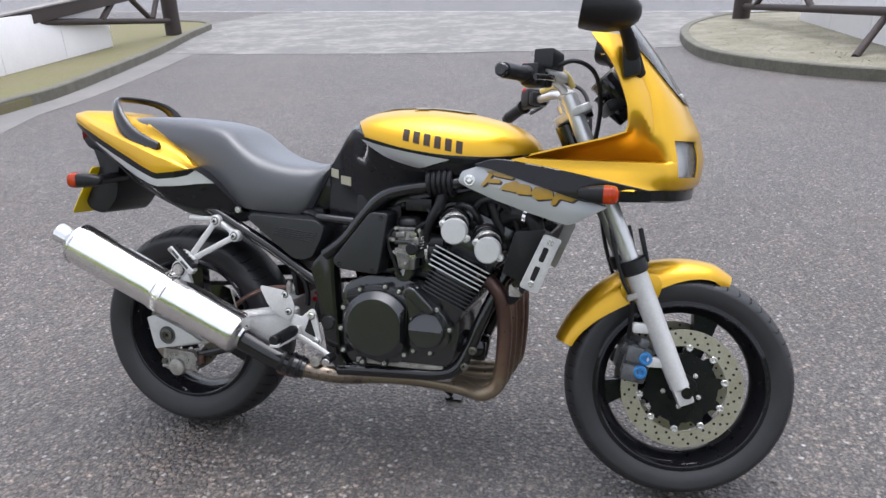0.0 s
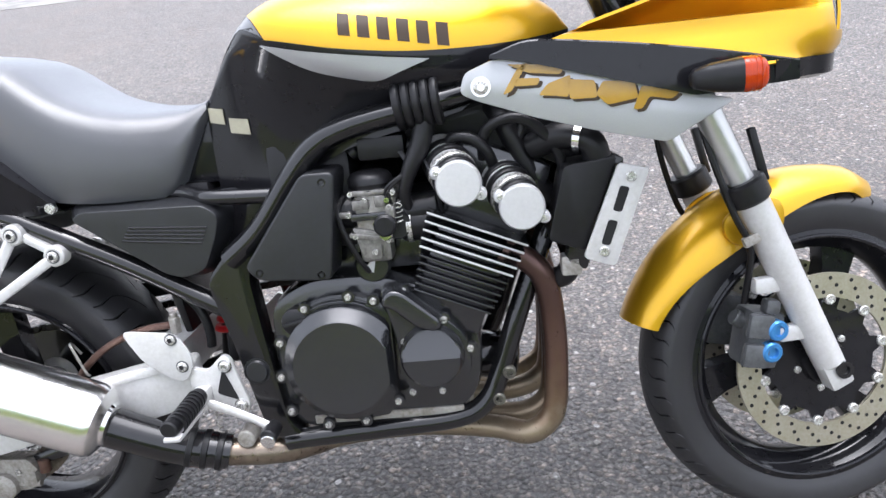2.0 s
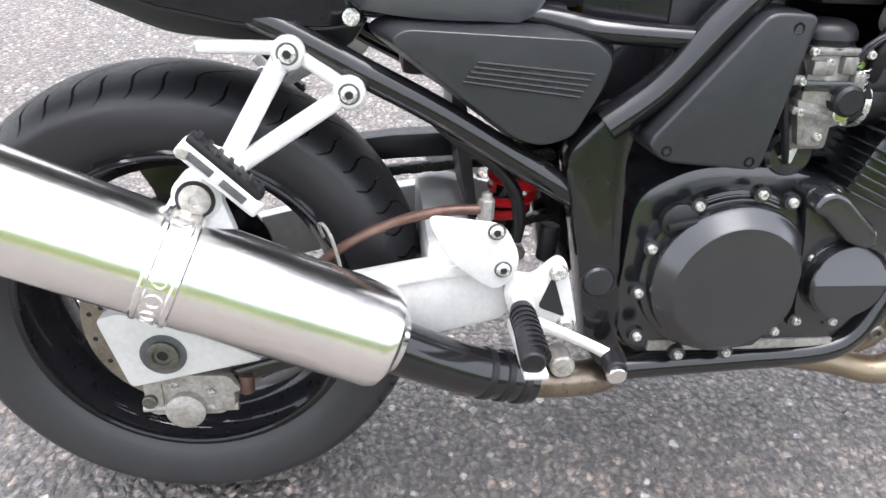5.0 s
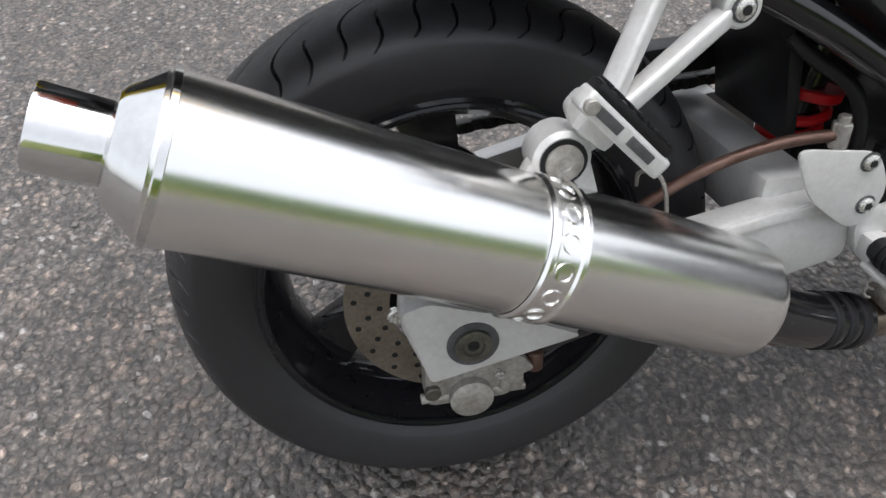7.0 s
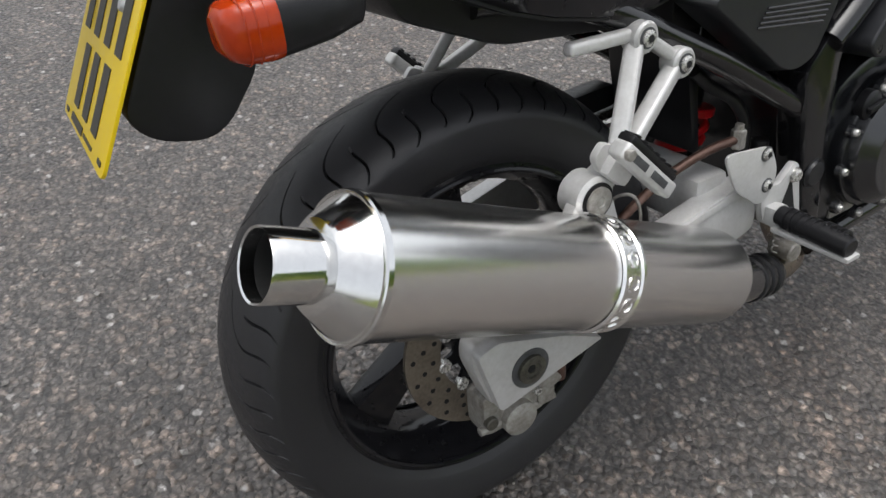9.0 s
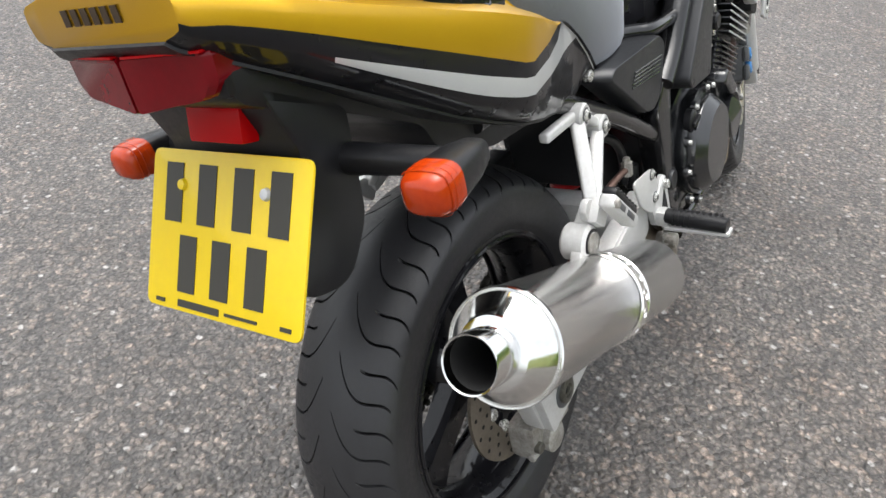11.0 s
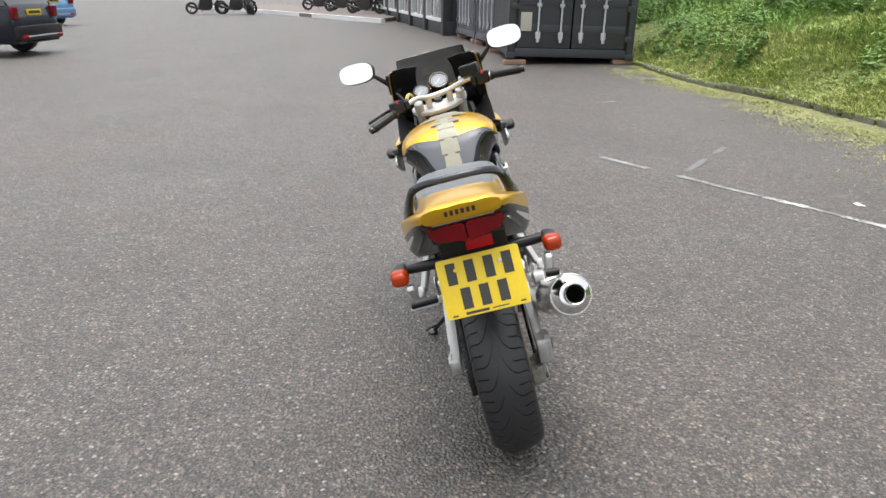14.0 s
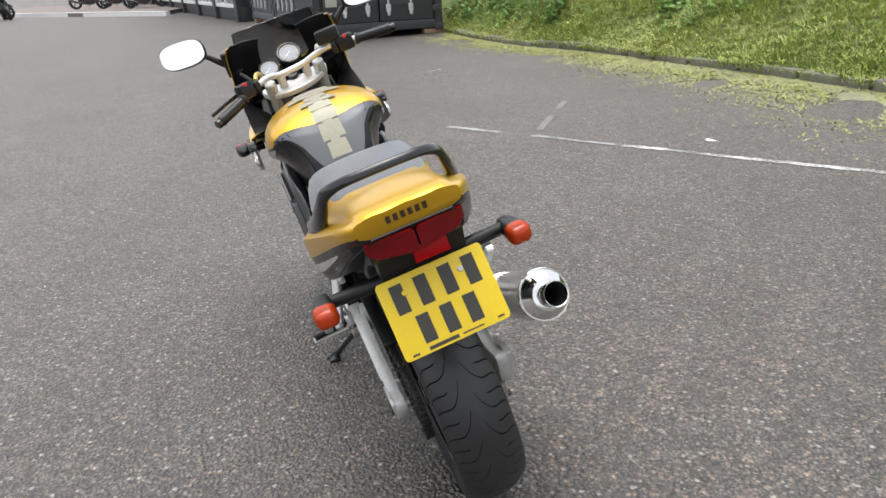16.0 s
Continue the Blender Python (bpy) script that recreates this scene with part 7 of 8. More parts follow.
# rider's plate, heel guard, pedal and pegs
def rear_set(s):
    outer = rounded([(0.396, 0.412), (0.424, 0.405), (0.452, 0.430), (0.463, 0.424), (0.484, 0.343), (0.477, 0.327), (0.461, 0.328), (0.428, 0.350), (0.404, 0.352), (0.392, 0.385)], 0.008)
    plate_ = part("footrest_bracket", prism(outer, s * 0.152, s * 0.163, 0.003), ALLOY, bike, "cast alloy footrest bracket")
    part("bracket_window", prism(rounded([(0.449, 0.408), (0.468, 0.352), (0.434, 0.366)], 0.006), s * 0.1632, s * 0.1640), HOLE, plate_)
    for x, z in ((0.454, 0.411), (0.469, 0.343)):
        part("washer", spin([(0, 0), (0, 0.011), (0.002, 0.011), (0.002, 0)], 20, Matrix.Translation((x, s * 0.163, z)) @ pose(0, 0, 0, -90 * s)), CHROME, plate_)
        bolt(plate_, (x, s * 0.165, z), (0, s, 0), 0.0085, 0.006)
    heel = part("heel_guard", prism(rounded([(0.299, 0.484), (0.388, 0.473), (0.409, 0.432), (0.400, 0.403), (0.380, 0.390), (0.328, 0.428)], 0.017), s * 0.164, s * 0.1685, 0.0018), ALLOY, plate_, "flat alloy heel guard")
    for x, z in ((0.379, 0.464), (0.389, 0.418)):
        socket_bolt(plate_, (x, s * 0.1685, z), s, 0.0078)
    peg = part("footpeg", rod((0.412, s * 0.178, 0.372), (0.405, s * 0.282, 0.368), 0.0135, 16), PLASTIC, plate_, "black rubber footpeg")
    for k in range(9):
        part("peg_rib", spin([(0, 0.0132), (0, 0.0155), (0.004, 0.0155), (0.004, 0.0132)], 16, along(Vector((0.411, s * (0.190 + 0.0095 * k), 0.3715 - 0.0004 * k)), (0.405, s * 0.40, 0.368)), True), PLASTIC, peg)
    part("peg_plate", box((0.409, s * 0.232, 0.354), (0.026, 0.108, 0.007), 0.003), ALLOY, peg)
    part("peg_hinge", box((0.414, s * 0.172, 0.368), (0.026, 0.022, 0.028), 0.006), ALLOY, peg)
    part("pedal", tube([(0.405, s * 0.176, 0.362), (0.450, s * 0.180, 0.346), (0.495, s * 0.184, 0.326), (0.520, s * 0.19, 0.314)], [0.009, 0.0075, 0.007, 0.008], 10, 4, 0.6), ALLOY, plate_, "alloy foot pedal")
    part("pedal_pad", rod((0.522, s * 0.180, 0.311), (0.521, s * 0.215, 0.309), 0.013, 14), PLASTIC, plate_)
    part("pedal_tip", rod((0.521, s * 0.212, 0.305), (0.521, s * 0.219, 0.304), 0.0115, 14), CHROME, plate_)
    part("pedal_spring", tube([(0.43 + 0.004 * math.cos(k * 1.3), s * (0.168 + 0.004 * math.sin(k * 1.3)), 0.30 + 0.0022 * k) for k in range(22)], 0.0014, 6, 2), ALLOY_OLD, plate_)
    part("pivot_boss", rod((0.47, s * 0.14, 0.288), (0.47, s * 0.176, 0.288), 0.015, 16), ALLOY_OLD, plate_)


mirrored(rear_set)


def pillion_hanger(s):
    """The Y-shaped alloy hanger that carries the passenger's peg and the muffler."""
    def bar(p, q, w, d):
        p, q = Vector(p), Vector(q)
        turn = (q - p).to_track_quat("X", "Y").to_matrix().to_4x4()
        return box((p + q) / 2, ((q - p).length, d, w), 0.0045, turn, 3)
    h = part("peg_hanger", bar((0.161, s * 0.151, 0.650), (0.103, s * 0.189, 0.548), 0.0195, 0.016), ALLOY, bike, "Y-shaped cast alloy hanger")
    part("hanger_arm", bar((0.222, s * 0.152, 0.611), (0.106, s * 0.190, 0.541), 0.0185, 0.016), ALLOY, h)
    part("hanger_top", join(bar((0.075, s * 0.146, 0.652), (0.166, s * 0.149, 0.652), 0.015, 0.013), bar((0.160, s * 0.150, 0.654), (0.226, s * 0.151, 0.611), 0.017, 0.013)), ALLOY, h)
    part("hanger_tab", prism(rounded([(0.070, 0.556), (0.082, 0.570), (0.104, 0.560), (0.100, 0.535), (0.078, 0.538)], 0.006), s * 0.184, s * 0.194, 0.002), ALLOY, h)
    for x, z in ((0.164, 0.649), (0.222, 0.611)):
        part("hanger_boss", rod((x, s * 0.140, z), (x, s * 0.164, z), 0.0165, 20), ALLOY, h)
        socket_bolt(h, (x, s * 0.164, z), s, 0.0085)
    tilt = Matrix.Rotation(radians(44), 4, "Y")
    knuckle = part("peg_knuckle", box((0.100, s * 0.196, 0.543), (0.036, 0.020, 0.036), 0.008, Matrix.Rotation(radians(40), 4, "Y")), ALLOY, h)
    peg = part("pillion_peg", box((0.104, s * 0.224, 0.546), (0.094, 0.022, 0.018), 0.005, tilt, 3), ALLOY, knuckle, "folded alloy passenger peg")
    for along_peg in (-0.022, 0.016):
        o = tilt @ Vector((along_peg, 0, 0)) + Vector((0.104, s * 0.2348, 0.546))
        part("peg_slot", box(o, (0.028, 0.002, 0.008), 0.0008, tilt), CALIPER, peg)
    part("peg_rubber", join(box((0.110, s * 0.224, 0.5565), (0.086, 0.020, 0.010), 0.004, tilt), *[box(tilt @ Vector((0.012 * k, 0, 0.0058)) + Vector((0.110, s * 0.224, 0.5565)), (0.005, 0.019, 0.003), 0.001, tilt) for k in (-3, -2, -1, 0, 1, 2, 3)]), PLASTIC, knuckle)
    part("peg_pin", rod((0.074, s * 0.232, 0.573), (0.074, s * 0.239, 0.573), 0.0060, 14), ALLOY_OLD, knuckle)
    if s < 0:
        lug = part("muffler_lug", rod((0.071, -0.162, 0.513), (0.071, -0.198, 0.513), 0.0245, 28, 0.004), ALLOY, h)
        part("lug_link", box((0.090, -0.182, 0.528), (0.055, 0.022, 0.030), 0.008, Matrix.Rotation(radians(-32), 4, "Y")), ALLOY, lug)
        part("lug_foot", prism(rounded([(0.046, 0.515), (0.092, 0.520), (0.108, 0.470), (0.034, 0.490)], 0.008), -0.180, -0.194, 0.003), ALLOY, lug)
        part("lug_rubber", spin([(0, 0), (0, 0.0195), (0.0015, 0.0195), (0.0015, 0)], 28, at_right(0.071, -0.198, 0.513)), PLASTIC, lug, "black rubber bush")
        part("lug_bolt", spin([(0.001, 0), (0.001, 0.0155), (0.004, 0.0155), (0.005, 0.0140), (0.0055, 0.0060), (0.0045, 0.0050), (0.0045, 0)], 28, at_right(0.071, -0.198, 0.513)), ALLOY_OLD, lug, "flat steel bolt head")


mirrored(pillion_hanger)

# ---- left-hand side: chain, sprocket and stand ----
sprocket = part("sprocket", spin([(-0.003, 0.04), (-0.003, 0.098), (0.003, 0.098), (0.003, 0.04)], 46, Matrix.Translation((0, 0.098, 0.312)) @ pose(0, 0, 0, -90), True), FRAME_BLACK, bike, "rear sprocket")
links = []
runs = [((0.0, 0.415), (0.50, 0.468)), ((0.0, 0.213), (0.50, 0.375))]
for (x0, z0), (x1, z1) in runs:
    a = math.atan2(z1 - z0, x1 - x0)
    for k in range(32):
        t = (k + 0.5) / 32
        turn = Matrix.Rotation(-a, 4, "Y")
        links.append(box((x0 + (x1 - x0) * t, 0.098, z0 + (z1 - z0) * t), (0.0185, 0.0175 if k % 2 else 0.0115, 0.0145), 0.003, turn))
        links.append(rod((x0 + (x1 - x0) * (t + 0.5 / 32), 0.088, z0 + (z1 - z0) * (t + 0.5 / 32)), (x0 + (x1 - x0) * (t + 0.5 / 32), 0.108, z0 + (z1 - z0) * (t + 0.5 / 32)), 0.0055, 8))
for k in range(21):
    a = math.pi / 2 + math.pi * (k + 0.5) / 21
    links.append(box((0.102 * math.cos(a), 0.098, 0.314 + 0.102 * math.sin(a)), (0.0145, 0.0175 if k % 2 else 0.0115, 0.0125), 0.003, Matrix.Rotation(-a, 4, "Y")))
    links.append(rod((0.104 * math.cos(a + 0.075), 0.086, 0.314 + 0.104 * math.sin(a + 0.075)), (0.104 * math.cos(a + 0.075), 0.110, 0.314 + 0.104 * math.sin(a + 0.075)), 0.006, 8))
CHAIN = worn(shader("oily_chain_steel", metal=0.5), (0.045, 0.042, 0.038), (0.012, 0.011, 0.010), 40, 200, (0.35, 0.5))
part("chain", join(*links), CHAIN, bike, "oily drive chain")
part("chain_guard", prism(rounded([(0.06, 0.452), (0.19, 0.488), (0.27, 0.500), (0.36, 0.505), (0.36, 0.472), (0.27, 0.466), (0.19, 0.458), (0.06, 0.440)], 0.008), 0.078, 0.116, 0.004), PLASTIC, bike)
stand = part("side_stand", tube([(0.60, 0.130, 0.235), (0.655, 0.180, 0.180), (0.715, 0.235, 0.115), (0.742, 0.258, 0.084)], [0.011, 0.010, 0.009, 0.009], 12, 4), FRAME_BLACK, bike, "black side stand, folded out")
part("stand_foot", box((0.750, 0.268, 0.0745), (0.055, 0.040, 0.008), 0.003, Matrix.Rotation(radians(LEAN_ANGLE), 4, "X")), FRAME_BLACK, stand)
part("stand_tang", tube([(0.715, 0.236, 0.118), (0.700, 0.268, 0.118), (0.680, 0.288, 0.120)], 0.0045, 8, 3), FRAME_BLACK, stand)
for z, y in ((0.42, 0.165), (0.36, 0.17)):
    part("left_case_cover", spin([(0, 0), (0, 0.085), (0.02, 0.082), (0.028, 0.06), (0.028, 0)], 32, Matrix.Translation((0.66 if z > 0.4 else 0.60, y - 0.02, z)) @ pose(0, 0, 0, -90)), ENGINE, engine)


# ---- things round the car park ----
DARKGREY = worn(shader("dark_grey_container_paint"), (0.045, 0.048, 0.054), (0.030, 0.032, 0.036), 1.5, 20, (0.4, 0.6))
MIDGREY = worn(shader("blue_grey_container_paint"), (0.10, 0.105, 0.125), (0.07, 0.075, 0.09), 1.5, 20, (0.4, 0.6))
GALV = worn(shader("galvanised_rod", metal=0.6), (0.62, 0.64, 0.66), (0.5, 0.51, 0.53), 5, 60, (0.35, 0.5))
BEIGE = shader("beige_placard", (0.42, 0.40, 0.33), 0.6)
WOOD = worn(shader("raw_timber_block"), (0.34, 0.22, 0.14), (0.22, 0.13, 0.09), 6, 50, (0.7, 0.9))
CARBLACK = worn(shader("blue_black_car_paint", coat=0.35, spec=0.25), (0.010, 0.013, 0.022), (0.008, 0.010, 0.017), 3, 40, (0.25, 0.35))
CARBLUE = worn(shader("light_blue_car_paint", coat=1.0, metal=0.3), (0.16, 0.33, 0.55), (0.14, 0.30, 0.50), 3, 40, (0.25, 0.35))
WINDOW = shader("dark_car_glass", (0.02, 0.023, 0.026), 0.05, coat=1.0)
PANE = shader("shop_glass", (0.10, 0.12, 0.12), 0.06, coat=1.0)
PAINTED_WHITE = worn(shader("white_window_paint"), (0.74, 0.74, 0.74), (0.66, 0.66, 0.66), 3, 30, (0.5, 0.7))
PLINTH = worn(shader("brown_paving"), (0.22, 0.18, 0.165), (0.15, 0.125, 0.115), 2, 20, (0.8, 0.95))
REDBIKE = shader("red_bike_paint", (0.45, 0.015, 0.02), 0.25, coat=1.0)


def container(m, paint, length, label, placard=False):
    """A steel box container on low blocks; its doors look along the local -y axis, x runs across them."""
    c = group("shipping_container", m, label=label, category="container", group="containers beside the car park")
    W, H = 2.438, 2.591
    def side(x0, y0, x1, y1):
        """A corrugated wall."""
        a, b = Vector((x0, y0, 0)), Vector((x1, y1, 0))
        d = (b - a).normalized()
        n, L = Vector((d.y, -d.x, 0)), (b - a).length
        steps = int(L / 0.07)
        rows = []
        for k in range(steps + 1):
            off = 0.0 if k % 4 in (0, 1) else -0.036
            p = a + d * (L * k / steps) + n * off
            rows.append([(p.x, p.y, 0.16), (p.x, p.y, H - 0.10)])
        part("wall_panel", thick(loft(rows), 0.004), paint, c)
    side(-W / 2 + 0.02, length - 0.1, -W / 2 + 0.02, 0.1)
    side(W / 2 - 0.02, 0.1, W / 2 - 0.02, length - 0.1)
    side(W / 2 - 0.1, length - 0.02, -W / 2 + 0.1, length - 0.02)
    part("roof", box((0, length / 2, H - 0.03), (W - 0.04, length - 0.04, 0.05), 0.01), paint, c)
    part("floor_pan", box((0, length / 2, 0.15), (W - 0.06, length - 0.06, 0.06), 0.01), paint, c)
    for x in (-W / 2 + 0.07, W / 2 - 0.07):
        for y in (0.07, length - 0.07):
            part("corner_post", box((x, y, H / 2), (0.13, 0.13, H - 0.24), 0.012), paint, c)
            for z in (0.06, H - 0.06):
                part("corner_casting", box((x, y, z), (0.165, 0.165, 0.12), 0.012), paint, c)
        part("bottom_rail", box((x, length / 2, 0.09), (0.08, length - 0.3, 0.14), 0.01), paint, c)
    part("door_sill", box((0, 0.05, 0.12), (W - 0.3, 0.10, 0.16), 0.01), paint, c)
    part("door_header", box((0, 0.05, H - 0.08), (W - 0.3, 0.10, 0.12), 0.01), paint, c)
    for s in (-1, 1):
        cx = s * 0.545
        door = part("door", box((cx, 0.045, 1.28), (1.06, 0.05, 2.14), 0.008), paint, c)
        for z in (0.55, 1.05, 1.55, 2.05):
            part("door_rib", box((cx, 0.016, z), (0.98, 0.014, 0.16), 0.006), paint, door)
        part("door_gasket", box((cx + s * 0.5, 0.012, 1.28), (0.03, 0.012, 2.14), 0.004), FRAME_BLACK, door)
        for x in ((-0.65, -0.22) if s < 0 else (0.17, 0.60)):
            rod_ = part("lock_rod", rod((x, -0.030, 0.34), (x, -0.030, 2.44), 0.019, 12), GALV, door, "galvanised lock rod")
            for z in (0.44, 0.98, 1.75, 2.34):
                part("rod_bracket", box((x, -0.018, z), (0.09, 0.04, 0.13 if z < 0.5 else 0.06), 0.008), GALV, rod_)
            part("rod_cam", box((x, -0.03, 0.36), (0.055, 0.05, 0.10), 0.010), GALV, rod_)
            part("lock_handle", box((x - 0.14, -0.055, 1.12), (0.42, 0.014, 0.035), 0.005), GALV, rod_)
        for z in (0.4, 0.95, 1.6, 2.15):
            part("hinge", box((s * (W / 2 - 0.12), 0.0, z), (0.14, 0.05, 0.10), 0.008), paint, door)
    if placard:
        part("placard", box((-0.88, 0.006, 0.68), (0.21, 0.006, 0.34), 0.002), BEIGE, c, "beige placard")
    return c


# doors of the near box look towards -x; those of the row beyond it look towards +y
container(pose(11.86, -2.86, 0.09, 0, 1.2, -91.5), DARKGREY, 3.0, "dark grey steel container with galvanised lock rods", True)
container(pose(15.85, -1.72, 0.10, 0, 0, 186.5), MIDGREY, 2.99, "blue-grey steel container with galvanised lock rods")
container(pose(18.42, -1.42, 0.10, 0, 0, 186.5), MIDGREY, 2.99, "blue-grey steel container with galvanised lock rods")
for x, y in ((11.95, -1.80), (11.95, -3.92), (14.6, -1.85), (14.6, -3.9)):
    b = tagged(part("timber_block", box((0, 0, 0.045), (0.20, 0.42, 0.085), 0.008), WOOD), label="rough timber block under the container's corner", category="block", group="blocks under the container")
    b.location = (x, y, 0.003)
for x, y in ((14.8, -1.85), (16.9, -1.65), (17.4, -1.6), (19.4, -1.4), (14.5, -4.5), (16.6, -4.4), (17.1, -4.3), (19.1, -4.1)):
    b = tagged(part("timber_block", box((0, 0, 0.05), (0.30, 0.20, 0.096), 0.008), WOOD), label="rough timber block under a container", category="block", group="blocks under the container")
    b.location = (x, y, 0.003)


def car(m, paint, label, tall):
    """A parked car; the rear bumper at the origin, x across, the nose along +y."""
    c = group("parked_car", m, label=label, category="car", group="parked cars")
    L, W, H = 4.4, 1.80, tall
    prof = [(0.02, 0.42, 0.55), (0.0, 0.60, 0.82), (0.06, 0.95, 0.88), (0.12, 1.02, 0.90), (L * 0.5, 0.98, 0.90), (L * 0.78, 0.92, 0.88), (L * 0.96, 0.78, 0.80), (L, 0.55, 0.70)]
    rings = []
    for y, top, w in prof:
        w *= 1.0
        rings.append([(-w * 0.93, y, 0.26), (-w, y, 0.40), (-w, y, top - 0.14), (-w * 0.95, y, top - 0.02), (-w * 0.6, y, top + 0.01), (w * 0.6, y, top + 0.01), (w * 0.95, y, top - 0.02), (w, y, top - 0.14), (w, y, 0.40), (w * 0.93, y, 0.26)])
    body = part("body", loft(rings, closed=True, caps=True), paint, c)
    cab = []
    for y, zt, w in ((0.10, 1.00, 0.84), (0.32, H - 0.08, 0.66), (0.8, H, 0.66), (1.9, H, 0.66), (2.4, H - 0.10, 0.64), (3.25, 0.98, 0.78)):
        cab.append([(-0.86, y, 0.94), (-w, y, zt - 0.03), (-w * 0.85, y, zt), (w * 0.85, y, zt), (w, y, zt - 0.03), (0.86, y, 0.94)])
    part("cabin", loft(cab, closed=True, caps=True), WINDOW, c, "dark glazed cabin")
    part("roof", box((0, 1.3, H + 0.004), (1.22, 1.5, 0.03), 0.012), paint, c)
    bumper = part("bumper", box((0, 0.02, 0.46), (1.68, 0.20, 0.30), 0.06), paint if tall < 1.5 else PLASTIC, c)
    part("bumper_strip", box((0, -0.085, 0.40), (1.50, 0.02, 0.03), 0.006), GALV, bumper)
    for s in (-1, 1):
        part("rear_lamp", box((s * 0.74, 0.03, 0.86), (0.20, 0.10, 0.24), 0.03), REDLENS, c, "red rear lamp")
        part("rear_reflector", box((s * 0.66, -0.085, 0.40), (0.22, 0.02, 0.06), 0.01), REFLEX, bumper)
        for y in (0.85, L - 0.85):
            wm = Matrix.Translation((s * 0.80, y, 0.33)) @ pose(0, 0, 0, 0, 90 * s)
            w_ = part("wheel", spin([(-0.10, 0.20), (-0.10, 0.30), (-0.07, 0.33), (0.07, 0.33), (0.10, 0.30), (0.10, 0.22), (0.08, 0.20)], 40, wm), RUBBER, c)
            part("rim", spin([(0.07, 0.215), (0.098, 0.215), (0.095, 0.195), (0.06, 0.19)], 40, wm), GALV, w_)
            part("hub", spin([(0.03, 0.19), (0.05, 0.05), (0.085, 0.045), (0.085, 0)], 24, wm), HOLE, w_)
            for k in range(10):
                a = 2 * math.pi * k / 10
                part("spoke", moved(box((0.115, 0, 0.080), (0.17, 0.026, 0.02), 0.006), wm @ Matrix.Rotation(a, 4, "Z")), GALV, w_)
    part("plate", box((0, 0.036, 0.86), (0.52, 0.030, 0.115), 0.004), PLATE, c, "yellow rear plate")
    part("plate_bar", box((0, 0.0205, 0.86), (0.42, 0.003, 0.06)), PLATE_INK, c)
    return c


car(pose(14.04, 7.98, 0.003, 0, 0, -4), CARBLACK, "black estate car with silver alloy wheels", 1.62)
car(pose(25.2, 12.55, 0.003, 0, 0, -24), CARBLUE, "light blue hatchback parked behind the black car", 1.45)
car(pose(33.0, 17.5, 0.003, 0, 0, 20), CARBLACK, "dark car parked at the far side", 1.45)


def far_bike(m, paint, label):
    """A parked motorcycle far off: front along +x."""
    b = group("parked_motorcycle", m, label=label, category="motorcycle", group="parked motorcycles")
    for x in (0, 1.42):
        w = part("wheel", spin([(-0.06, 0.22), (-0.07, 0.26), (-0.04, 0.30), (0.04, 0.30), (0.07, 0.26), (0.06, 0.22)], 32, at_right(x, 0, 0.30), True), RUBBER, b)
        part("rim", spin([(-0.05, 0.22), (-0.05, 0.19), (0.05, 0.19), (0.05, 0.22)], 32, at_right(x, 0, 0.30), True), FRAME_BLACK, w)
        for k in range(3):
            part("spoke", moved(box((0.10, 0, 0), (0.20, 0.035, 0.03), 0.006), at_right(x, 0, 0.30) @ Matrix.Rotation(2.1 * k, 4, "Z")), FRAME_BLACK, w)
    part("engine", prism(rounded([(0.30, 0.34), (0.45, 0.22), (0.88, 0.20), (1.04, 0.45), (1.0, 0.78), (0.42, 0.78)], 0.05), -0.20, 0.20, 0.03), ENGINE, b)
    part("tank", loft([[(x, w * math.cos(a), 0.78 + h * math.sin(a)) for a in (math.pi * k / 8 for k in range(9))] for x, w, h in ((0.48, 0.08, 0.04), (0.6, 0.15, 0.16), (0.8, 0.17, 0.19), (0.98, 0.12, 0.14), (1.05, 0.05, 0.05))], caps=True), paint, b)
    part("seat", prism(rounded([(-0.1, 0.86), (0.2, 0.80), (0.5, 0.80), (0.5, 0.72), (0.0, 0.76)], 0.03), -0.12, 0.12, 0.03), PLASTIC, b)
    part("tail", prism(rounded([(-0.28, 0.90), (-0.05, 0.86), (0.10, 0.74), (-0.2, 0.80)], 0.02), -0.09, 0.09, 0.02), paint, b)
    part("exhaust", tube([(0.92, -0.12, 0.50), (0.98, -0.14, 0.35), (0.8, -0.15, 0.24), (0.4, -0.17, 0.28), (-0.15, -0.19, 0.44)], [0.025, 0.025, 0.03, 0.05, 0.055], 12, 4), ENGINE, b)
    for s in (-1, 1):
        part("fork", rod((1.42, s * 0.10, 0.30), (1.14, s * 0.10, 0.98), 0.025, 10), FRAME_BLACK, b)
    part("handlebar", tube([(1.02, -0.36, 1.02), (1.10, -0.15, 1.05), (1.10, 0.15, 1.05), (1.02, 0.36, 1.02)], 0.014, 8, 4), FRAME_BLACK, b)
    part("headlamp", spin([(0, 0), (0, 0.06), (0.08, 0.09), (0.10, 0.085), (0.10, 0)], 20, along((1.16, 0, 0.88), (1.4, 0, 0.86))), FRAME_BLACK, b)
    part("mudguard", tube([(1.42 + 0.33 * math.cos(a), 0, 0.30 + 0.33 * math.sin(a)) for a in (radians(d) for d in (160, 130, 100, 70, 45))], 0.05, 8, 3, 0.3), paint, b)
    part("stand", rod((0.5, 0.14, 0.30), (0.52, 0.30, 0.02), 0.012, 8), FRAME_BLACK, b)
    return b


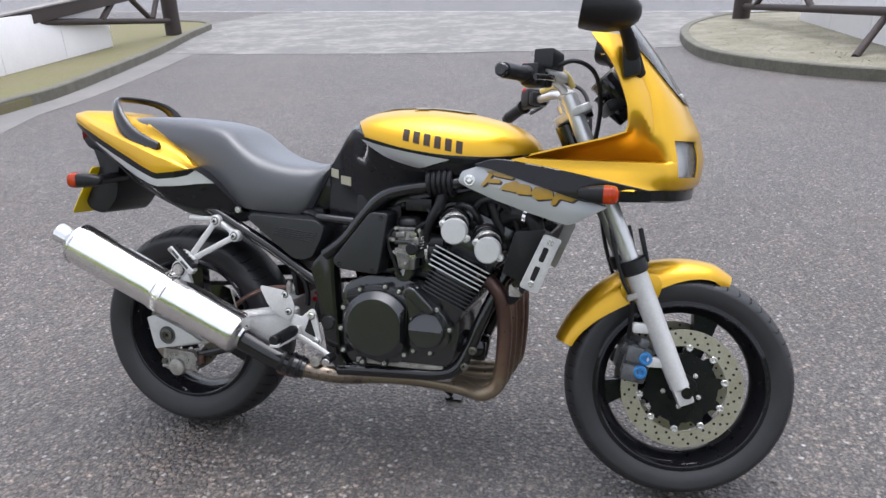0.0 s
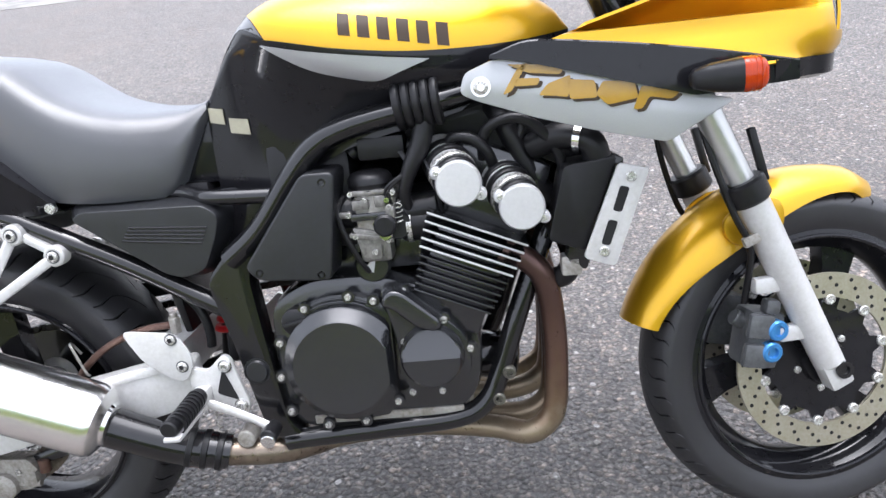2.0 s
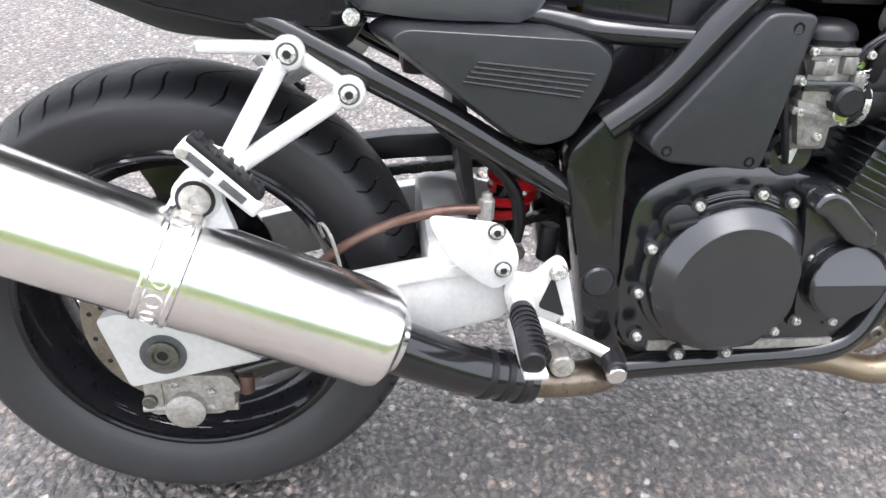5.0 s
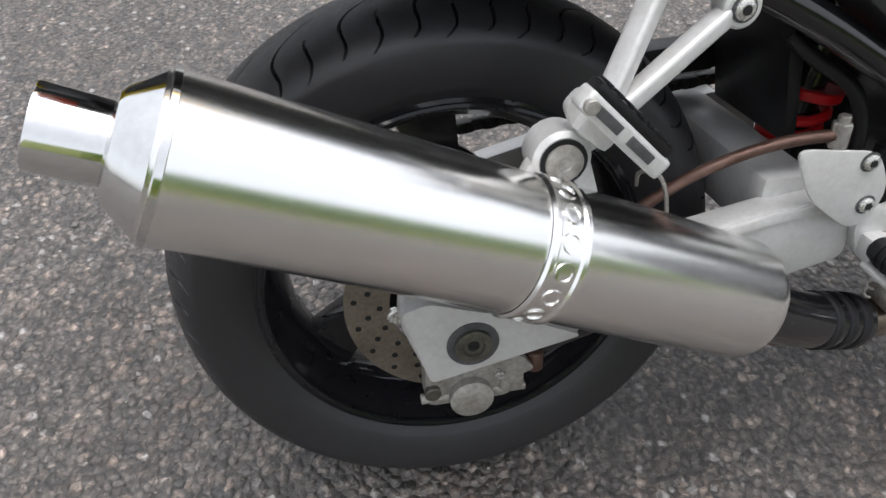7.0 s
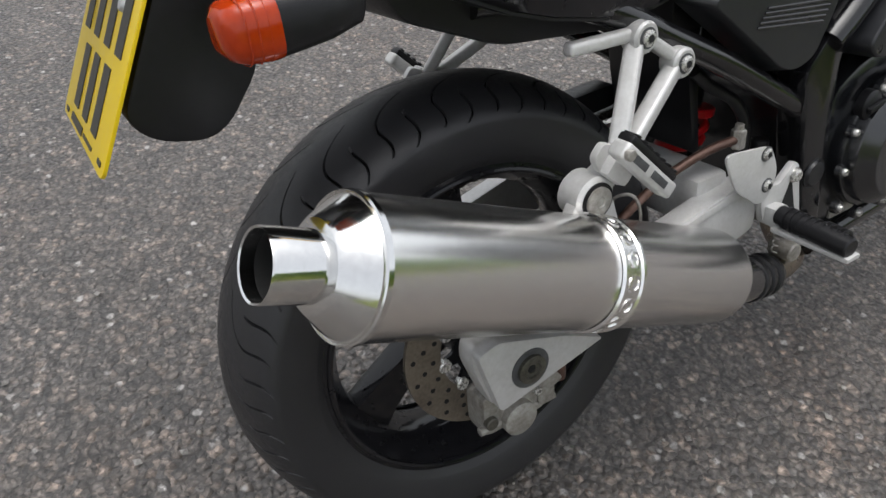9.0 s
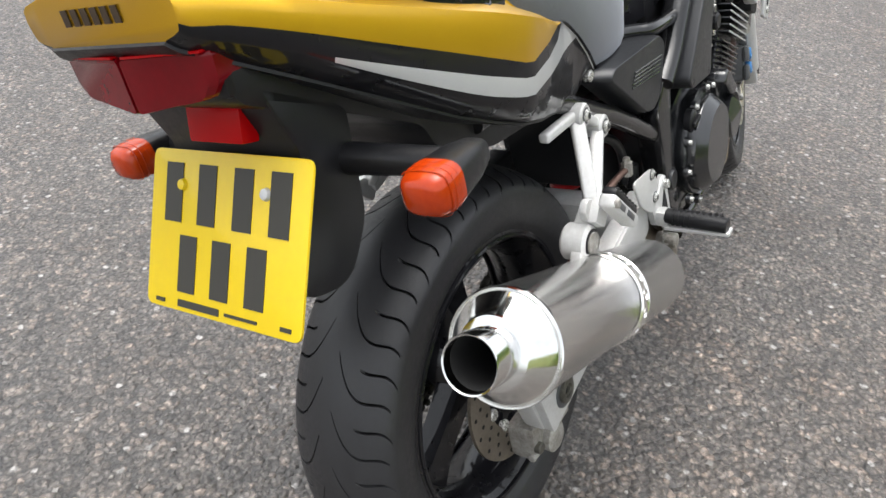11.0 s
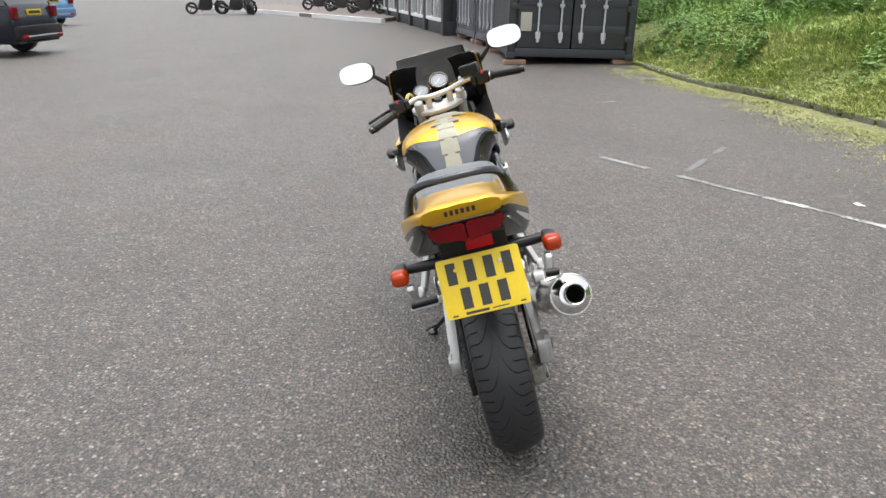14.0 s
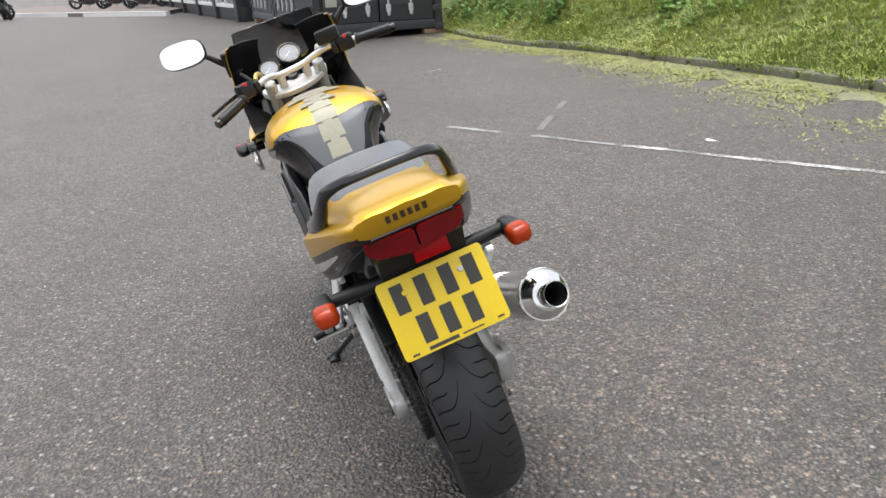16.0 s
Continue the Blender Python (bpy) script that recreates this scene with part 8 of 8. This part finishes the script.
for x, y, z, turn, paint, label in ((36.6, 10.9, 0.003, -70, CARBLACK, "black motorcycle parked on the asphalt"), (36.9, 9.4, 0.003, -82, CARBLACK, "black motorcycle parked on the asphalt"), (37.3, 8.2, 0.003, 200, CARBLACK, "black motorcycle parked by the plinth"),
                                    (38.8, 5.3, 0.153, -100, CARBLACK, "dark motorcycle parked on the paved plinth"), (36.6, 3.9, 0.153, -108, REDBIKE, "dark red motorcycle parked on the paved plinth"), (34.2, 2.6, 0.153, -112, CARBLACK, "dark motorcycle parked on the paved plinth")):
    far_bike(pose(x, y, z, 8, 0, turn), paint, label)

plinth = sheet("plinth", [(27.9, 1.28), (38.3, 7.64), (46, 12.3), (52, 9.0), (33, -0.6)], 0.0, PLINTH, "raised brown paving in front of the shop", 0.15, category="pavement")
ribbon("plinth_edge", [(27.6, 1.10), (33.1, 4.46), (38.3, 7.64), (46.1, 12.4)], 0.0, -0.18, 0.0, 0.17, PAINTED_WHITE, "white painted edge of the paving", "kerb")

# shop front: dark piers, white frames and glass
shop = group("shop", pose(20.2, -1.05, 0, 0, 0, 9.0), label="low shop with dark piers, white frames and wide panes", category="building")
part("wall", box((14.0, -3.0, 1.7), (28.0, 5.6, 3.4), 0.02), DARKGREY, shop)
part("base", box((14.0, -0.10, 0.20), (28.0, 0.24, 0.40), 0.02), DARKGREY, shop)
for k in range(10):
    x = 0.2 + 2.9 * k
    part("pier", box((x, -0.05, 1.7), (0.34, 0.36, 3.4), 0.02), DARKGREY, shop)
    if k < 9:
        win = part("window", box((x + 1.45, 0.012, 1.75), (2.44, 0.05, 2.6), 0.01), PANE, shop, "wide shop pane")
        for fx in (-1.24, 0.0, 1.24):
            part("window_frame", box((x + 1.45 + fx, 0.05, 1.75), (0.10 if fx else 0.05, 0.08, 2.7), 0.01), PAINTED_WHITE, win)
        for fz in (0.42, 3.08):
            part("window_frame", box((x + 1.45, 0.05, fz), (2.58, 0.08, 0.10), 0.01), PAINTED_WHITE, win)
part("roof", box((14.0, -2.8, 3.48), (28.8, 6.4, 0.16), 0.02), DARKGREY, shop)

# painted lines on the car park, kerb stones at the bank and litter
def strip(name, a, b, w, label, material=None, z=0.004):
    a, b = Vector((*a, 0)), Vector((*b, 0))
    d = (b - a).normalized()
    n = Vector((-d.y, d.x, 0)) * w / 2
    rnd = random.Random(int(abs(a.x) * 100))
    rows = []
    steps = int((b - a).length / 0.04)
    for k in range(steps + 1):
        p = a + (b - a) * k / steps
        left = 1.0 if material is None or math.sin(k * 0.31) + math.sin(k * 0.13 + 1) > -0.5 else 0.12  # worn away in places
        rows.append([(*(p + n * left * rnd.uniform(0.7, 1.1)).to_2d(), z), (*(p - n * left * rnd.uniform(0.7, 1.1)).to_2d(), z)])
    return tagged(part(name, loft(rows), material or WHITE_LINE), label=label, category="marking", kind="structure")


FADED = worn(shader("faded_white_paint"), (0.215, 0.21, 0.206), (0.11, 0.107, 0.104), 7, 40, (0.75, 0.9))
MIDPAINT = worn(shader("half_worn_white_paint"), (0.34, 0.332, 0.328), (0.12, 0.116, 0.112), 5, 45, (0.7, 0.9), low=0.40, high=0.60)
strip("bay_line_1", (5.22, -0.68), (4.70, -0.99), 0.05, "faded white bay line", FADED)
strip("bay_line_2", (4.06, -1.34), (3.25, -1.86), 0.075, "half-worn white bay line", MIDPAINT)
strip("bay_line_3", (3.25, -1.86), (2.74, -2.18), 0.06, "half-worn white bay line", MIDPAINT)
strip("bay_line_4", (2.74, -2.18), (2.49, -2.36), 0.075, "white bay line on the asphalt")
strip("bay_line_5", (2.49, -2.36), (2.28, -2.48), 0.045, "half-worn white bay line", MIDPAINT)
strip("bay_line_6", (2.28, -2.48), (0.4, -3.72), 0.065, "worn white bay line on the asphalt")
strip("bay_line_7", (3.49, -1.90), (4.70, -2.87), 0.07, "faded white bay line", FADED)
strip("bay_line_8", (7.13, -2.13), (7.22, -2.40), 0.05, "short dab of white paint")

stone_mat = worn(shader("grey_kerb_stone"), (0.185, 0.178, 0.150), (0.095, 0.095, 0.065), 4, 30, (0.8, 0.95), 0.4, 60)
rnd = random.Random(11)
x = 11.2
while x > -3:
    w = rnd.uniform(0.5, 0.95)
    m = Matrix.Translation((x - w / 2, bank_y(x - w / 2) + 0.0, 0.026 + rnd.uniform(-0.025, 0.02))) @ Matrix.Rotation(math.atan2(bank_y(x) - bank_y(x - w), w) + rnd.uniform(-0.05, 0.05), 4, "Z")
    s = tagged(part("kerb_stone", box((0, 0, 0), (w - 0.03, 0.15, 0.13), 0.03), stone_mat), label="grey weathered kerb stone at the foot of the bank", category="stone", group="kerb stones along the bank")
    s.matrix_world = m
    x -= w

PEBBLE = worn(shader("pale_pebbles"), (0.34, 0.325, 0.305), (0.16, 0.15, 0.14), 40, 200, (0.7, 0.9))
rnd = random.Random(5)
verts, faces = [], []
for n in range(1700):
    x, y = rnd.uniform(-2.2, 2.6), rnd.uniform(-1.4, 1.9)
    r = 0.0016 + 0.0075 * rnd.random() ** 5
    i = len(verts)
    q = [rnd.uniform(0.7, 1.3) for _ in range(6)]
    t = rnd.uniform(0, 6.28)
    c, s = math.cos(t), math.sin(t)
    for (a, b, d), k in zip(((1, 0, 0), (0, 1, 0), (-1, 0, 0), (0, -1, 0), (0, 0, 0.7), (0, 0, -0.3)), q):
        verts.append((x + r * k * (a * c - b * s), y + r * k * (a * s + b * c), 0.001 + r * 0.4 + r * d * k))
    for k in range(4):
        faces += [(i + k, i + (k + 1) % 4, i + 4), (i + (k + 1) % 4, i + k, i + 5)]
me = bpy.data.meshes.new("pebbles")
me.from_pydata(verts, [], faces)
me.materials.append(PEBBLE)
tagged(new("pebbles", me), label="loose pale grit on the asphalt", category="gravel", kind="stuff")
scrap = tagged(part("paper_scrap", loft([[(0, 0, 0.004), (0.09, 0.02, 0.010)], [(0.03, 0.06, 0.006), (0.05, 0.07, 0.012)]]), PAINTED_WHITE), label="white scrap of paper on the asphalt", category="litter")
scrap.location = (2.48, -2.78, 0.0)
